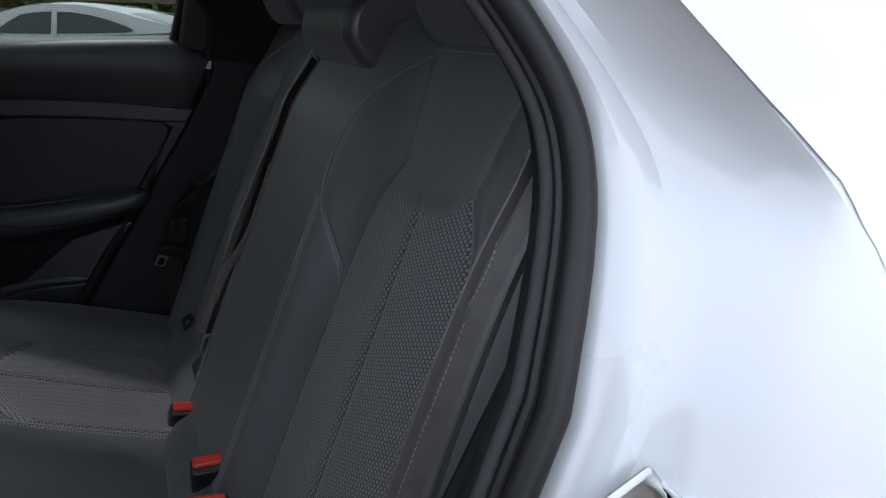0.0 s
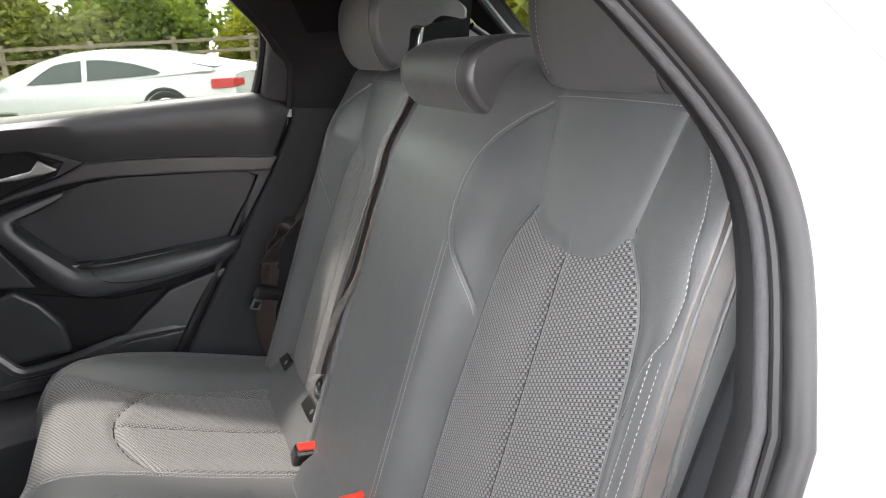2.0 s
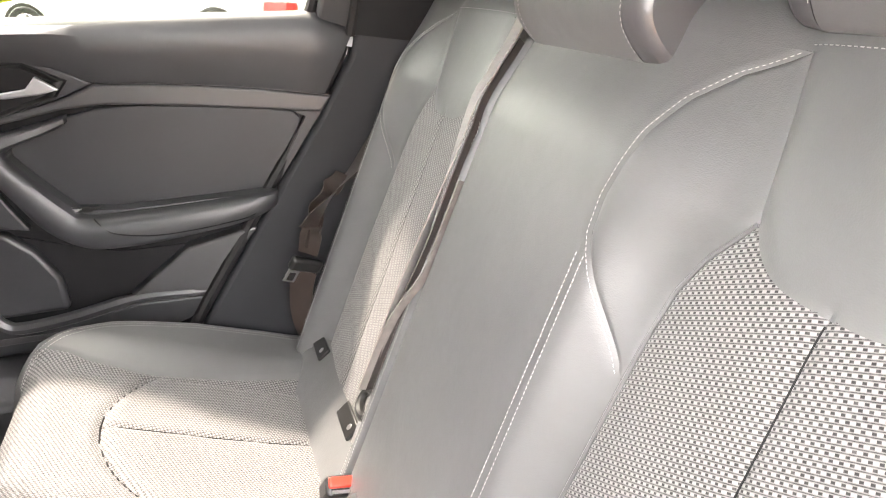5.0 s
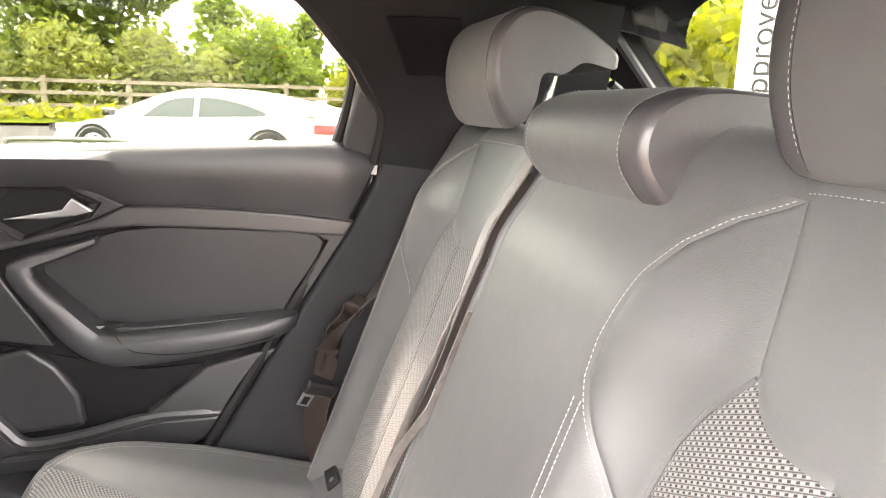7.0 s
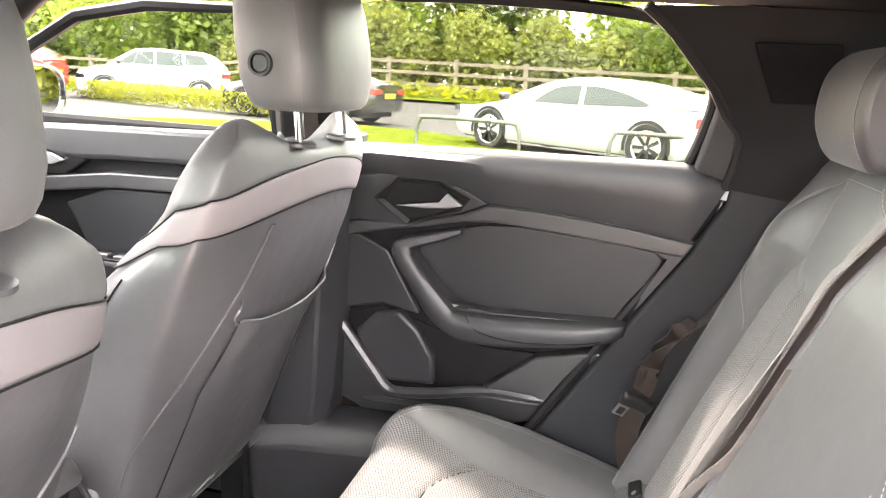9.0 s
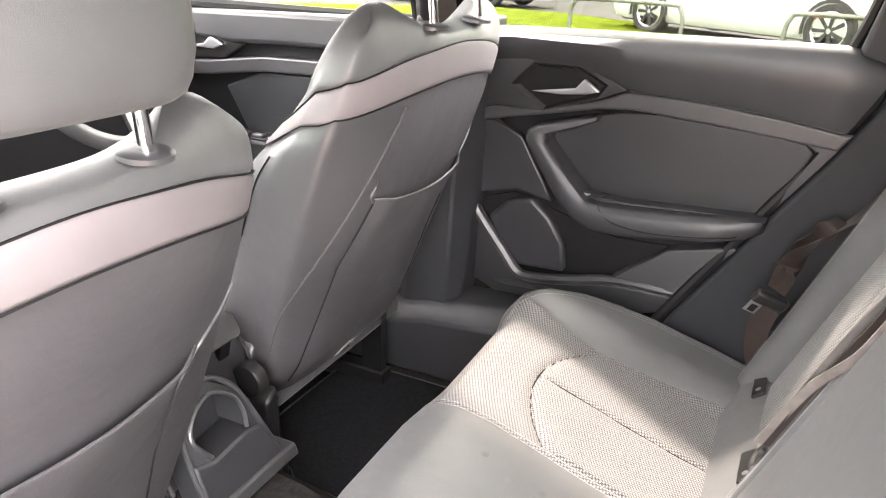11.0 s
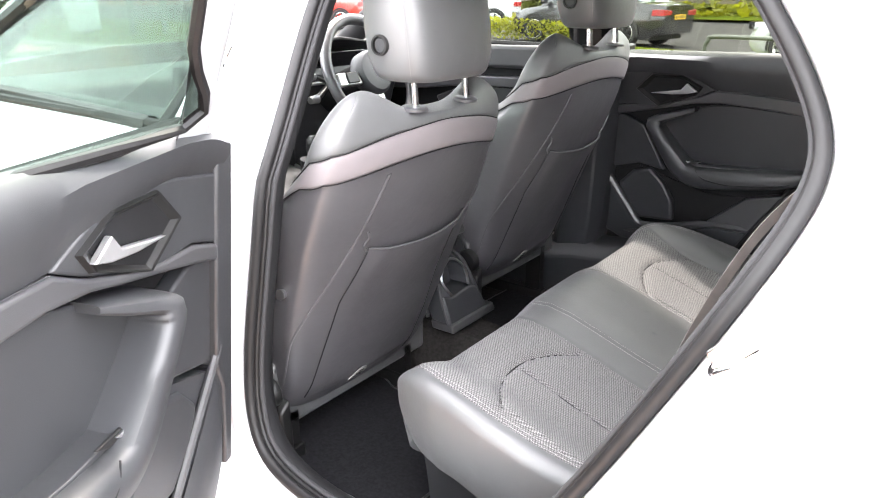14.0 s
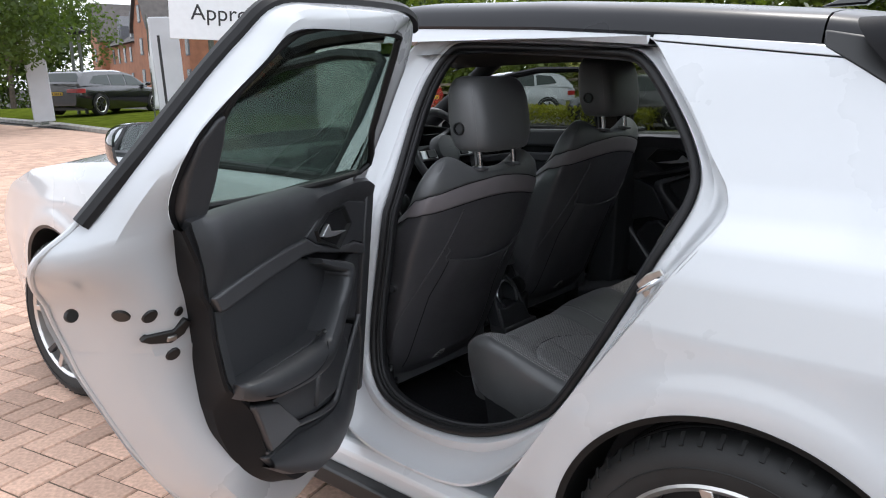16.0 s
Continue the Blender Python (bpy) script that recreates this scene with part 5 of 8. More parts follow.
    part("lower_cover", cover(foot, lo_line, list(np.linspace(0, .9, 26)) + [.93, .955, .975, .99, 1], .002), LEATHER_BACK, ob, "dark vinyl backrest cover")
    part("band", cover(lo_line, up_line, (0, .01, .03, .06, .12, .3, .5, .7, .88, .94, .97, .99, 1), .003), BAND, ob, "lighter grey leather band")
    part("shoulder_cover", cover(up_line, top, [0, .01, .025, .05, .09] + [.09 + .91 * math.sin(math.pi / 2 * t) for t in np.linspace(.06, 1, 16)], .002), LEATHER, ob, "black leather shoulder cover")

    def on_back(s, h, lift):
        """A point just proud of the rear cover."""
        r = min(1, abs(s) / (hw(h) if h <= H0 else .25))
        return section(math.acos(math.copysign(r ** (1 / .55), s)), h, .002) + NB * lift
    # piping between the rear panel and the side covers
    for side in (-1, 1):
        run = ((.132, .908), (.146, .87), (.166, .80), (.205, .70), (.232, .63), (.241, .56), (.228, .47), (.214, .40)) if side < 0 else ((.246, .800), (.230, .786), (.205, .772), (.176, .752), (.152, .715), (.140, .66))
        line = smooth_path([on_back(side * x, h, .001) for x, h in run], 6)
        part("piping", tube(line, .0024, 6), LEATHER_BACK, ob, "vinyl piping")
        part("seam", tube([p + Vector((0, -side * .0052, 0)) - NB * .0008 for p in line], .0011, 5), TRIM_DARK, ob, "dark sewn seam")
        short = smooth_path([section(-.30 if side > 0 else math.pi + .30, h, .003) for h in (.80, .76, .70, .66)], 4)
        part("flank_seam", tube(short, .0013, 5), TRIM_DARK, ob, "short dark flank seam")

    # slack map pocket with an open upper edge
    def pocket(u, v):
        h = .412 + v * (.345 + .006 * math.cos(2 * math.pi * u))
        left = float(np.interp(h, (.41, .55, .654, .713, .757), (-.182, -.177, -.172, -.150, -.138)))
        right = float(np.interp(h, (.41, .464, .526, .634, .733, .76), (.122, .130, .142, .134, .150, .172)))
        s = left + (right - left) * u
        edge = min(1, 9 * u, 9 * (1 - u)) * min(1, 8 * v)
        lift = .0015 + edge * (.0035 + .0065 * smoothstep((v - .72) / .28)) + .0022 * edge * math.sin(4 * u + 6 * v + 2 * math.sin(5 * u))
        return on_back(s, h, lift), (s, h)
    part("map_pocket", sheet(pocket, 34, 30), LEATHER_BACK, ob, "slack map pocket")
    part("pocket_hem", tube([pocket(u, 1)[0] for u in np.linspace(0, 1, 34)], .0024, 6), LEATHER_BACK, ob)
    for u in (0, 1):
        part("pocket_seam", tube([pocket(u, v)[0] + NB * .0006 for v in np.linspace(0, 1, 26)], .0013, 5), TRIM_DARK, ob, "dark sewn seam")
    fold = [(-.150, .800), (-.144, .785), (-.150, .770), (-.139, .757)]
    part("fold", tube(smooth_path([on_back(x, h, .0015) for x, h in fold], 5), [.001] + [.0028] * 14 + [.001], 6), LEATHER_BACK, ob, "small fold beside the pocket")
    for line_of, nm in ((up_line, "upper_seam"), (lo_line, "lower_seam")):
        part(nm, tube([section(a, line_of(a), .0028) for a in angles], .0012, 5, closed=True), TRIM_DARK, ob, "dark sewn seam")
    # cushion
    rings = []
    for y in np.linspace(-.26, .26, 18):
        b = .035 * smoothstep((abs(y) - .15) / .06) - .05 * smoothstep((abs(y) - .23) / .03)
        rings.append([(-1.0 + dx, cy + y, .47 + dz + b), (-1.15 + dx, cy + y, .475 + dz + b), (-1.38 + dx, cy + y, .52 + dz + b), (-1.47 + dx, cy + y, .50 + dz + b), (-1.485 + dx, cy + y, .44 + dz), (-1.44 + dx, cy + y, .34 + dz), (-1.0 + dx, cy + y, .34 + dz)])
    part("cushion", loft(rings), LEATHER, ob, bevel=.01)
    part("side_valance", loft([[(x + dx, cy + sg * .235, .27), (x + dx, cy + sg * .262, .30), (x + dx, cy + sg * .268, .42 + dz), (x + dx, cy + sg * .24, .44 + dz)] for sg in (-1,) for x in (-1.40, -1.2, -1.02, -.95)]), BLACK_PLASTIC, ob, "black seat side valance", bevel=.006)
    for sg in (-1, 1):
        part("seat_rail", bar((-1.40 + dx, cy + sg * .19 - .018, .245), (-.99 + dx, cy + sg * .19 + .018, .285)), BLACK_PLASTIC, ob, "seat rail", bevel=.004)
        part("rail_leg", bar((-1.05 + dx, cy + sg * .19 - .012, .28), (-1.0 + dx, cy + sg * .19 + .012, .37 + dz)), BLACK_PLASTIC, ob)
    # airbag label tag near the bottom of the rear face
    tag = [(-.026, .386), (-.020, .404), (-.008, .418), (.012, .414), (.018, .398), (.004, .380)]
    part("tag", prism([(s - .05, h + .035) for s, h in tag], lambda p, d: on_back(p[0], p[1], .006 + d), 0, .0012), THREAD, ob, "small white cloth tag")
    for k in range(3):
        part("tag_bar", prism([(-.066 + .003 * k, .425 + .008 * k), (-.044, .424 + .008 * k), (-.044, .427 + .008 * k), (-.066 + .003 * k, .428 + .008 * k)], lambda p, d: on_back(p[0], p[1], .0075 + d), 0, .0006), TRIM_DARK, ob)
    if cy < 0:
        part("side_peg", tube([(-.935 + dx, cy - .235, .676 + dz), (-.930 + dx, cy - .258, .678 + dz), (-.928 + dx, cy - .268, .679 + dz)], [.010, .0085, .0105], 14), SATIN, ob, "pale grey release peg")
    part("recliner_knob", disc(pose(-.98 + dx, cy - .262, .46 + dz, 90, 0, 0), .032, .02, 20), BLACK_PLASTIC, ob)
    part("belt_stalk", block(pose(-1.02 + dx, cy + (.29 if cy < 0 else -.29), .52 + dz, 0, 12, 0), (.026, .03, .10)), BLACK_PLASTIC, ob, bevel=.005)
    # head restraint
    hx, hz = -.790 + dx, 1.145 + dz

    def hring(z, k):
        w = .128 * k * float(np.interp(z, (-.09, -.05, 0, .06, .10), (.94, .985, 1.0, .985, .93)))
        t = float(np.interp(z, (-.09, -.05, 0, .06, .10), (.055, .064, .066, .062, .052))) * k
        out = []
        for j in range(28):
            a = 2 * math.pi * j / 28
            c, s = math.cos(a), math.sin(a)
            out.append(Vector((hx - .12 * z + t * math.copysign(abs(s) ** .46, s) - .010 * abs(c) ** 3, cy + .006 + w * math.copysign(abs(c) ** .40, c), hz + z)))
        return out
    head = [hring(-.093, .72), hring(-.091, .86), hring(-.085, .95), hring(-.075, .985), hring(-.05, 1), hring(0, 1), hring(.05, 1), hring(.076, .985), hring(.093, .93), hring(.103, .83), hring(.1075, .66)]
    part("head_restraint", loft(head), LEATHER, ob, "black leather head restraint")
    seam = [[(p + Vector((.0015, 0, 0))) for p in (r[12] for r in head[2:9])], [(p + Vector((.0015, 0, 0))) for p in (r[2] for r in head[2:9])]]
    tagged(part("restraint_stitching", stitches([smooth_path(seam[0], 6), smooth_path(seam[1], 6)], lambda p: Vector((.7, -.7 if p.y < cy else .7, 0)), .0042, .0026), BAND, ob, "grey stitching"), kind="stuff")
    bt = pose(hx - .012, cy + .006 - .1255, hz - .030, 90, 0, 0)
    part("release_button", disc(bt, .0175, .007, 24, inner=.0135), BLACK_PLASTIC, ob, "round release button")
    part("button_face", disc(bt @ pose(0, 0, -.002), .0125, .006, 24), TRIM, ob)
    for sg in (-1, 1):
        base = Vector((-.768 + dx, cy + .003 + sg * .078, 1.001 + dz))
        part("post", tube([base - UP * .04, base + UP * .01, base + Vector((-.004, 0, .085))], .0068, 14), CHROME, ob, "chrome head restraint post")
        part("post_collar", disc(Matrix.Translation(base + UP * .004) @ pose(0, 0, 0, 0, 4, 0), .024, .007, 26), TRIM_GREY, ob, "black post collar")
    return ob


front_seat("front_seat", -.345, 0, -.006, "black leather front seat with a grey band and map pocket")
front_seat("front_seat", .352, -.004, .060, "black leather driver seat with a grey band and raised head restraint")

# ---- car body, left side ----
def y_out(z, x=0.0):
    """Half width of the outer skin at a height (left side is negative y)."""
    w = float(np.interp(z, (.12, .25, .40, .60, .80, .90, .955, 1.0, 1.05, 1.15, 1.25, 1.34, 1.40),
                        (.76, .80, .832, .845, .838, .820, .790, .735, .692, .632, .577, .520, .47)))
    if x < -1.95:
        w += .042 * smoothstep((-1.95 - x) / .35)
    if x < -2.3:
        w *= 1 - .16 * ((-2.3 - x) / 1.1) ** 2
    if x > .25:
        w *= 1 - .10 * ((x - .25) / .45) ** 2
    return w


def shut_x(z):
    """Rear edge of the door aperture in the outer skin."""
    return float(np.interp(z, (.28, .459, .633, .779, .858, .909, .965, .994, 1.017, 1.047, 1.103, 1.183, 1.309, 1.33), (-.45, -.335, -.222, -.120, -.071, -.040, -.002, .012, .014, -.003, -.050, -.110, -.221, -.248)))


def body_side(x0, x1, z0, z1, arch=None, nu=60, nz=60, sg=-1, top=None):
    """Outer skin between two x curves, with a round wheel cut-out snapped to its circle."""
    bm = bmesh.new()
    rows, over = [], set()
    for j in range(nz + 1):
        v = j / nz
        row = []
        for i in range(nu + 1):
            u = i / nu
            zz = z0 + (z1 - z0) * v
            a, b = (f(zz) if callable(f) else f for f in (x0, x1))
            x = a + (b - a) * u
            if top is not None and zz > top(x):
                zz = top(x)
                over.add((i, j))
            row.append((x, zz))
        rows.append(row)
    vs = {}
    gone = set()
    if arch:
        ax, az, ar = arch
    for j, row in enumerate(rows):
        for i, (x, z) in enumerate(row):
            if arch:
                d = math.hypot(x - ax, z - az)
                if d < ar:
                    gone.add((i, j))
    keep_face = []
    for j in range(nz):
        for i in range(nu):
            q = [(i, j), (i + 1, j), (i + 1, j + 1), (i, j + 1)]
            if not all(k in gone for k in q) and not all(k in over for k in q):
                keep_face.append(q)
    for q in keep_face:
        for (i, j) in q:
            if (i, j) not in vs:
                x, z = rows[j][i]
                if (i, j) in gone:
                    d = max(math.hypot(x - ax, z - az), 1e-6)
                    x, z = ax + (x - ax) * ar / d, az + (z - az) * ar / d
                flare = 0.0
                if arch:
                    d = math.hypot(x - ax, z - az)
                    flare = .012 * bump_at(d - ar - .02, .05)
                vs[i, j] = bm.verts.new((x, sg * (y_out(z, x) + flare), z))
        bm.faces.new([vs[k] for k in q])
    return bm


ARCH_R = (.105, .320, .362)
ARCH_F = (-2.498, .320, .385)
wing_top = lambda x: float(np.interp(x, (-3.42, -3.30, -3.15, -3.0, -2.7, -2.4, -2.0), (.56, .66, .755, .825, .905, .948, .975)))
body = thing("car_body", "white hatchback body with a black roof and open rear door aperture", "car body", (-1.2, 0, .15))
roof_edge = lambda x: float(np.interp(x, (-1.75, -1.3, -.92, -.52, -.26, .094, .30, .60), (1.28, 1.365, 1.382, 1.360, 1.338, 1.300, 1.265, 1.20)))
seam_z = lambda x: float(np.interp(x, (-.24, -.221, .14, .206, .28, .36, .50, .66), (1.312, 1.309, 1.266, 1.227, 1.175, 1.11, 1.03, .98)))
part("rear_quarter_panel", body_side(shut_x, .66, .20, 1.33, ARCH_R, 110, 120, -1, seam_z), WHITE_PAINT, body, "white rear quarter panel")
part("rear_quarter_panel", body_side(shut_x, .66, .20, 1.33, ARCH_R, 50, 60, 1, seam_z), WHITE_PAINT, body)
part("front_wing", body_side(-3.40, -1.99, .20, .98, ARCH_F, 80, 60, -1, wing_top), WHITE_PAINT, body, "white front wing")
part("front_wing", body_side(-3.40, -1.99, .20, .98, ARCH_F, 30, 30, 1, wing_top), WHITE_PAINT, body)
for sg, ar in ((-1, ARCH_R), (-1, ARCH_F), (1, ARCH_R), (1, ARCH_F)):
    arc = [(ar[0] + ar[2] * math.cos(a), ar[1] + ar[2] * math.sin(a)) for a in np.linspace(radians(-10), radians(190), 40)]
    part("arch_lip", loft([[Vector((x, sg * (y_out(z, x) + .012), z)) for x, z in arc], [Vector((x, sg * (y_out(z, x) + .004), z)) for x, z in [(ar[0] + (p[0] - ar[0]) * .965, ar[1] + (p[1] - ar[1]) * .965) for p in arc]],
                           [Vector((ar[0] + (x - ar[0]) * .96, sg * .58, ar[1] + (z - ar[1]) * .96)) for x, z in arc]], caps=False, closed=False), BLACK_PLASTIC, body, "black wheel arch liner")

# bonnet and nose
def bonnet(u, v):
    x = -1.98 - 1.42 * u
    y = (v - .5) * 2
    ze = wing_top(x) - .006
    edge = y_out(ze, x) - .006
    z = ze + (.075 - .02 * u) * (1 - abs(y) ** 2.6)
    return Vector((x, y * edge, z)), (x, y)


part("bonnet", sheet(bonnet, 40, 40), WHITE_PAINT, body, "white bonnet")
part("nose", loft([[Vector((x, -w, .25)), Vector((x - .02, -w, .5)), Vector((x, -w * .98, zt)), Vector((x, 0, zt + .02)), Vector((x, w * .98, zt)), Vector((x - .02, w, .5)), Vector((x, w, .25))] for x, w, zt in ((-3.36, .64, .58), (-3.42, .60, .56), (-3.47, .50, .52))]), WHITE_PAINT, body, "white front bumper", bevel=.02)

# roof and rear spoiler


def roof_section(x):
    """Half section of the roof from the gutter to the middle: (half width, height)."""
    e, k = roof_edge(x), 1 - .05 * max(-1.2 - x, 0)
    return [(w * k, e + h) for w, h in ((.500, -.030), (.524, -.024), (.533, -.006), (.530, .008), (.522, .026), (.508, .040), (.48, .050), (.40, .060), (.25, .070), (0, .076))]


def roof_rows(xs):
    out = []
    for x in xs:
        half = roof_section(x)
        out.append([Vector((x, -w, z)) for w, z in half] + [Vector((x, w, z)) for w, z in half[-2::-1]])
    return out


part("roof", loft(roof_rows(np.linspace(-1.62, .088, 30)), caps=False, closed=False), BLACK_ROOF, body, "dark gloss black roof")
spoiler = part("spoiler", loft(roof_rows(np.linspace(.092, .34, 8)) + [[Vector((.365, p.y * .96, p.z - .012)) for p in roof_rows([.34])[0]]], closed=False), BLACK_ROOF, body, "gloss black roof spoiler")
for sg in (-1, 1):
    part("spoiler_fin", prism([(.092, 1.318), (.098, 1.288), (.143, 1.262), (.206, 1.224), (.28, 1.185), (.335, 1.20), (.36, 1.262), (.345, 1.285), (.22, 1.292)], lambda p, d: Vector((p[0], sg * (y_out(p[1], p[0]) + .004 - d), p[1])), 0, .03), BLACK_PLASTIC, spoiler, "black spoiler side fin", bevel=.004)
part("roof_side_strip", loft([[Vector((x, -y_out(seam_z(x), x) - .003 + .02, seam_z(x) + .001)), Vector((x, -y_out(seam_z(x) + .004, x) - .003, seam_z(x) + .003)), Vector((x, -y_out(seam_z(x) + .02, x) - .003, max(roof_edge(x) - .008, seam_z(x) + .004))), Vector((x, -y_out(seam_z(x) + .03, x) + .02, max(roof_edge(x) - .006, seam_z(x) + .006)))] for x in np.linspace(-.232, .14, 14)]), WHITE_PAINT, body, "white strip under the roof edge", bevel=.002)
part("roof_aerial", loft([[Vector((x, .0 + .02 * k, z)) for x, z in ((-.05, 1.40), (.05, 1.40), (.08, 1.43), (.02, 1.425))] for k in (-1, 1)]), BLACK_PAINT, body, "black fin aerial", bevel=.005)

# door aperture: seal line, jamb
SEAL = [(-.865, 1.225), (-.838, 1.290), (-.800, 1.325), (-.745, 1.330), (-.338, 1.303), (-.275, 1.290), (-.225, 1.254), (-.133, 1.147), (-.084, 1.066), (-.081, 1.014), (-.105, .930), (-.284, .580), (-.342, .508), (-.460, .430), (-.60, .393), (-.72, .393), (-.830, .418), (-.884, .485), (-.897, .62), (-.880, .80), (-.872, .98), (-.875, 1.13)]
JAMB = [(-.925, 1.28), (-.885, 1.345), (-.82, 1.356), (-.76, 1.354), (-.36, 1.338), (-.256, 1.324), (-.208, 1.294), (-.108, 1.181), (-.034, 1.085), (.014, 1.012), (-.025, .930), (-.236, .612), (-.335, .459), (-.475, .335), (-.60, .300), (-.74, .300), (-.88, .33), (-.955, .45), (-.985, .62), (-.965, .85), (-.95, .98), (-.945, 1.14)]


def seal_y(z):
    return -.69 + (.48 if z > .9 else .12) * (z - .9)


def ring3(pts, n=5):
    return [(p.x, p.z) for p in smooth_path([(x, 0, z) for x, z in pts], n, closed=True)]


def eased(ring, times):
    """Closed outline with its corners softened."""
    for _ in range(times):
        n = len(ring)
        ring = [tuple((ring[i - 1][j] + 2 * ring[i][j] + ring[(i + 1) % n][j]) / 4 for j in (0, 1)) for i in range(n)]
    return ring


SR, JR = eased(ring3(SEAL), 8), eased(ring3(JAMB), 5)


def jamb_mix(k, dy, bowl=0.0):
    out = []
    for (xa, za), (xb, zb) in zip(SR, JR):
        x, z = xa + (xb - xa) * k, za + (zb - za) * k
        ya, yb = seal_y(za), -y_out(zb, xb)
        out.append(Vector((x, ya + (yb - ya) * k + dy, z)))
    return out


def seal_in(off, dy):
    """The seal line moved inwards in its own plane by off metres."""
    n = len(SR)
    out = []
    for i, (x, z) in enumerate(SR):
        xa, za = SR[i - 1]
        xb, zb = SR[(i + 1) % n]
        t = Vector((xb - xa, 0, zb - za)).normalized()
        inward = Vector((t.z, 0, -t.x))
        if inward.dot(Vector((-.5 - x, 0, .85 - z))) < 0:
            inward = -inward
        q = Vector((x, 0, z)) + inward * off
        out.append(Vector((q.x, seal_y(q.z) + dy, q.z)))
    return out


prof = [(.0, .012), (.04, .002), (.14, .0), (.26, .008), (.40, .024), (.56, .030), (.72, .026), (.86, .022), (.95, .008), (1.0, .003), (1.06, .006), (1.16, .03)]
rings = [seal_in(.006, .016)] + [jamb_mix(k, d) for k, d in prof]
part("door_jamb", loft([r + r[:1] for r in rings], caps=False, closed=False), WHITE_PAINT, body, "white pressed door jamb")
part("door_seal", tube(seal_in(.0085, .001), .0092, 12, closed=True), RUBBER, body, "thick black rubber door seal")
part("seal_lip", tube(seal_in(.0160, .010), .0042, 8, closed=True), RUBBER, body, "inner rubber lip")
part("seal_trim", tube(seal_in(.0205, .017), .0045, 10, closed=True), FELT_SEAL, body, "flocked inner edge trim")
part("seal_web", loft([r + r[:1] for r in (seal_in(.011, .014), seal_in(.020, .022), seal_in(.021, .030), seal_in(.014, .045), seal_in(.000, .060))], caps=False, closed=False), TRIM_DARK, body)
# the two panels forward of and above the jamb
part("b_pillar_skin", loft([[Vector((-1.0, -y_out(z) - .0 + .004, z)), Vector((-.975, -y_out(z) + .001, z)), Vector((x, -y_out(z) + .001, z))] for x, z in ((-.90, .33), (-.955, .45), (-.985, .62), (-.965, .85), (-.95, .98), (-.945, 1.14), (-.93, 1.30))], caps=False, closed=False), WHITE_PAINT, body, "white door pillar")
part("cant_rail", loft([[Vector((x, -.520, roof_edge(x) - .006)), Vector((x, -.531, roof_edge(x) - .014)), Vector((x, -.540, roof_edge(x) - .032)), Vector((x, -.548, 1.335 - .02 * (x + .9) * (x > -.9)))] for x in np.linspace(-1.0, -.24, 12)], caps=False, closed=False), WHITE_PAINT, body, "white rail above the door")
part("sill", loft([[Vector((x, -.60, .30)), Vector((x, -.800, .300)), Vector((x, -.822, .27)), Vector((x, -.815, .22)), Vector((x, -.78, .20)), Vector((x, -.60, .20))] for x in np.linspace(-2.18, -.28, 16)]), WHITE_PAINT, body, "white sill", bevel=.008)
part("sill_blade", loft([[Vector((x, -.79, .225)), Vector((x, -.845, .215)), Vector((x, -.845, .165)), Vector((x, -.76, .15))] for x in np.linspace(-2.18, -.25, 10)]), BLACK_PLASTIC, body, "black sill blade", bevel=.006)
part("underbody", bar((-3.2, -.62, .16), (.55, .62, .21)), BLACK_PLASTIC, body)
part("rear_bumper", loft([[Vector((x, -w, .28)), Vector((x, -w - .01, .45)), Vector((x, -w, .62)), Vector((x, w, .62)), Vector((x, w + .01, .45)), Vector((x, w, .28))] for x, w in ((.46, .80), (.60, .77), (.70, .68), (.74, .5))]), WHITE_PAINT, body, "white rear bumper", bevel=.02)
for sg in (-1, 1):
    part("windscreen_pillar", tube([(-1.42, sg * .55, 1.325), (-1.62, sg * .585, 1.20), (-1.98, sg * .66, .985)], [.034, .036, .04], 10), TRIM_DARK if sg > 0 else BLACK_PAINT, body, "black windscreen pillar")
part("windscreen", loft([[Vector((-1.42, y, 1.335 + .03 * (1 - (y / .6) ** 2))), Vector((-2.0 - .12 * (1 - (y / .66) ** 2), y * 1.16, .97))] for y in np.linspace(-.54, .54, 12)], caps=False, closed=False), GLASS, body, "clear windscreen").visible_shadow = False

# striker on the jamb
striker = thing("door_striker", "bare steel door striker with a star bolt on the jamb", "door striker", (-.10, -.735, .85))
SM = pose(-.112, -.728, .853, 90, 0, 0) @ pose(0, 0, 0, 0, 0, -52)
part("plate", prism([(-.020, -.030), (.020, -.030), (.026, .0), (.020, .030), (-.020, .030), (-.026, 0)], lambda p, d: SM @ Vector((p[0], p[1], d)), 0, .005), STEEL, striker, bevel=.004)
part("loop", tube(smooth_path([SM @ Vector(p) for p in ((-.004, -.026, 0), (-.004, -.024, .022), (-.004, -.014, .034), (-.004, .014, .034), (-.004, .024, .022), (-.004, .026, 0))], 5), .0052, 10), CHROME, striker, "bright steel loop")
for k in (-1, 1):
    part("bolt", disc(SM @ pose(.008, .018 * k, .005), .0085, .005, 6), STEEL, striker, "star bolt")


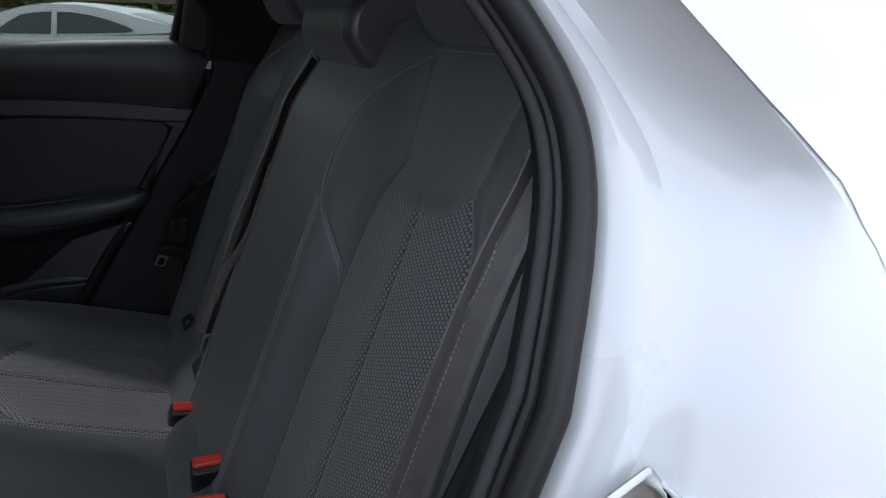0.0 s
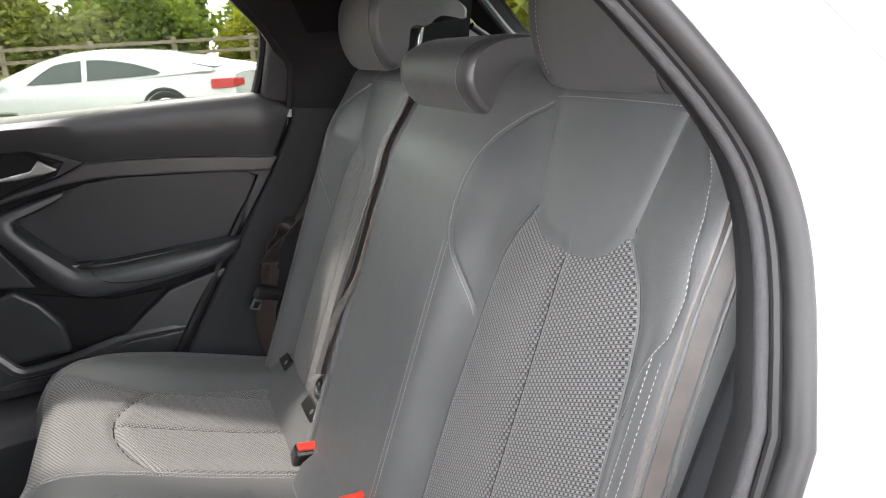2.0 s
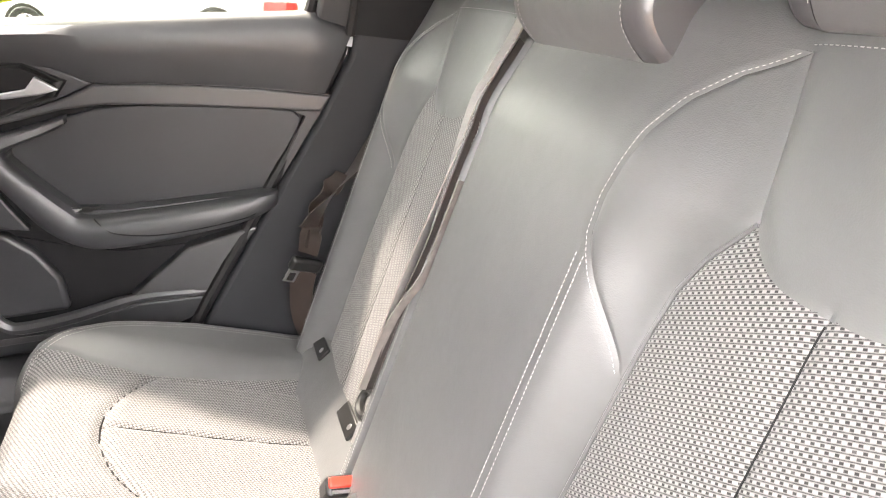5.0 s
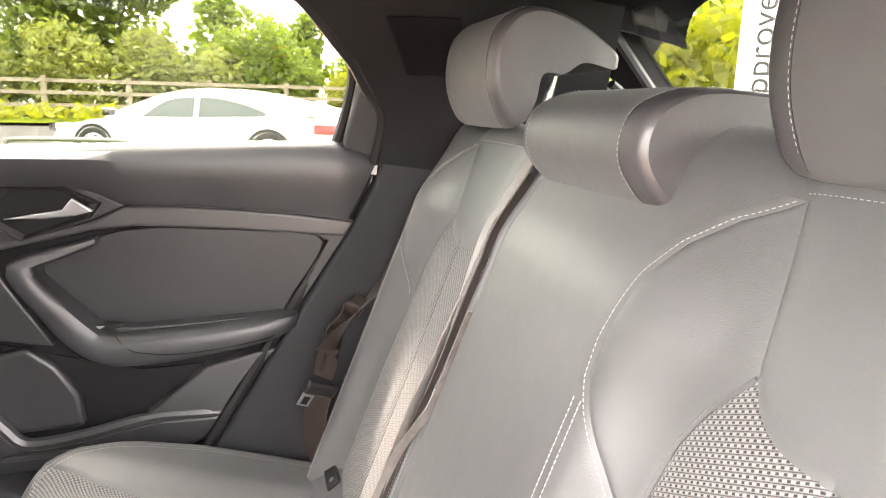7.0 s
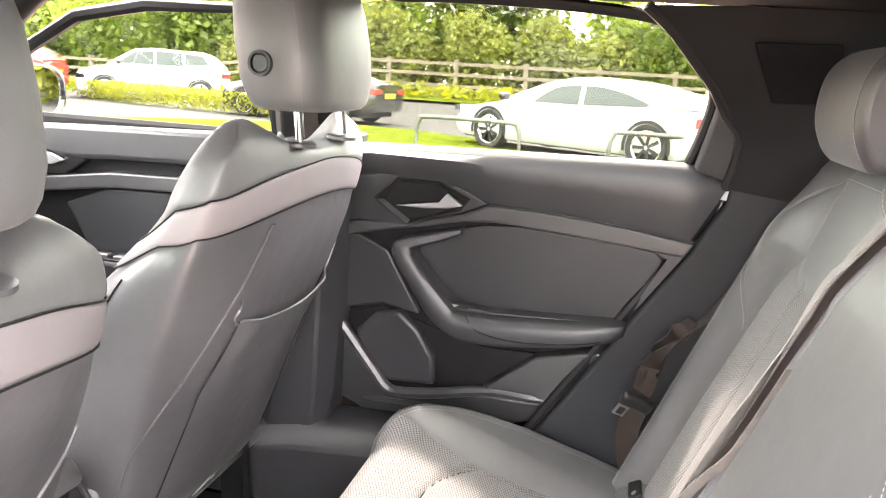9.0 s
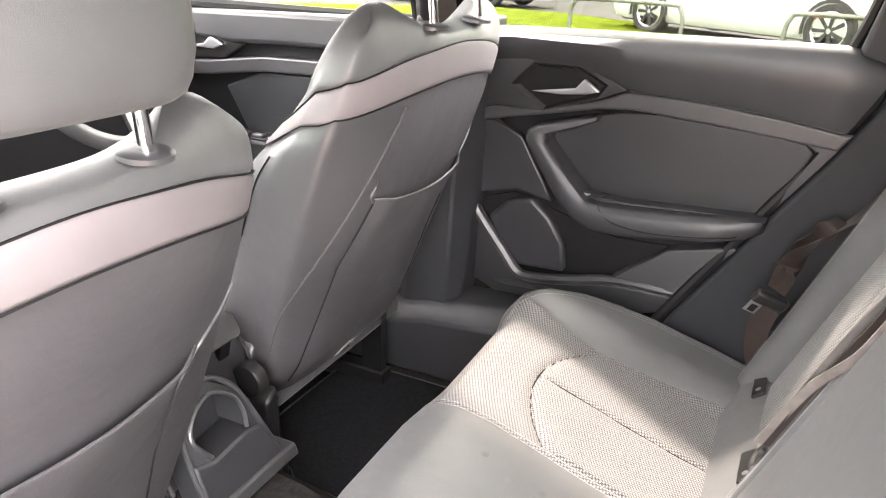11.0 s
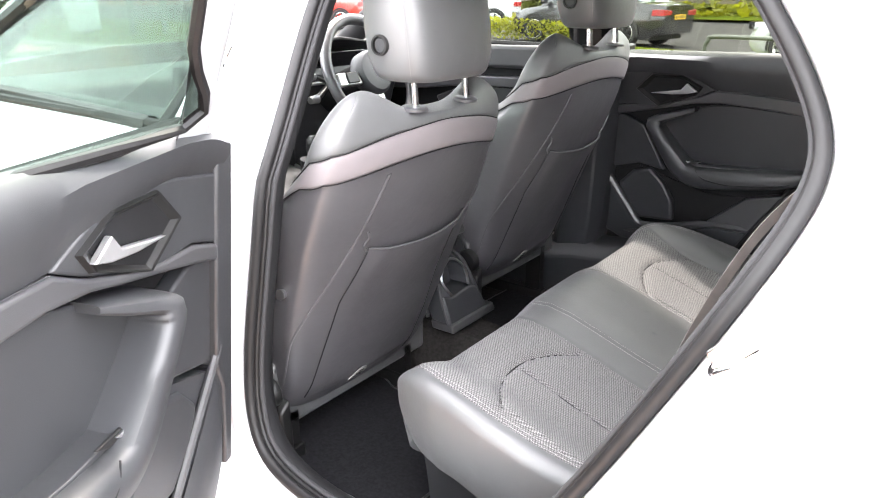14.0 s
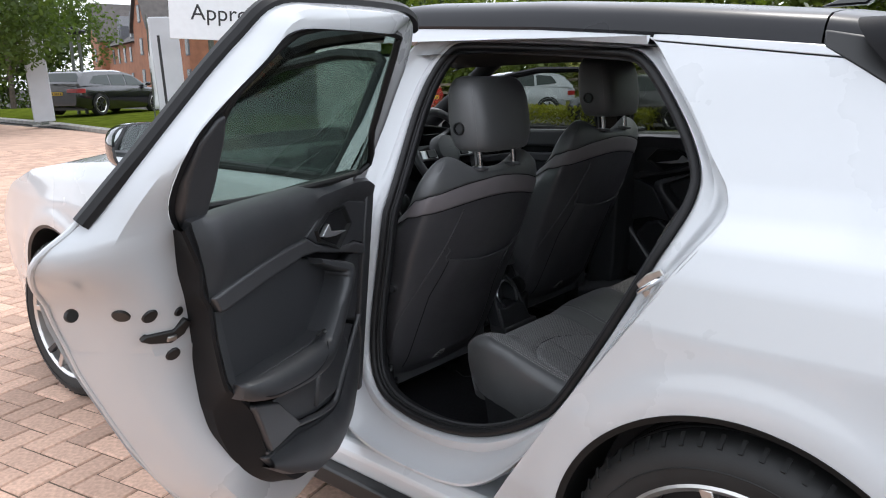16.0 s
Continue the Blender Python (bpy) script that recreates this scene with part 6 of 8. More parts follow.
# ---- wheels ----
def road_wheel(at, sg, label):
    x, y, z = at
    ob = thing("road_wheel", label, "car wheel", (x, y, 0), group="car wheels")
    ring = lambda r, d: [Vector((x + r * math.cos(a), y + sg * d, z + r * math.sin(a))) for a in np.linspace(0, 2 * math.pi, 72, endpoint=False)]
    part("tyre", loft([ring(r, d) + [] for r, d in ((.230, .080), (.238, .096), (.255, .102), (.280, .103), (.298, .096), (.311, .083), (.318, .070), (.318, -.070), (.311, -.084), (.285, -.098), (.23, -.09))], caps=False), TYRE, ob, "black low profile tyre")
    bm = bmesh.new()
    for k in range(56):
        a = 2 * math.pi * k / 56
        c, s = math.cos(a), math.sin(a)
        m = Matrix.Translation((x + .3125 * c, y + sg * .078, z + .3125 * s)) @ Matrix.Rotation(-a, 4, 'Y') @ Matrix.Rotation(radians(sg * 32), 4, 'Z')
        block(m, (.007, .030, .008), bm)
    tagged(part("tread", bm, TYRE, ob), kind="stuff")
    for d in (-.03, 0, .03):
        part("tread_groove", tube([Vector((x + .3185 * math.cos(a), y + d, z + .3185 * math.sin(a))) for a in np.linspace(0, 2 * math.pi, 49)], .003, 5), BLACK_PLASTIC, ob)
    part("sidewall_ring", tube([Vector((x + .270 * math.cos(a), y + sg * .1035, z + .270 * math.sin(a))) for a in np.linspace(0, 2 * math.pi, 60)], .0018, 5), TYRE, ob)
    part("rim", loft([ring(r, d) for r, d in ((.236, .088), (.239, .094), (.232, .098), (.222, .090), (.216, .05), (.21, -.08))], caps=False), ALLOY, ob, "machined alloy rim")
    part("barrel", loft([ring(.204, -.06), ring(.08, -.06)], caps=False), ALLOY_DARK, ob)
    part("brake_disc", disc(Matrix.Translation((x, y - sg * .02, z)) @ Matrix.Rotation(radians(-90 * sg), 4, 'X'), .13, .012, 40, inner=.05), STEEL, ob, "steel brake disc")
    for k in range(5):
        a = 2 * math.pi * k / 5 + .35
        rad = Vector((math.cos(a), 0, math.sin(a)))
        tan = Vector((-math.sin(a), 0, math.cos(a)))
        c = Vector((x, y, z))
        for s2 in (-1, 1):
            pts = [(.035, .010), (.12, .012 + .010), (.224, .058), (.224, .032), (.12, .002), (.035, -.002)]
            part("spoke", prism([(r, t * s2) for r, t in pts], lambda p, d: c + rad * p[0] + tan * p[1] + Vector((0, sg * (.070 + .020 * (p[0] / .2) ** 2 + d), 0)), -.022, 0), ALLOY if s2 > 0 else ALLOY_DARK, ob, bevel=.003)
    part("hub_cap", disc(Matrix.Translation((x, y + sg * .068, z)) @ Matrix.Rotation(radians(-90 * sg), 4, 'X'), .036, .012, 24), ALLOY_DARK, ob, "dark hub cap")
    return ob


road_wheel((ARCH_R[0], -.752, .318), -1, "alloy wheel with a low profile tyre in the rear arch")
steered = road_wheel((ARCH_F[0], -.785, .318), -1, "five spoke alloy wheel turned out of the front wheel arch")
steered.matrix_world = steered.matrix_world @ pose(0, 0, 0, 0, 0, 5)
road_wheel((ARCH_R[0], .752, .318), 1, "alloy wheel with a low profile tyre on the paving")
road_wheel((ARCH_F[0], .755, .318), 1, "alloy wheel with a low profile tyre on the paving")

# ---- left front door, closed ----
nfd = thing("front_door", "closed white front door with dark window glass", "car door", (-1.5, -.78, .3), group="front doors")
part("outer_skin", body_side(-1.985, -1.0, .30, .985, None, 40, 40), WHITE_PAINT, nfd, "white door skin")
NW = [(-1.015, .985), (-1.0, 1.30), (-1.20, 1.315), (-1.45, 1.28), (-1.66, 1.17), (-1.93, 1.0)]
part("glass", prism(NW, lambda p, d: Vector((p[0], -y_out(p[1]) + .012 + d, p[1])), 0, .004), GLASS_TINT, nfd, "tinted window glass", smooth=False).visible_shadow = False
part("window_frame", tube([Vector((p.x, -y_out(p.z) + .006, p.z)) for p in resample([(x, 0, z) for x, z in NW + NW[:1]], .05)], .016, 8), BLACK_PLASTIC, nfd, "black window frame")
part("waist_seal", tube([Vector((x, -y_out(.99) - .004, .985 + .012 * (x + 1.9) * .5)) for x in np.linspace(-1.93, -1.0, 10)], .009, 8), RUBBER, nfd)
part("inner_trim", bar((-1.97, -.72, .42), (-1.02, -.66, 1.0)), TRIM, nfd, "black inner trim", bevel=.02)
part("door_handle", block(pose(-1.15, -.858, .865), (.19, .03, .026)), WHITE_PAINT, nfd, "white outer handle", bevel=.010, segments=3)

# ---- left rear door, open ----
ndoor = thing("rear_door", "white rear door standing wide open with black inner trim", "car door", (-.75, -1.2, .3), group="rear doors")
door_trim(ndoor, near_map, NEAR_EDGE)


def swung(x, y, z):
    return SWING @ Vector((x, y, z))


DOOR_OUT = [(-.945, 1.0), (-.910, 1.11), (-.862, 1.23), (-.828, 1.315), (-.79, 1.347), (-.73, 1.357), (-.60, 1.361), (-.36, 1.350), (-.258, 1.336), (-.215, 1.290), (-.136, 1.178), (-.100, 1.126), (-.062, 1.066), (-.020, 1.010), (-.106, .912), (-.180, .765), (-.250, .632), (-.345, .478), (-.475, .352), (-.60, .312), (-.88, .305), (-.955, .36), (-.965, .62), (-.962, .85)]
DOOR_WIN = [(-.768, 1.046), (-.724, 1.14), (-.684, 1.24), (-.650, 1.300), (-.62, 1.317), (-.42, 1.318), (-.345, 1.310), (-.304, 1.298), (-.264, 1.264), (-.222, 1.208), (-.222, 1.15), (-.240, 1.10), (-.252, 1.052)]
DO = ring3(DOOR_OUT, 4)
skin_y = lambda z, x=0: -y_out(z, x)


def press_y(z, x, k):
    """Depth under a pressed panel, which follows the skin at its edge and spans its crease further in."""
    spans = [skin_y(z + e, x) for e in (-.15, -.10, -.05, 0, .05, .10, .15)]
    return skin_y(z, x) * (1 - k) + sum(spans) / 7 * k


# outer skin below the waist
bm = bmesh.new()
low = [(x, z) for x, z in DO if z <= 1.02]
rows = []
for z in np.linspace(.31, 1.012, 30):
    xa = float(np.interp(z, (.305, .36, .62, .85, 1.0), (-.88, -.955, -.965, -.962, -.958)))
    xb = float(np.interp(z, (.305, .34, .445, .605, .765, .935, 1.014), (-.60, -.478, -.362, -.260, -.176, -.090, -.020)))
    rows.append([swung(xa + (xb - xa) * u, skin_y(z), z) for u in np.linspace(0, 1, 24)])
part("outer_skin", loft(rows, bm, caps=False, closed=False), WHITE_PAINT, ndoor, "white outer door skin")
# shut face: from the outer skin edge to the trim carrier
LOW = [(x, z) for x, z in DO if z <= .862 or x < -.8]
LOW = [(x, z) for x, z in LOW if z <= 1.012]
cut = max(range(len(LOW)), key=lambda k: math.hypot(LOW[k][0] - LOW[k - 1][0], LOW[k][1] - LOW[k - 1][1]))
LOW = LOW[cut:] + LOW[:cut]


def low_ring(k, dy):
    """Shut face below the waist: the outline drawn k of the way inwards and dy towards the cabin."""
    out = []
    for x, z in LOW:
        xx, zz = x + (-.56 - x) * k, z + (.80 - z) * k * .62
        y = min(press_y(z, x, min(1, k * 12)) + dy, -far_map((xx, zz), -.035).y)
        out.append(swung(xx, max(y, skin_y(z, x)), zz))
    return out


white_ring = [low_ring(0, 0), low_ring(.0, .012), low_ring(.020, .037), low_ring(.05, .080), low_ring(.10, .113), low_ring(.20, .130), low_ring(.34, .137), low_ring(.5, .10)]
shut_face = part("shut_face", loft(white_ring, caps=False, closed=False), WHITE_PAINT, ndoor, "white pressed shut face")
# window frame of the door: outer edge, inner edge, glass edge, from the rear waist over the top to the hinge side
UP_OUT = [(-.146, .838), (-.096, .930), (-.020, 1.010), (-.062, 1.066), (-.100, 1.126), (-.136, 1.178), (-.180, 1.243), (-.215, 1.292), (-.258, 1.336), (-.36, 1.350), (-.60, 1.361), (-.70, 1.352), (-.742, 1.335), (-.772, 1.295), (-.806, 1.21), (-.860, 1.10), (-.925, 1.0)]
UP_IN = [(-.30, .815), (-.235, .93), (-.195, 1.005), (-.141, 1.066), (-.121, 1.115), (-.123, 1.165), (-.151, 1.210), (-.198, 1.263), (-.240, 1.300), (-.36, 1.307), (-.54, 1.312), (-.62, 1.322), (-.652, 1.312), (-.688, 1.265), (-.716, 1.20), (-.764, 1.10), (-.806, 1.0)]
UP_DY = [.138, .126, .104, .09, .09, .09, .09, .09, .088, .086, .076, .050, .042, .040, .040, .040, .040]
UP_WIN = [(-.30, .86), (-.27, .96), (-.262, 1.02), (-.252, 1.06), (-.240, 1.10), (-.224, 1.16), (-.222, 1.208), (-.264, 1.264), (-.304, 1.298), (-.42, 1.318), (-.60, 1.318), (-.625, 1.313), (-.645, 1.300), (-.676, 1.250), (-.699, 1.185), (-.740, 1.10), (-.776, 1.03)]


def up_line(pts, dys, k=1.0):
    path = smooth_path([(x, dy, z) for (x, z), dy in zip(pts, dys)], 5)
    return [swung(p.x, press_y(p.z, p.x, k) + p.y, p.z) for p in path]


part_way = lambda k: [(a + (c - a) * k, b + (d - b) * k) for (a, b), (c, d) in zip(UP_OUT, UP_IN)]
upper_frame = part("upper_frame", loft([up_line(UP_OUT, [.0] * 17, 0), up_line(UP_OUT, [.010] * 17, 0), up_line(part_way(.14), [.58 * d for d in UP_DY], .7), up_line(part_way(.30), [.85 * d for d in UP_DY]), up_line(part_way(.6), [.96 * d for d in UP_DY]), up_line(UP_IN, UP_DY)], caps=False, closed=False), WHITE_PAINT, ndoor, "white pressed window frame")
part("window_reveal", loft([up_line(UP_IN, [d + .0008 for d in UP_DY]), up_line([(a * .93 + c * .07, b * .93 + d * .07) for (a, b), (c, d) in zip(UP_IN, UP_WIN)], [d + .002 for d in UP_DY]), up_line(UP_WIN, [.045] * 17, 0)], caps=False, closed=False), TRIM_DARK, ndoor, "black window reveal")
part("hem_flange", tube(up_line(UP_OUT[:5], [.008] * 5, 0), .0042, 8), WHITE_PAINT, ndoor, "thin folded edge of the door")
HEM = resample([(x, 0, z) for x, z in [(-.146, .838), (-.180, .765), (-.250, .632), (-.345, .478), (-.475, .352)]], .02)
part("hem_flange", tube([swung(p.x, skin_y(p.z, p.x) + .008, p.z) for p in HEM], .0042, 8), WHITE_PAINT, ndoor)
part("edge_seal", tube(up_line([(-.058, 1.062)] + UP_OUT[4:13], [.016] * 10, 0), .012, 8), RUBBER, ndoor, "black rubber frame seal")
WO = ring3(DOOR_WIN, 4)
gl = lambda x, z, d: swung(x, skin_y(z, x) + .035 + d, z)
part("window_rubber", tube([gl(x, z, .010) for x, z in WO], .007, 8, closed=True), RUBBER, ndoor, "black window rubber")
part("glass", prism([(-.55 + (x + .55) * 1.03, 1.17 + (z - 1.17) * 1.05) for x, z in WO], lambda p, d: gl(p[0], p[1], d), 0, .004), GLASS_TINT, ndoor, "tinted door glass", smooth=False).visible_shadow = False
part("quarter_cap", prism([(-.222, 1.030), (-.198, 1.10), (-.176, 1.165), (-.160, 1.196), (-.146, 1.188), (-.132, 1.160), (-.134, 1.110), (-.154, 1.064), (-.178, 1.036)], lambda p, d: gl(p[0], p[1], .056 + d), -.02, .004), TRIM, ndoor, "black triangular window cap", bevel=.005, segments=3)
# latch and plugs on the shut face
bpy.context.view_layer.update()


def on_shut(x, z):
    """Pose on the shut face, its z axis along the face's normal."""
    axis = SWING.to_3x3() @ Vector((-.25, -1, 0)).normalized()
    start = swung(x, skin_y(z, x) + .08, z) - axis * .20
    best = None
    for face in (shut_face, upper_frame):
        inv = face.matrix_world.inverted()
        hit, place, normal, _ = face.ray_cast(inv @ start, inv.to_3x3() @ axis)
        if hit:
            place = face.matrix_world @ place
            if best is None or (place - start).length < best[0]:
                best = ((place - start).length, place, normal)
    _, place, normal = best or (0, swung(x, skin_y(z, x) + .08, z), -axis)
    if normal.dot(axis) > 0:
        normal = -normal
    zc = normal.normalized()
    xc = Vector((0, 0, 1)).cross(zc).normalized()
    m = Matrix((xc, zc.cross(xc), zc)).transposed().to_4x4()
    m.translation = place
    return m


for x, z, r in ((-.073, .930, .0095), (-.143, .914, .013), (-.177, .908, .012), (-.228, .902, .008), (-.236, .826, .012)):
    part("plug", disc(on_shut(x, z) @ pose(0, 0, -.003), r, .006, 20), BLACK_PLASTIC, ndoor, "dark rubber plug")
LM = on_shut(-.219, .865)
part("latch_mouth", prism([(-.046, .004), (-.038, .012), (.006, .008), (.022, .026), (.034, .018), (.026, -.004), (.006, -.016), (-.030, -.006)], lambda p, d: LM @ Vector((p[0], p[1], d)), -.004, .005), BLACK_PLASTIC, ndoor, "black latch opening", bevel=.002)
part("latch_claw", block(LM @ pose(.004, -.004, .005), (.016, .010, .006)), STEEL, ndoor, "steel latch claw", bevel=.002)
part("check_strap", bar((-.94, -.80, .66), (-.885, -.785, .69)), BLACK_PLASTIC, ndoor, "door check strap")
for z in (.52, .80):
    part("hinge", bar((-.955, -.835, z), (-.90, -.775, z + .06)), WHITE_PAINT, ndoor, "white hinge", bevel=.006)

# ---- outdoor materials ----
def leaf_material(name, rgb, vary=.35):
    m = material(name, rgb, 0.6, vary=.25, vary_scale=.8, random_tint=vary)
    m.node_tree.nodes["Principled BSDF"].inputs["Subsurface Weight"].default_value = 0.0
    nt = m.node_tree
    b = nt.nodes["Principled BSDF"]
    tl = nt.nodes.new("ShaderNodeBsdfTranslucent")
    tl.inputs[0].default_value = (rgb[0] * 1.5, rgb[1] * 1.5, rgb[2] * .7, 1)
    mx = nt.nodes.new("ShaderNodeMixShader")
    mx.inputs[0].default_value = 0.5
    nt.links.new(b.outputs[0], mx.inputs[1])
    nt.links.new(tl.outputs[0], mx.inputs[2])
    nt.links.new(mx.outputs[0], nt.nodes["Material Output"].inputs[0])
    return m


LEAF_DARK = leaf_material("leaf_dark_green", (0.045, 0.075, 0.015))
LEAF_TREE = leaf_material("leaf_deep_green", (0.060, 0.095, 0.018))
LEAF_MID = leaf_material("leaf_green", (0.115, 0.155, 0.025))
LEAF_LIGHT = leaf_material("leaf_yellow_green", (0.195, 0.20, 0.016))
LEAF_GREY = leaf_material("leaf_grey_green", (0.185, 0.20, 0.060))
BLOSSOM = material("white_blossom", (0.6, 0.6, 0.5), 0.7)
BARK = material("bark", (0.09, 0.07, 0.05), 0.9, bump=[("noise", 30, .6)], vary=.3, vary_scale=6)
GRASS = material("grass", (0.072, 0.092, 0.012), 0.95, spec=0.0, bump=[("noise", 90, .9), ("noise", 8, .4)], vary=.35, vary_scale=3)
PAVER = material("pink_block_paving", (0.50, 0.33, 0.245), 0.85, bump=[("noise", 220, .5)], vary=.22, vary_scale=60, random_tint=.22)
JOINT = material("paving_joint_sand", (0.12, 0.085, 0.06), 0.95, bump=[("noise", 200, .5)], vary=.3, vary_scale=30)
ASPHALT = material("asphalt", (0.062, 0.060, 0.057), 0.95, spec=0.08, bump=[("noise", 120, .5)], vary=.2, vary_scale=2)
CONCRETE = material("kerb_concrete", (0.30, 0.29, 0.27), 0.85, bump=[("noise", 80, .3)], vary=.2, vary_scale=5)
WOOD = material("weathered_fence_wood", (0.15, 0.125, 0.085), 0.85, bump=[("noise", 40, .4)], vary=.3, vary_scale=5)
BRICK = material("orange_brick", (0.33, 0.14, 0.075), 0.85, bump=[("noise", 60, .3)], vary=.18, vary_scale=1.5)
ROOF_TILE = material("grey_roof_tile", (0.085, 0.075, 0.07), 0.8, bump=[("noise", 12, .4)], vary=.25, vary_scale=2)
LEAD = material("dormer_lead", (0.12, 0.12, 0.13), 0.6, vary=.15)
WHITE_BOARD = material("white_sign_board", (0.72, 0.73, 0.75), 0.5, vary=.03)
GREY_TOTEM = material("pale_grey_totem", (0.50, 0.51, 0.54), 0.45, vary=.06, vary_scale=2)
LETTER = material("dark_lettering", (0.02, 0.02, 0.022), 0.6)
GALV = material("galvanised_tube", (0.13, 0.14, 0.12), 0.55, metal=.6, vary=.15, vary_scale=8)
RED_LENS = material("red_tail_lens", (0.34, 0.025, 0.025), 0.25, coat=.6)
YELLOW_PLATE = material("yellow_plate", (0.65, 0.42, 0.03), 0.5)
GREY_PAINT = material("dark_grey_car_paint", (0.022, 0.021, 0.022), 0.25, coat=1.0, vary=.1)
BLACK_CAR = material("black_car_paint", (0.008, 0.008, 0.010), 0.2, coat=1.0, vary=.1)
BLUE_WHITE = material("pearl_white_car_paint", (0.43, 0.44, 0.455), 0.25, coat=1.0, vary=.02)
DARK_PANE = material("dark_house_glass", (0.022, 0.024, 0.026), 0.25, spec=0.2)
CAR_GLASS = material("dark_car_glass", (0.030, 0.040, 0.036), 0.06, spec=0.4)
RED_PAINT = material("red_car_paint", (0.35, 0.03, 0.02), 0.25, coat=1.0, vary=.05)

# ---- ground ----
def land(x, y):
    """Height of the ground: level car park, a low bank behind it and raised grass to the front."""
    z = 0.55 * smoothstep((y - 17.5) / 5.0) * (1 - smoothstep((-x - 9) / 8)) if y > 17 else 0.0
    return z - .030


bm = sheet(lambda u, v: (lambda x, y: (Vector((x, y, land(x, y))), (x, y)))(-220 + 400 * u, -120 + 340 * v), 160, 136)
single("ground", bm, ASPHALT, "grey asphalt car park ground", kind="structure")
bm = sheet(lambda u, v: (lambda x, y: (Vector((x, y, land(x, y) + .035)), (x, y)))(-12 + 44 * u, 21.3 + 41 * v), 60, 50)
single("verge", bm, GRASS, "grass verge behind the fence", kind="structure")

# block paving: herringbone, the nearest blocks single
joint = bar((-40, -14, -.028), (8, 6.9, -.006))
single("paving_bed", joint, JOINT, "sand bed of the block paving", kind="structure")
paving = thing("pavement", "pink herringbone block paving under the car", "pavement", (-3, -1.5, -.006), kind="structure")
PX, PY = .2, .1


def block_mesh(lx, ly):
    bm = bmesh.new()
    g, c = .003, .005
    hx, hy = lx / 2 - g, ly / 2 - g
    lo = [bm.verts.new((sx * hx, sy * hy, -.02)) for sx, sy in ((-1, -1), (1, -1), (1, 1), (-1, 1))]
    mid = [bm.verts.new((sx * hx, sy * hy, -c)) for sx, sy in ((-1, -1), (1, -1), (1, 1), (-1, 1))]
    hi = [bm.verts.new((sx * (hx - c), sy * (hy - c), 0)) for sx, sy in ((-1, -1), (1, -1), (1, 1), (-1, 1))]
    for a, b in ((lo, mid), (mid, hi)):
        for i in range(4):
            bm.faces.new((a[i], a[(i + 1) % 4], b[(i + 1) % 4], b[i]))
    bm.faces.new(hi)
    return bm


turn = radians(12)
ct, st = math.cos(turn), math.sin(turn)
spots = []
for n in range(-110, 60):
    for m in range(-60, 90):
        ox, oy = n * .1 + m * .2, n * .1 - m * .2
        for cx, cy, a in ((ox + .1, oy + .05, 0), (ox + .05 + .0, oy + .2, 90)):
            X, Y = cx * ct - cy * st, cx * st + cy * ct
            if -15.0 < X < -.2 and -5.5 < Y < 6.7:
                spots.append((X, Y, a))
rng = random.Random(4)
me_a = bpy.data.meshes.new("paving_block")
bm = block_mesh(PX, PY)
bm.to_mesh(me_a)
bm.free()
me_a.materials.append(PAVER)
near_spots = [s for s in spots if -3.75 < s[0] < -.95 and -2.35 < s[1] < -.35][:300]
near_set = set(near_spots)
for X, Y, a in near_spots:
    ob = new("paving_block", me_a)
    ob.matrix_world = pose(X, Y, rng.uniform(-.0015, .0015), 0, 0, a + 12)
    ob.parent = paving
    ob.matrix_parent_inverse = paving.matrix_world.inverted()
verts, faces = [], []
base = block_mesh(PX, PY)
bv = [v.co.copy() for v in base.verts]
base.verts.index_update()
bf = [[v.index for v in f.verts] for f in base.faces]
base.free()
for s in spots:
    if s in near_set:
        continue
    M = pose(s[0], s[1], rng.uniform(-.0015, .0015), 0, 0, s[2] + 12)
    o = len(verts)
    verts += [tuple(M @ v) for v in bv]
    faces += [[i + o for i in f] for f in bf]
me = bpy.data.meshes.new("far_paving_blocks")
me.from_pydata(verts, [], faces)
me.materials.append(PAVER)
fb = new("far_paving_blocks", me)
fb.parent = paving
fb.matrix_parent_inverse = paving.matrix_world.inverted()
tagged(fb, kind="stuff")
single("far_paving", bar((-40, -14, -.020), (-15, 6.9, -.002)), material("far_block_paving", (0.48, 0.32, 0.24), .9, vary=.2, vary_scale=3, bump=[("noise", 10, .3)]), "pink block paving in the distance", kind="structure")

# raised grass bed with kerb towards the front
bed = [(-34, 7.4), (-28, 7.6), (-22.5, 7.35), (-17.3, 6.75), (-13.5, 7.2), (-12.5, 9.0), (-15, 12.5), (-24, 12.8), (-34, 12.6)]
bedp = [(p.x, p.y) for p in smooth_path([(x, y, 0) for x, y in bed], 4, closed=True)]
single("grass_bed", prism(bedp, lambda p, d: Vector((p[0], p[1], d + .10 * smoothstep((p[1] - 7.6) / 3))), -.05, .13), GRASS, "mown raised grass bed", kind="structure")
single("kerb", tube([Vector((x, y, .05)) for x, y in bedp], .095, 6, closed=True), CONCRETE, "concrete kerb round the grass bed", kind="structure")
strip = [(-13, 9.2), (-6.6, 14.8), (-4.8, 14.4), (.2, 11.5), (4.0, 10.2), (6, 7.8), (-9, 7.6)]
single("grass_strip", prism(strip, lambda p, d: Vector((p[0], p[1], d)), -.05, .06), GRASS, "grass strip beside the parking bays", kind="structure")


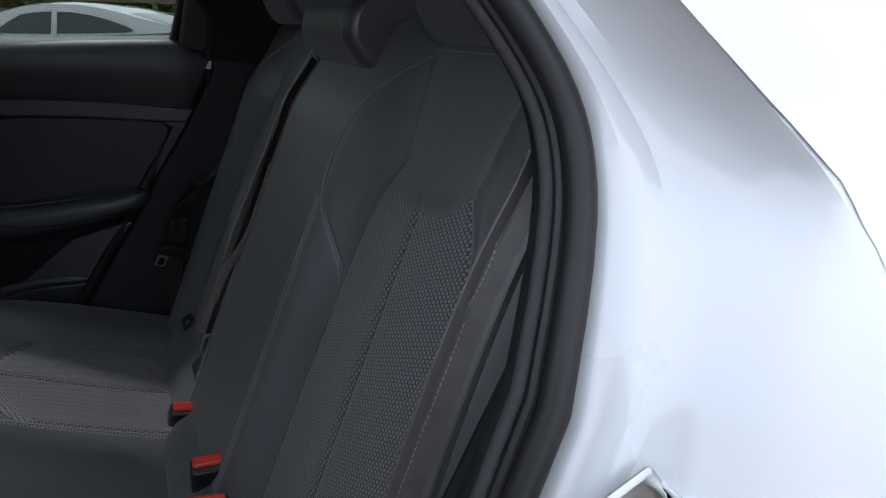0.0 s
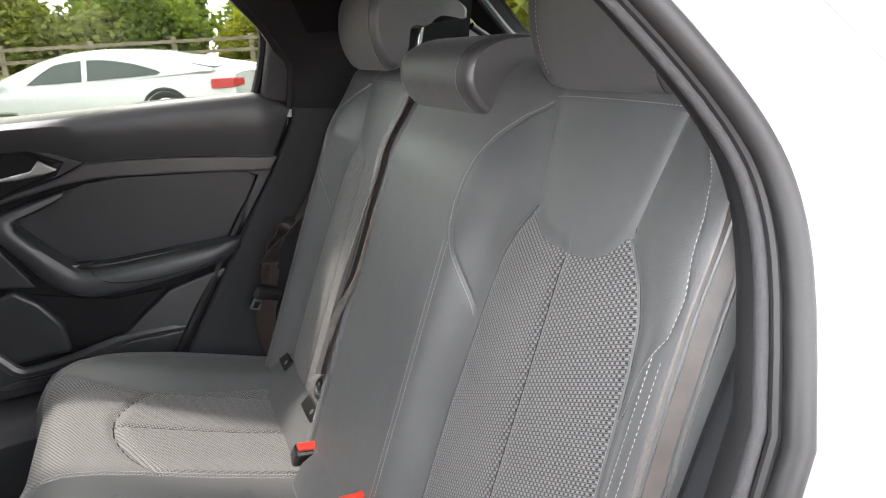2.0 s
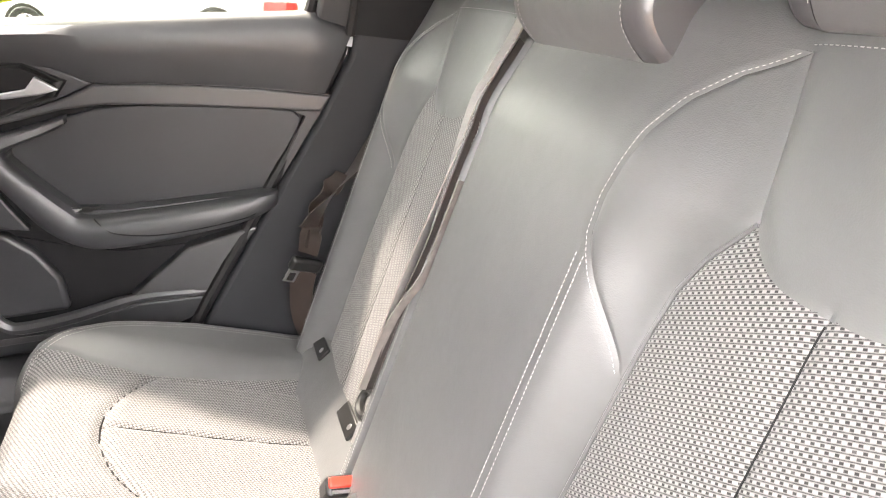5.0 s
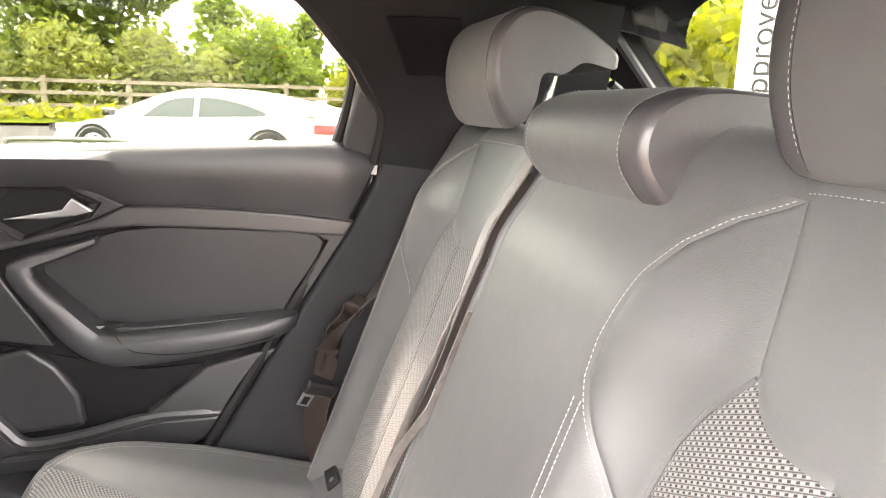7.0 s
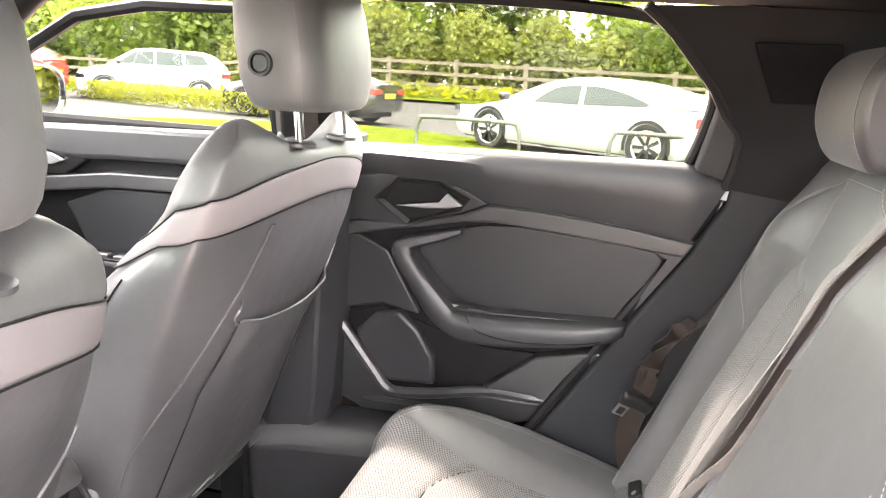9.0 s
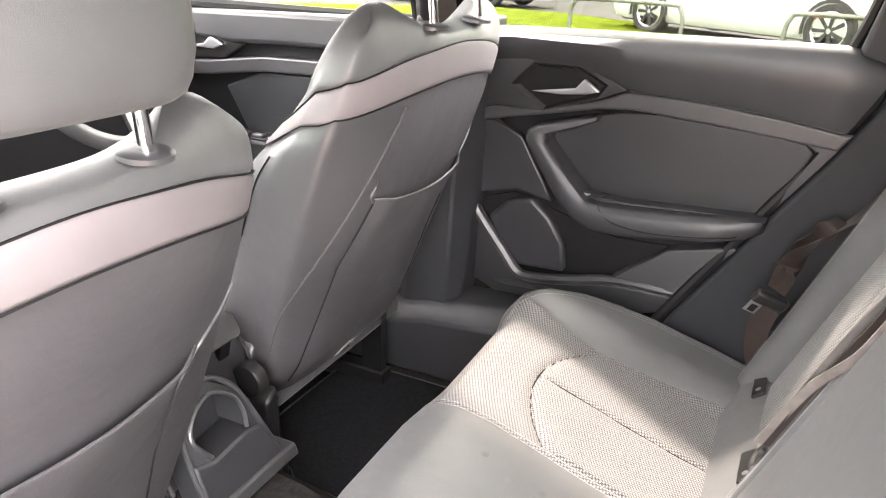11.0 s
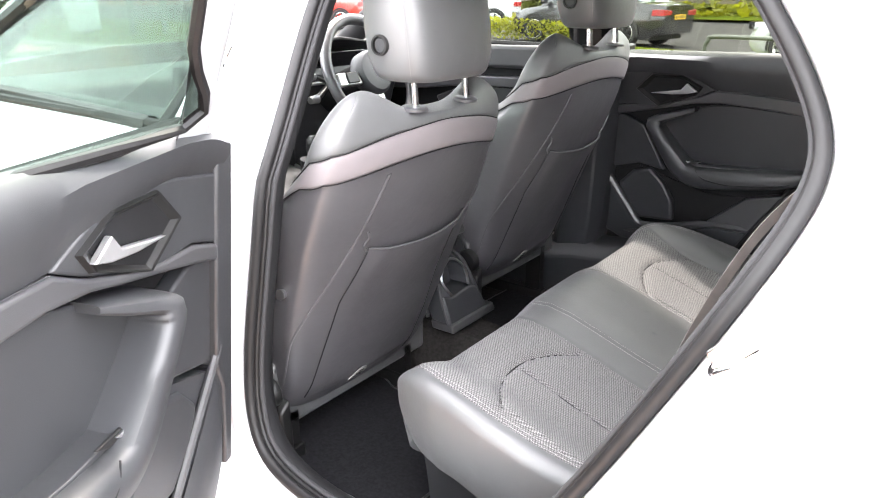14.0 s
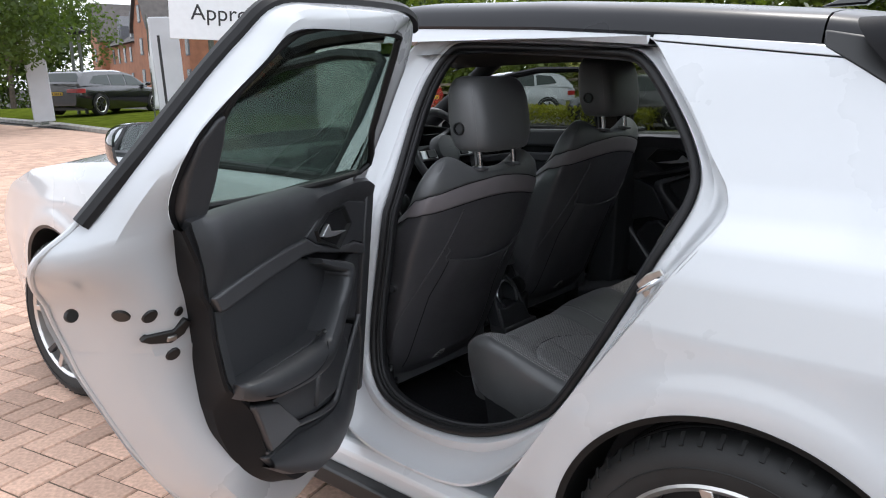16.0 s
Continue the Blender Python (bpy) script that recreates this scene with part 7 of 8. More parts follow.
# ---- plants ----
def leaves(bm, centre, radii, count, size, rng, shell=.55):
    """Small leaf clumps through an uneven ellipsoid, thicker towards its skin."""
    cx, cy, cz = centre
    for _ in range(count):
        while True:
            v = Vector((rng.uniform(-1, 1), rng.uniform(-1, 1), rng.uniform(-1, 1)))
            if .05 < v.length < 1:
                break
        r = v.length
        v = v / r * (shell + (1 - shell) * rng.random() ** .6)
        n = noise.noise(v * 2.2 + Vector((cx, cy, cz)))
        v *= 1 + .35 * n
        c = Vector((cx + v.x * radii[0], cy + v.y * radii[1], cz + v.z * radii[2]))
        s = size * rng.uniform(.6, 1.4)
        a = Vector((rng.gauss(0, 1), rng.gauss(0, 1), rng.gauss(0, .7))).normalized()
        b = a.cross(Vector((rng.gauss(0, 1), rng.gauss(0, 1), rng.gauss(0, 1)))).normalized()
        vs = [bm.verts.new(c + a * s), bm.verts.new(c + b * s * .55 + a * .1 * s), bm.verts.new(c - a * s), bm.verts.new(c - b * s * .55 - a * .1 * s)]
        bm.faces.new(vs)


def tree(at, height, spread, mat, count, label, seed, size=.16, blossom=0, bare=.25):
    rng = random.Random(seed)
    ob = thing("tree", label, "tree", at, group="trees")
    x, y, z = at
    trunk = bmesh.new()
    tube([(x, y, z - .2), (x + .05, y, z + height * .25), (x - .04, y + .05, z + height * .55), (x, y, z + height * .85)], [.16, .13, .09, .03], 8, trunk)
    crowns = bmesh.new()
    flower = bmesh.new()
    n = 11
    for k in range(n):
        a = rng.uniform(0, 2 * math.pi)
        h = bare + (1 - bare) * (k + .5) / n
        r = spread * .55 * math.sin(math.pi * min(.92, (h - bare) / (1 - bare) * .75 + .2)) * rng.uniform(.5, 1.1)
        c = (x + r * math.cos(a), y + r * math.sin(a), z + height * h * .95)
        tube([(x, y, z + height * max(h - .22, .15)), ((x + c[0]) / 2, (y + c[1]) / 2, z + height * (h - .08)), c], [.05, .035, .012], 5, trunk)
        rr = spread * rng.uniform(.30, .46)
        leaves(crowns, c, (rr, rr, rr * rng.uniform(.6, .85)), count // n, size, rng, .25)
        if blossom:
            leaves(flower, c, (rr * 1.02, rr * 1.02, rr * .8), blossom // n, size * .75, rng, .9)
    part("trunk", trunk, BARK, ob)
    tagged(part("crown", crowns, mat, ob, smooth=False), kind="stuff")
    if blossom:
        tagged(part("blossom", flower, BLOSSOM, ob, "white blossom heads", smooth=False), kind="stuff")
    else:
        flower.free()
    return ob


def hedge(name, pts, height, depth, mat, count, label, seed, size=.15, wild=.35):
    """A run of bushes along a line of points."""
    rng = random.Random(seed)
    bm = bmesh.new()
    line = resample([(x, y, 0) for x, y in pts], max(height * .45, .35))
    for p in line:
        h = height * rng.uniform(1 - wild, 1 + wild * .5)
        z0 = land(p.x, p.y)
        leaves(bm, (p.x + rng.uniform(-.3, .3) * depth, p.y + rng.uniform(-.3, .3) * depth, z0 + h * .5), (max(height * .42, .3), depth * .5, h * .55), max(count // len(line), 8), size, rng, .5)
    ob = single(name, bm, mat, label, "hedge", kind="stuff", smooth=False)
    return ob


hedge("hedge", [(-16, 26.5), (-9, 26.5), (-3.6, 26), (-.4, 26)], 2.9, 2.6, LEAF_GREY, 26000, "grey green shrubs behind the fence", 11, .12)
hedge("hedge", [(-2.2, 28), (0, 27.5), (4.6, 27)], 2.9, 2.6, LEAF_MID, 18000, "green shrubs behind the fence", 12, .11)
hedge("hedge", [(2.9, 25.5), (5.5, 25), (11, 25)], 2.2, 2.4, LEAF_LIGHT, 16000, "bright yellow green shrubs behind the fence", 13, .11)
hedge("hedge", [(-36, 26), (-26, 28), (-16, 29)], 6.2, 4.0, LEAF_MID, 26000, "tall green hedge along the road", 14, .17)
hedge("hedge", [(-38, 31), (-30, 33), (-18, 33)], 8.0, 5.0, LEAF_DARK, 12000, "dark tall trees behind the hedge", 15, .3)
hedge("hedge", [(8, 19), (11, 15.5), (16, 12), (22, 8)], 4.2, 3.5, LEAF_LIGHT, 12000, "light green bushes behind the car", 16, .18)
hedge("hedge", [(10, 24), (16, 19), (25, 13)], 7.5, 4.0, LEAF_MID, 9000, "tall green trees behind the bushes", 17, .26)
rng = random.Random(18)
box = bmesh.new()
clipped = resample([(-16.3, 18.1, 0), (-13.9, 17.2, 0), (-12.1, 16.8, 0), (-9.6, 16.0, 0), (-7.4, 15.2, 0)], .022)
for p in clipped:
    for _ in range(14):
        c = (p.x + rng.uniform(-.15, .15), p.y + rng.uniform(-.30, .30), -.02 + .54 * rng.random() ** .6)
        leaves(box, c, (.05, .05, .04), 1, .045, rng)
single("low_hedge", box, LEAF_LIGHT, "low clipped yellow green box hedge", "hedge", kind="stuff", smooth=False)
for k, (a, d, h, s, m, c, bl) in enumerate(((-13.5, 31, 7.8, 4.6, LEAF_MID, 7000, 420), (-9.0, 31, 8.6, 4.4, LEAF_MID, 7000, 380), (-1.6, 42, 6.4, 2.7, LEAF_MID, 1700, 0), (1.6, 44, 5.4, 1.9, LEAF_MID, 1000, 0), (-16.5, 38, 5.4, 3.0, LEAF_DARK, 3000, 0),
                                       (4.4, 34, 4.6, 1.6, LEAF_MID, 1800, 0), (-21, 36, 7, 4, LEAF_MID, 4000, 0), (-27, 34, 8, 5, LEAF_MID, 4500, 0), (-24, 48, 7, 5, LEAF_DARK, 3000, 0), (-50, 62, 10, 6, LEAF_MID, 3500, 0))):
    x, y = -.3 + d * math.sin(radians(a)), -.6 + d * math.cos(radians(a))
    tree((x, y, land(x, y)), h, s, m, c, "leafy green tree with white blossom heads" if bl else "leafy green tree behind the hedge", 30 + k, .17 if d < 40 else .22, bl)
tree((-23.0, 4.6, -.02), 9.0, 5.4, LEAF_TREE, 60000, "large green tree overhanging the parking", 61, .075)
tree((-25.0, 1.5, -.02), 8.0, 5.0, LEAF_TREE, 30000, "large green tree overhanging the parking", 62, .08)
tree((-43, 13.5, -.02), 10.5, 7.0, LEAF_TREE, 30000, "dense green tree behind the parked cars", 64, .12, 0, .12)
tree((-76, 22, 0), 9.0, 6.0, LEAF_MID, 4000, "green tree beside the brick building", 63, .25)

# ---- fence ----
fence = thing("fence", "weathered post and rail timber fence on the bank", "fence", (-4, 23, .5))
fx = np.arange(-22, 14, 2.28)
fy = lambda x: 23.2 + .02 * x
for x in fx:
    part("post", bar((x - .07, fy(x) - .07, land(x, fy(x))), (x + .07, fy(x) + .07, land(x, fy(x)) + 1.25)), WOOD, fence, bevel=.01)
for k, h in enumerate((.42, .78, 1.12)):
    for xa, xb in zip(fx, fx[1:]):
        za, zb = land(xa, fy(xa)), land(xb, fy(xb))
        part("rail", loft([[(xa, fy(xa) - .10, za + h - .05), (xa, fy(xa) - .06, za + h - .05), (xa, fy(xa) - .06, za + h + .05), (xa, fy(xa) - .10, za + h + .05)], [(xb, fy(xb) - .10, zb + h - .05), (xb, fy(xb) - .06, zb + h - .05), (xb, fy(xb) - .06, zb + h + .05), (xb, fy(xb) - .10, zb + h + .05)]]), WOOD, fence)
bm = bmesh.new()
rng = random.Random(5)
for _ in range(2600):
    x, y = rng.uniform(-22, 13), rng.uniform(21.6, 24.5)
    leaves(bm, (x, y, land(x, y) + .2), (.15, .15, .28), 2, .12, rng)
single("weeds", bm, LEAF_LIGHT, "tall yellow green weeds along the fence", "plants", kind="stuff", smooth=False)


# ---- parked cars ----
def simple_wheel(ob, M, x, y, r):
    sg = 1 if y > 0 else -1
    ring = lambda rr, d: [M @ Vector((x + rr * math.cos(a), y + sg * d, r + rr * math.sin(a))) for a in np.linspace(0, 2 * math.pi, 32, endpoint=False)]
    w = part("wheel", loft([ring(r * .70, .0), ring(r * .80, .02), ring(r * .95, .015), ring(r, -.02), ring(r, -.18), ring(r * .7, -.2)], caps=False), TYRE, ob, "black tyre")
    part("rim", loft([ring(r * .72, .002), ring(r * .68, .008), ring(r * .62, -.02)], caps=False), ALLOY, w)
    part("hub_back", loft([ring(r * .66, -.05), ring(r * .1, -.05)]), ALLOY_DARK, w)
    bm = bmesh.new()
    for k in range(7):
        a = 2 * math.pi * k / 7
        e1, e2 = Vector((math.cos(a), 0, math.sin(a))), Vector((-math.sin(a), 0, math.cos(a)))
        prism([(r * .1, -.02), (r * .68, -.035), (r * .68, .02), (r * .1, .02)], lambda p, d: M @ (Vector((x, y, r)) + e1 * p[0] + e2 * p[1] + Vector((0, sg * d, 0))), -.03, .0, bm)
    part("spokes", bm, ALLOY_DARK, w)


def parked_car(at, heading, length, width, body_line, roof_line, windows, paint, label, wheel_r=.34, axles=(.19, .80), tail=True, plate=True, mirror_y=.28):
    """heading: degrees of the nose from +x. The lines are (fraction from nose, height); windows are lists of (fraction, low, high) outlines."""
    M = pose(*at, 0, 0, heading) @ Matrix.Translation((0, 0, 0))
    ob = thing("parked_car", label, "car", at, group="parked cars")
    L, W = length, width / 2
    X = lambda f: L * (.5 - f)
    bl = lambda f: float(np.interp(f, [p[0] for p in body_line], [p[1] for p in body_line]))
    rl = lambda f: float(np.interp(f, [p[0] for p in roof_line], [p[1] for p in roof_line]))
    rings = []
    for f in (0, .01, .03, .07, .12, .2, .3, .4, .5, .6, .7, .8, .88, .94, .98, .995, 1):
        w = W * float(np.interp(f, (0, .01, .03, .10, .3, .7, .92, .98, 1), (.72, .80, .88, .97, 1, 1, .96, .88, .80)))
        lo = float(np.interp(f, (0, .05, .9, 1), (.30, .20, .20, .34)))
        t = bl(f)
        half = [(w * .90, lo), (w * .985, lo + .10), (w, .5 * (lo + t)), (w * .985, t - .10), (w * .93, t - .02), (w * .55, t + .012)]
        rings.append([M @ Vector((X(f), y, z)) for y, z in [(-a, b) for a, b in half] + [(a, b) for a, b in half[::-1]]])
    part("body", loft(rings), paint, ob)
    f0, f1 = roof_line[0][0], roof_line[-1][0]
    rings = []
    for f in np.linspace(f0, f1, 22):
        zt = rl(f)
        zb = min(bl(f) - .03, zt - .01)
        k = max((zt - zb) / .55, .05)
        wb = W * .945
        wt = W * (.945 - .20 * min(k, 1))
        half = [(wb, zb), (wb - (wb - wt) * .5, zb + (zt - zb) * .55), (wt, zt - .05 * min(k, 1)), (wt * .85, zt - .012), (wt * .4, zt)]
        rings.append([M @ Vector((X(f), y, z)) for y, z in [(-a, b) for a, b in half] + [(a, b) for a, b in half[::-1]]])
    part("cabin", loft(rings), paint, ob)

    def side_at(f, z, sg, off):
        zt, zb = rl(f), bl(f) - .03
        k = max((zt - zb) / .55, .05)
        wb, wt = W * .945, W * (.945 - .20 * min(k, 1))
        t = (z - zb) / max(zt - zb, .05)
        return M @ Vector((X(f), sg * (wb + (wt - wb) * t + off), z))
    for sg in (-1, 1):
        for wi in windows:
            bm = loft([[side_at(f, z, sg, .004) for f, z in wi], [side_at(f, z, sg, .014) for f, z in wi]])
            part("side_window", bm, CAR_GLASS, ob, "dark side window", smooth=False)
        m = M @ Matrix.Translation((X(mirror_y), sg * (W + .08), bl(mirror_y) + .07))
        part("door_mirror", block(m, (.12, .20, .13)), BLACK_PAINT, ob, "black door mirror", bevel=.04, segments=3)
        for ax in axles:
            simple_wheel(ob, M, X(ax), sg * W * .985, wheel_r)
            part("wheel_arch", loft([[M @ Vector((X(ax) + (wheel_r + g) * math.cos(a), sg * (W * .985 + .012), wheel_r + (wheel_r + g) * math.sin(a))) for a in np.linspace(-.2, math.pi + .2, 20)] for g in (.0, .05)], caps=False, closed=False), BLACK_PLASTIC, ob, "black wheel arch")
        if tail:
            zt = bl(.985)
            part("tail_light", loft([[M @ Vector((X(f), sg * y, z)) for y, z in ((W * a, zt - .24), (W * a, zt - .10), (W * (a - .42), zt - .12), (W * (a - .42), zt - .22))] for f, a in ((.945, .99), (1.001, .86))]), RED_LENS, ob, "red tail light", bevel=.01)
        part("head_light", loft([[M @ Vector((X(f), sg * y, z)) for y, z in ((W * a, .60), (W * a, .72), (W * (a - .35), .72), (W * (a - .35), .62))] for f, a in ((.06, .965), (.004, .80))]), CHROME, ob, "clear head light")
    # windscreen and rear window
    def top_glass(fa, fb, nm):
        def fn(u, v):
            f = fa + (fb - fa) * u
            zt, zb = rl(f), bl(f) - .03
            k = max((zt - zb) / .55, .05)
            wt = W * (.945 - .20 * min(k, 1)) * .86
            y = (2 * v - 1) * wt
            return M @ Vector((X(f), y, zt + .004 - .03 * abs(2 * v - 1) ** 4 * min(k, 1))), (u, v)
        part(nm, sheet(fn, 10, 10), CAR_GLASS, ob, "dark glass")
    fr = [p[0] for p in roof_line]
    top_glass(fr[0] + .015, fr[1] - .01, "windscreen")
    top_glass(fr[-2] + .01, fr[-1] - .012, "rear_window")
    if plate:
        part("number_plate", block(M @ Matrix.Translation((X(1.003), 0, bl(.99) - .26)), (.012, .52, .11)), YELLOW_PLATE, ob, "yellow number plate with dark bars", bevel=.003)
        for k in range(6):
            part("plate_bar", block(M @ Matrix.Translation((X(1.003) - .007, -.19 + .07 * k + (.04 if k > 3 else 0), bl(.99) - .26)), (.004, .035, .07)), LETTER, ob)
    part("underside", block(M @ Matrix.Translation((0, 0, .24)), (L * .86, W * 1.7, .12)), BLACK_PLASTIC, ob)
    return ob


coupe_body = [(0, .50), (.02, .58), (.06, .66), (.12, .75), (.18, .81), (.26, .855), (.40, .855), (.55, .868), (.70, .89), (.82, .925), (.92, .955), (.97, .955), (1, .88)]
coupe_roof = [(.24, .87), (.41, 1.21), (.45, 1.262), (.50, 1.298), (.55, 1.312), (.60, 1.312), (.65, 1.295), (.70, 1.258), (.76, 1.190), (.95, .968)]
parked_car((-.94, 11.90, .02), 149.3, 5.06, 1.88, coupe_body, coupe_roof,
           [[(.375, .862), (.42, 1.02), (.46, 1.125), (.50, 1.155), (.548, 1.17), (.552, .872)], [(.570, .876), (.566, 1.17), (.61, 1.165), (.66, 1.135), (.72, 1.075), (.77, 1.00), (.797, .945), (.785, .915)]], BLUE_WHITE, "white four door coupe with dark windows parked on asphalt", .345, (.202, .803), plate=False)
parked_car((-8.2, 16.6, -.03), 172, 4.45, 1.80, [(0, .62), (.03, .72), (.12, .84), (.30, .95), (.6, .98), (.85, 1.0), (.95, 1.01), (1, .95)], [(.24, .94), (.40, 1.38), (.50, 1.42), (.64, 1.38), (.86, 1.02)],
           [[(.31, .98), (.42, 1.30), (.50, 1.34), (.50, .98)], [(.515, .98), (.515, 1.34), (.62, 1.30), (.76, 1.04), (.74, 1.0)]], GREY_PAINT, "dark grey saloon with red tail lights parked by the grass", .33, (.2, .79))
parked_car((-14.6, 19.4, -.03), 212, 4.3, 1.83, [(0, .70), (.03, .84), (.12, .96), (.30, 1.05), (.6, 1.07), (.95, 1.08), (1, 1.0)], [(.20, 1.04), (.36, 1.50), (.50, 1.56), (.80, 1.53), (.90, 1.46), (.985, 1.10)],
           [[(.27, 1.08), (.38, 1.42), (.50, 1.47), (.50, 1.08)], [(.515, 1.08), (.515, 1.47), (.68, 1.46), (.69, 1.08)], [(.705, 1.1), (.70, 1.45), (.82, 1.40), (.86, 1.16)]], BLUE_WHITE, "white sport utility car with red lights beyond the low hedge", .34)
parked_car((-18.8, 17.2, -.03), 200, 4.2, 1.8, [(0, .66), (.03, .80), (.12, .92), (.30, 1.0), (.6, 1.02), (.95, 1.03), (1, .96)], [(.22, 1.0), (.38, 1.42), (.5, 1.48), (.8, 1.44), (.9, 1.36), (.98, 1.05)],
           [[(.29, 1.02), (.40, 1.34), (.5, 1.38), (.5, 1.02)], [(.515, 1.02), (.515, 1.38), (.68, 1.37), (.72, 1.05)]], RED_PAINT, "red hatchback partly hidden behind other cars", .32)
parked_car((-26.4, 10.7, .20), 117, 4.9, 1.89, [(0, .64), (.03, .78), (.12, .88), (.30, .98), (.6, 1.0), (.95, 1.02), (1, .98)], [(.25, .97), (.40, 1.42), (.48, 1.50), (.58, 1.53), (.80, 1.51), (.91, 1.45), (.985, 1.06)],
           [[(.29, 1.0), (.40, 1.32), (.49, 1.37), (.49, 1.0)], [(.505, 1.0), (.505, 1.37), (.66, 1.36), (.66, 1.0)], [(.675, 1.0), (.675, 1.36), (.82, 1.31), (.88, 1.08)]], BLACK_CAR, "black estate car with tinted windows parked on the grass bank", .36)
parked_car((-32.5, 7.0, .0), 30, 4.5, 1.85, [(0, .62), (.03, .72), (.12, .84), (.30, .95), (.6, .98), (.95, 1.0), (1, .95)], [(.24, .94), (.40, 1.36), (.55, 1.40), (.7, 1.36), (.92, 1.02)],
           [[(.31, .98), (.42, 1.30), (.52, 1.34), (.52, .98)], [(.535, .98), (.535, 1.34), (.66, 1.28), (.78, 1.03)]], BLACK_CAR, "black car far off beside the totem", .34)
parked_car((-17.5, 14.6, .05), 150, 4.5, 1.85, [(0, .62), (.03, .72), (.12, .84), (.30, .95), (.6, .98), (.95, 1.0), (1, .95)], [(.24, .94), (.40, 1.36), (.55, 1.40), (.7, 1.36), (.92, 1.02)],
           [[(.31, .98), (.42, 1.30), (.52, 1.34), (.52, .98)], [(.535, .98), (.535, 1.34), (.66, 1.28), (.78, 1.03)]], GREY_PAINT, "dark car behind the totem sign", .34)

# ---- hoop rails ----
for xa, ya, xb, yb in ((-3.65, 10.7, -1.95, 10.45), (-.60, 10.25, 1.05, 10.0)):
    hp = thing("hoop_rail", "galvanised hoop rail standing in the grass strip", "barrier", (xa, ya, .03), group="hoop rails")
    a, b = Vector((xa, ya, .0)), Vector((xb, yb, .0))
    up = Vector((0, 0, 1))
    d = (b - a).normalized()
    part("hoop", tube(smooth_path([a, a + up * .36, a + up * .50 + d * .05, a + up * .56 + d * .20, b + up * .56 - d * .20, b + up * .50 - d * .05, b + up * .36, b], 5), .032, 10), GALV, hp)


# ---- signs and totems ----
def lettering(text, M, size, parent, label=""):
    """Raised lettering from the built-in font, turned into a mesh."""
    cu = bpy.data.curves.new("lettering", 'FONT')
    cu.body, cu.size, cu.extrude = text, size, .004
    tmp = new("lettering_source", cu)
    me = bpy.data.meshes.new_from_object(tmp)
    bpy.data.objects.remove(tmp)
    bpy.data.curves.remove(cu)
    me.materials.append(LETTER)
    ob = new("lettering", me)
    ob.matrix_world = M
    ob.parent = parent
    ob.matrix_parent_inverse = parent.matrix_world.inverted()
    if label:
        tagged(ob, label)
    return ob


def facing(at, towards, lean=0):
    """Upright board pose: local x to the reader's right, local y up, z towards the reader."""
    z = (Vector((towards[0], towards[1], at[2])) - Vector(at)).normalized()
    x = Vector((0, 0, 1)).cross(z).normalized()
    return Matrix.Translation(at) @ Matrix((x, Vector((0, 0, 1)), z)).transposed().to_4x4() @ pose(0, 0, 0, 0, 0, lean)


az = lambda a, d: (.45 + d * math.sin(radians(a)), -2.0 + d * math.cos(radians(a)))
sx, sy = az(-55.6, 20)
sign = thing("sign_board", "large white sign board with dark lettering on two posts", "sign", (sx, sy, 0))
SGN = facing((sx, sy, 3.25), (.45, -2.0), -2)
part("board", block(SGN, (3.1, 1.95, .06)), WHITE_BOARD, sign, "white board", bevel=.01)
lettering("Approved", SGN @ pose(-1.04, -.50, .034), .54, sign, "dark word on the board")
lettering("Stan", SGN @ pose(-1.08, .28, .034), .46, sign, "dark word on the board")
part("rule", block(SGN @ pose(.85, .42, .034), (.9, .10, .006)), LETTER, sign, "dark bar of small print")
for s in (-.62, .10):
    part("post", bar(tuple((SGN @ Vector((s, 0, -.08)))[i] - .05 if i < 2 else -.02 for i in range(3)), tuple((SGN @ Vector((s, 0, -.08)))[i] + .05 if i < 2 else 3.1 for i in range(3))), GALV, sign, "grey post")


def totem(a, d, w, h, z0, label, pole=0.0, bars=False):
    x, y = az(a, d)
    ob = thing("totem_sign", label, "sign", (x, y, z0), group="totem signs")
    m = facing((x, y, z0 + h / 2 + .08), (.45, -2.0), 2)
    part("panel", block(m, (w, h, .22)), GREY_TOTEM, ob, "pale grey panel", bevel=.03, segments=3)
    part("foot", block(m @ pose(0, -h / 2 - .03, 0), (w * .35, .12, .16)), GALV, ob)
    part("base_plate", block(m @ pose(0, -h / 2 - .09, 0), (w * 1.2, .03, .5)), CONCRETE, ob)
    if pole:
        part("lamp_pole", tube([m @ Vector((0, -h / 2, -.16)), m @ Vector((0, h / 2 + pole, -.16))], [.07, .05], 10), GALV, ob, "galvanised lamp pole")
    if bars:
        part("bar", block(m @ pose(-w * .22, 0, .112), (.07, h * .66, .004)), LETTER, ob, "dark upright line of small print")
    return ob


totem(-68.75, 24.5, .56, 2.55, .10, "pale grey totem plinth with a lamp pole on the grass", 3.2)
totem(-60.4, 21.5, .72, 2.75, .12, "pale grey totem sign with small dark print", 0, True)
x, y = az(-61.6, 24)
flag = thing("feather_flag", "white feather flag beside the totem sign", "flag", (x, y, .2))
part("pole", tube([(x, y, .1), (x, y, 3.2)], .02, 8), GALV, flag)
bm = sheet(lambda u, v: (Vector((x + .42 * u * math.sin(math.pi * (.15 + .8 * v)) * .6, y + .5 * u * math.sin(math.pi * (.15 + .8 * v)) + .04 * math.sin(9 * v), .5 + 2.6 * v)), (u, v)), 8, 20)
fl = part("cloth", bm, WHITE_BOARD, flag, "white cloth")
fl.modifiers.new("thick", 'SOLIDIFY').thickness = .004
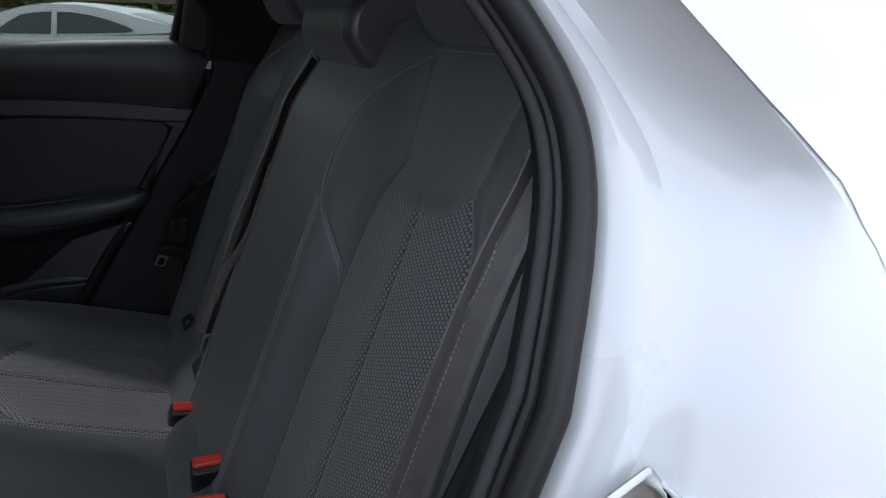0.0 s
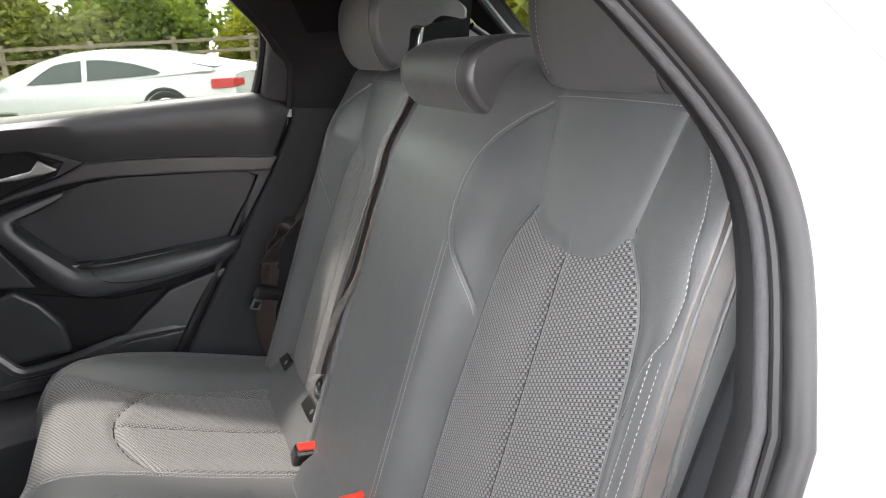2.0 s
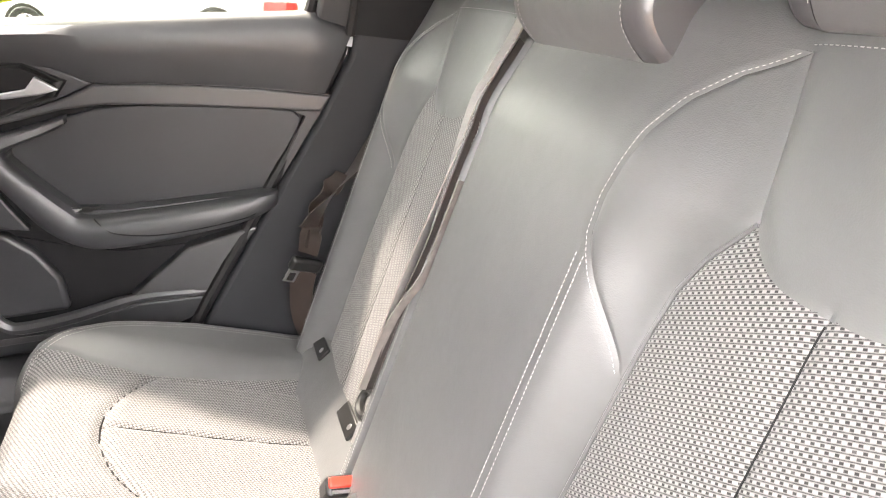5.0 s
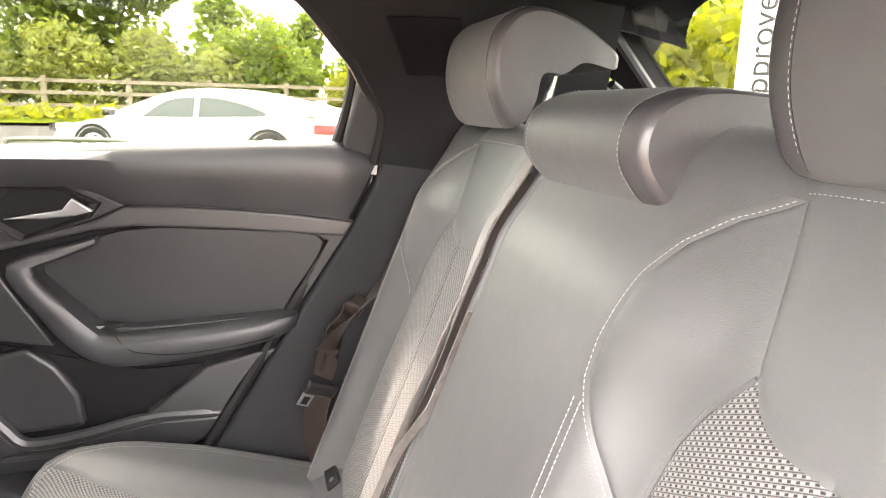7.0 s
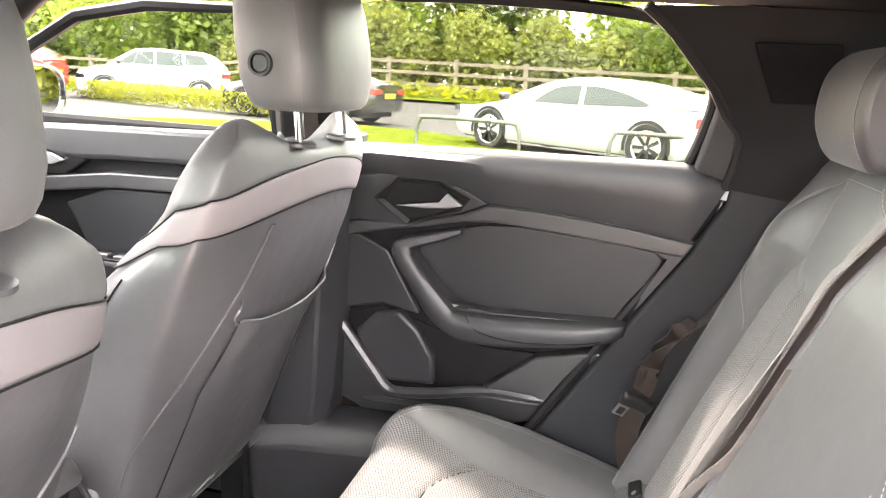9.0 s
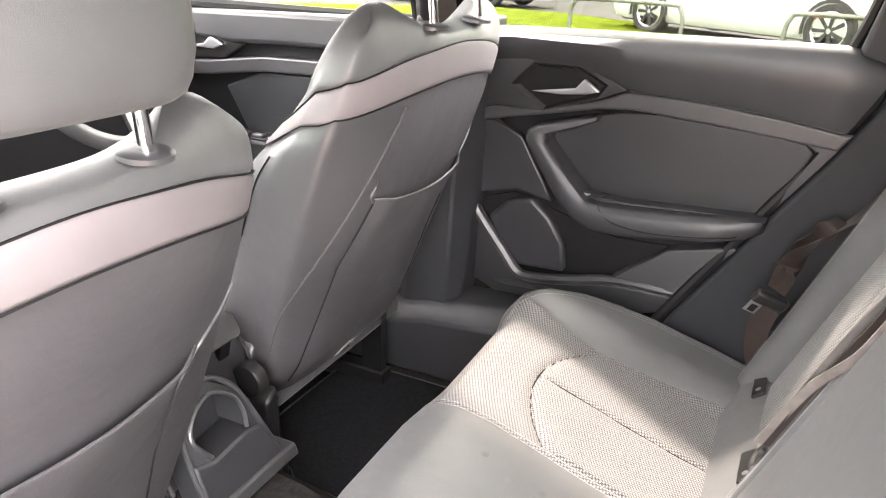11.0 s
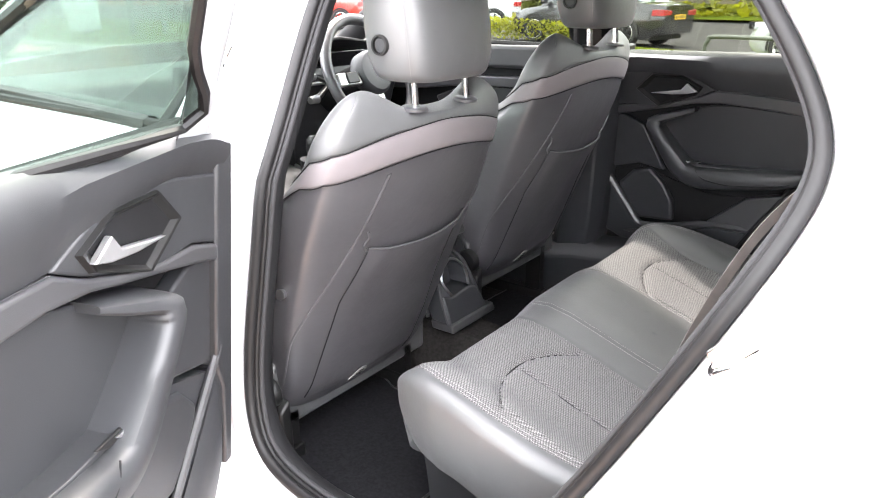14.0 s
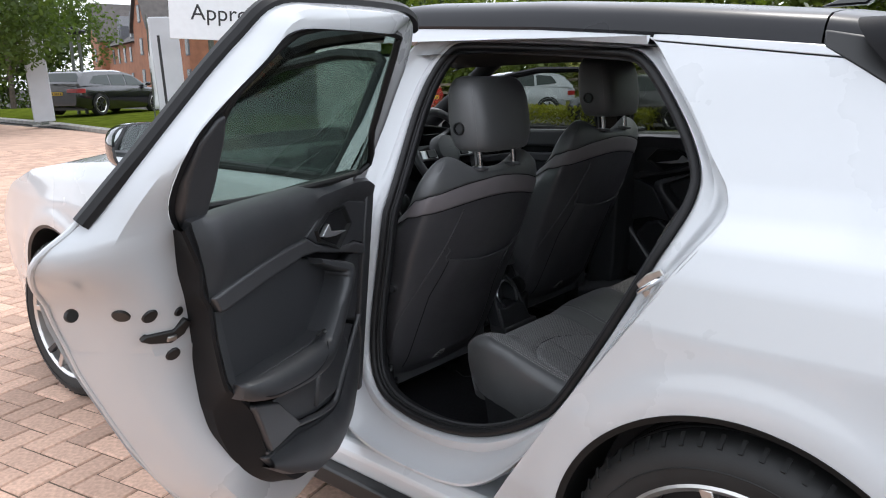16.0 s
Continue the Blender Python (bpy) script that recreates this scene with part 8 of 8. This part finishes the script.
# banner with upright word behind the car
eye7 = (-.362, -.636)
bx, by = eye7[0] + 9 * math.sin(radians(37.6)), eye7[1] + 9 * math.cos(radians(37.6))
ban = thing("banner_sign", "tall white banner sign with an upright dark word", "sign", (bx, by, 0))
BM = facing((bx, by, 1.75), (*eye7,), -1)
part("board", block(BM, (.52, 3.0, .05)), WHITE_BOARD, ban, "white board", bevel=.01)
lettering("Approved", BM @ pose(.085, -.66, .028, 0, 0, 90), .37, ban, "dark word running upwards")
part("foot", block(BM @ pose(0, -1.66, 0), (.7, .16, .5)), CONCRETE, ban)
# white totem seen past the windscreen
x, y = az(-47.5, 13)
wt = thing("totem_sign", "tall white totem seen past the windscreen", "sign", (x, y, 0), group="totem signs")
part("panel", block(facing((x, y, 2.2), (.4, -2)), (1.1, 4.2, .3)), WHITE_BOARD, wt, bevel=.03)
part("foot", bar((x - .5, y - .3, -.03), (x + .5, y + .3, .12)), CONCRETE, wt)
for a, d in ((-66.5, 30), (-66.0, 30)):
    x, y = az(a, d)
    lp = thing("floodlight_mast", "grey floodlight mast behind the parked cars", "mast", (x, y, 0), group="floodlight masts")
    part("pole", tube([(x, y, -.1), (x, y, 3.0)], .06, 8), GALV, lp)
    part("lamp", block(pose(x, y, 3.1, 0, 20, 30), (.4, .3, .15)), BLACK_PLASTIC, lp, bevel=.02)

# ---- brick building ----
bld = thing("brick_building", "long orange brick building with grey roof and dormers", "building", (-80, 42, 0))
A, C = Vector((-97, 43.5, 0)), Vector((-55.9, 31.98, 0))
bd = (C - A).normalized()
bn = Vector((bd.y, -bd.x, 0))
BL = (C - A).length
P = lambda s, d, z: A + bd * s + bn * d + Vector((0, 0, z))
EAVE, RIDGE, DEP = 5.6, 9.3, 11.0
part("wall", loft([[P(0, 0, -.3), P(BL, 0, -.3), P(BL, 0, EAVE), P(0, 0, EAVE)], [P(0, -DEP, -.3), P(BL, -DEP, -.3), P(BL, -DEP, EAVE), P(0, -DEP, EAVE)]]), BRICK, bld, "orange brick walls", smooth=False)
part("roof", loft([[P(-.4, .5, EAVE - .1), P(-.4, -DEP / 2, RIDGE), P(-.4, -DEP - .5, EAVE - .1)], [P(BL + .4, .5, EAVE - .1), P(BL + .4, -DEP / 2, RIDGE), P(BL + .4, -DEP - .5, EAVE - .1)]]), ROOF_TILE, bld, "grey tiled roof", smooth=False)


def bwindow(s, z, w, h, d=.0):
    fr = part("window", loft([[P(s - w / 2, d - .05, z), P(s + w / 2, d - .05, z), P(s + w / 2, d - .05, z + h), P(s - w / 2, d - .05, z + h)], [P(s - w / 2, d + .06, z), P(s + w / 2, d + .06, z), P(s + w / 2, d + .06, z + h), P(s - w / 2, d + .06, z + h)]]), LEAD, bld, "dark window frame", smooth=False)
    part("pane", loft([[P(s - w / 2 + .08, d + .05, z + .08), P(s + w / 2 - .08, d + .05, z + .08), P(s + w / 2 - .08, d + .05, z + h - .08), P(s - w / 2 + .08, d + .05, z + h - .08)], [P(s - w / 2 + .08, d + .08, z + .08), P(s + w / 2 - .08, d + .08, z + .08), P(s + w / 2 - .08, d + .08, z + h - .08), P(s - w / 2 + .08, d + .08, z + h - .08)]]), DARK_PANE, fr, smooth=False)


gables = (5, 30)
for s in gables:
    part("gable", loft([[P(s - 3, .9, -.3), P(s + 3, .9, -.3), P(s + 3, .9, 6.6), P(s, .9, 10.4), P(s - 3, .9, 6.6)], [P(s - 3, -5, -.3), P(s + 3, -5, -.3), P(s + 3, -5, 6.6), P(s, -5, 10.4), P(s - 3, -5, 6.6)]]), BRICK, bld, "brick gable", smooth=False)
    for sg in (-1, 1):
        part("gable_roof", loft([[P(s + sg * 3.5, 1.2, 6.1), P(s, 1.2, 10.6), P(s, 1.2, 10.85), P(s + sg * 3.6, 1.2, 6.25)], [P(s + sg * 3.5, -5, 6.1), P(s, -5, 10.6), P(s, -5, 10.85), P(s + sg * 3.6, -5, 6.25)]]), ROOF_TILE, bld, smooth=False)
    for z in (1.0, 3.9, 6.9):
        bwindow(s, z, 1.1, 1.6, .9)
for s in np.arange(2, BL, 3.1):
    if min(abs(s - g) for g in gables) < 4.2:
        continue
    bwindow(s, 3.5, 1.0, 1.6)
    bwindow(s, .8, 1.0, 1.6)
    if int(s / 3.1) % 2 == 0:
        part("dormer", loft([[P(s - .9, -.2, 5.7), P(s + .9, -.2, 5.7), P(s + .9, -.2, 7.6), P(s, -.2, 8.7), P(s - .9, -.2, 7.6)], [P(s - .9, -4, 5.7), P(s + .9, -4, 5.7), P(s + .9, -4, 7.6), P(s, -4, 8.7), P(s - .9, -4, 7.6)]]), LEAD, bld, "grey dormer", smooth=False)
        bwindow(s, 6.0, .9, 1.4, -.2)
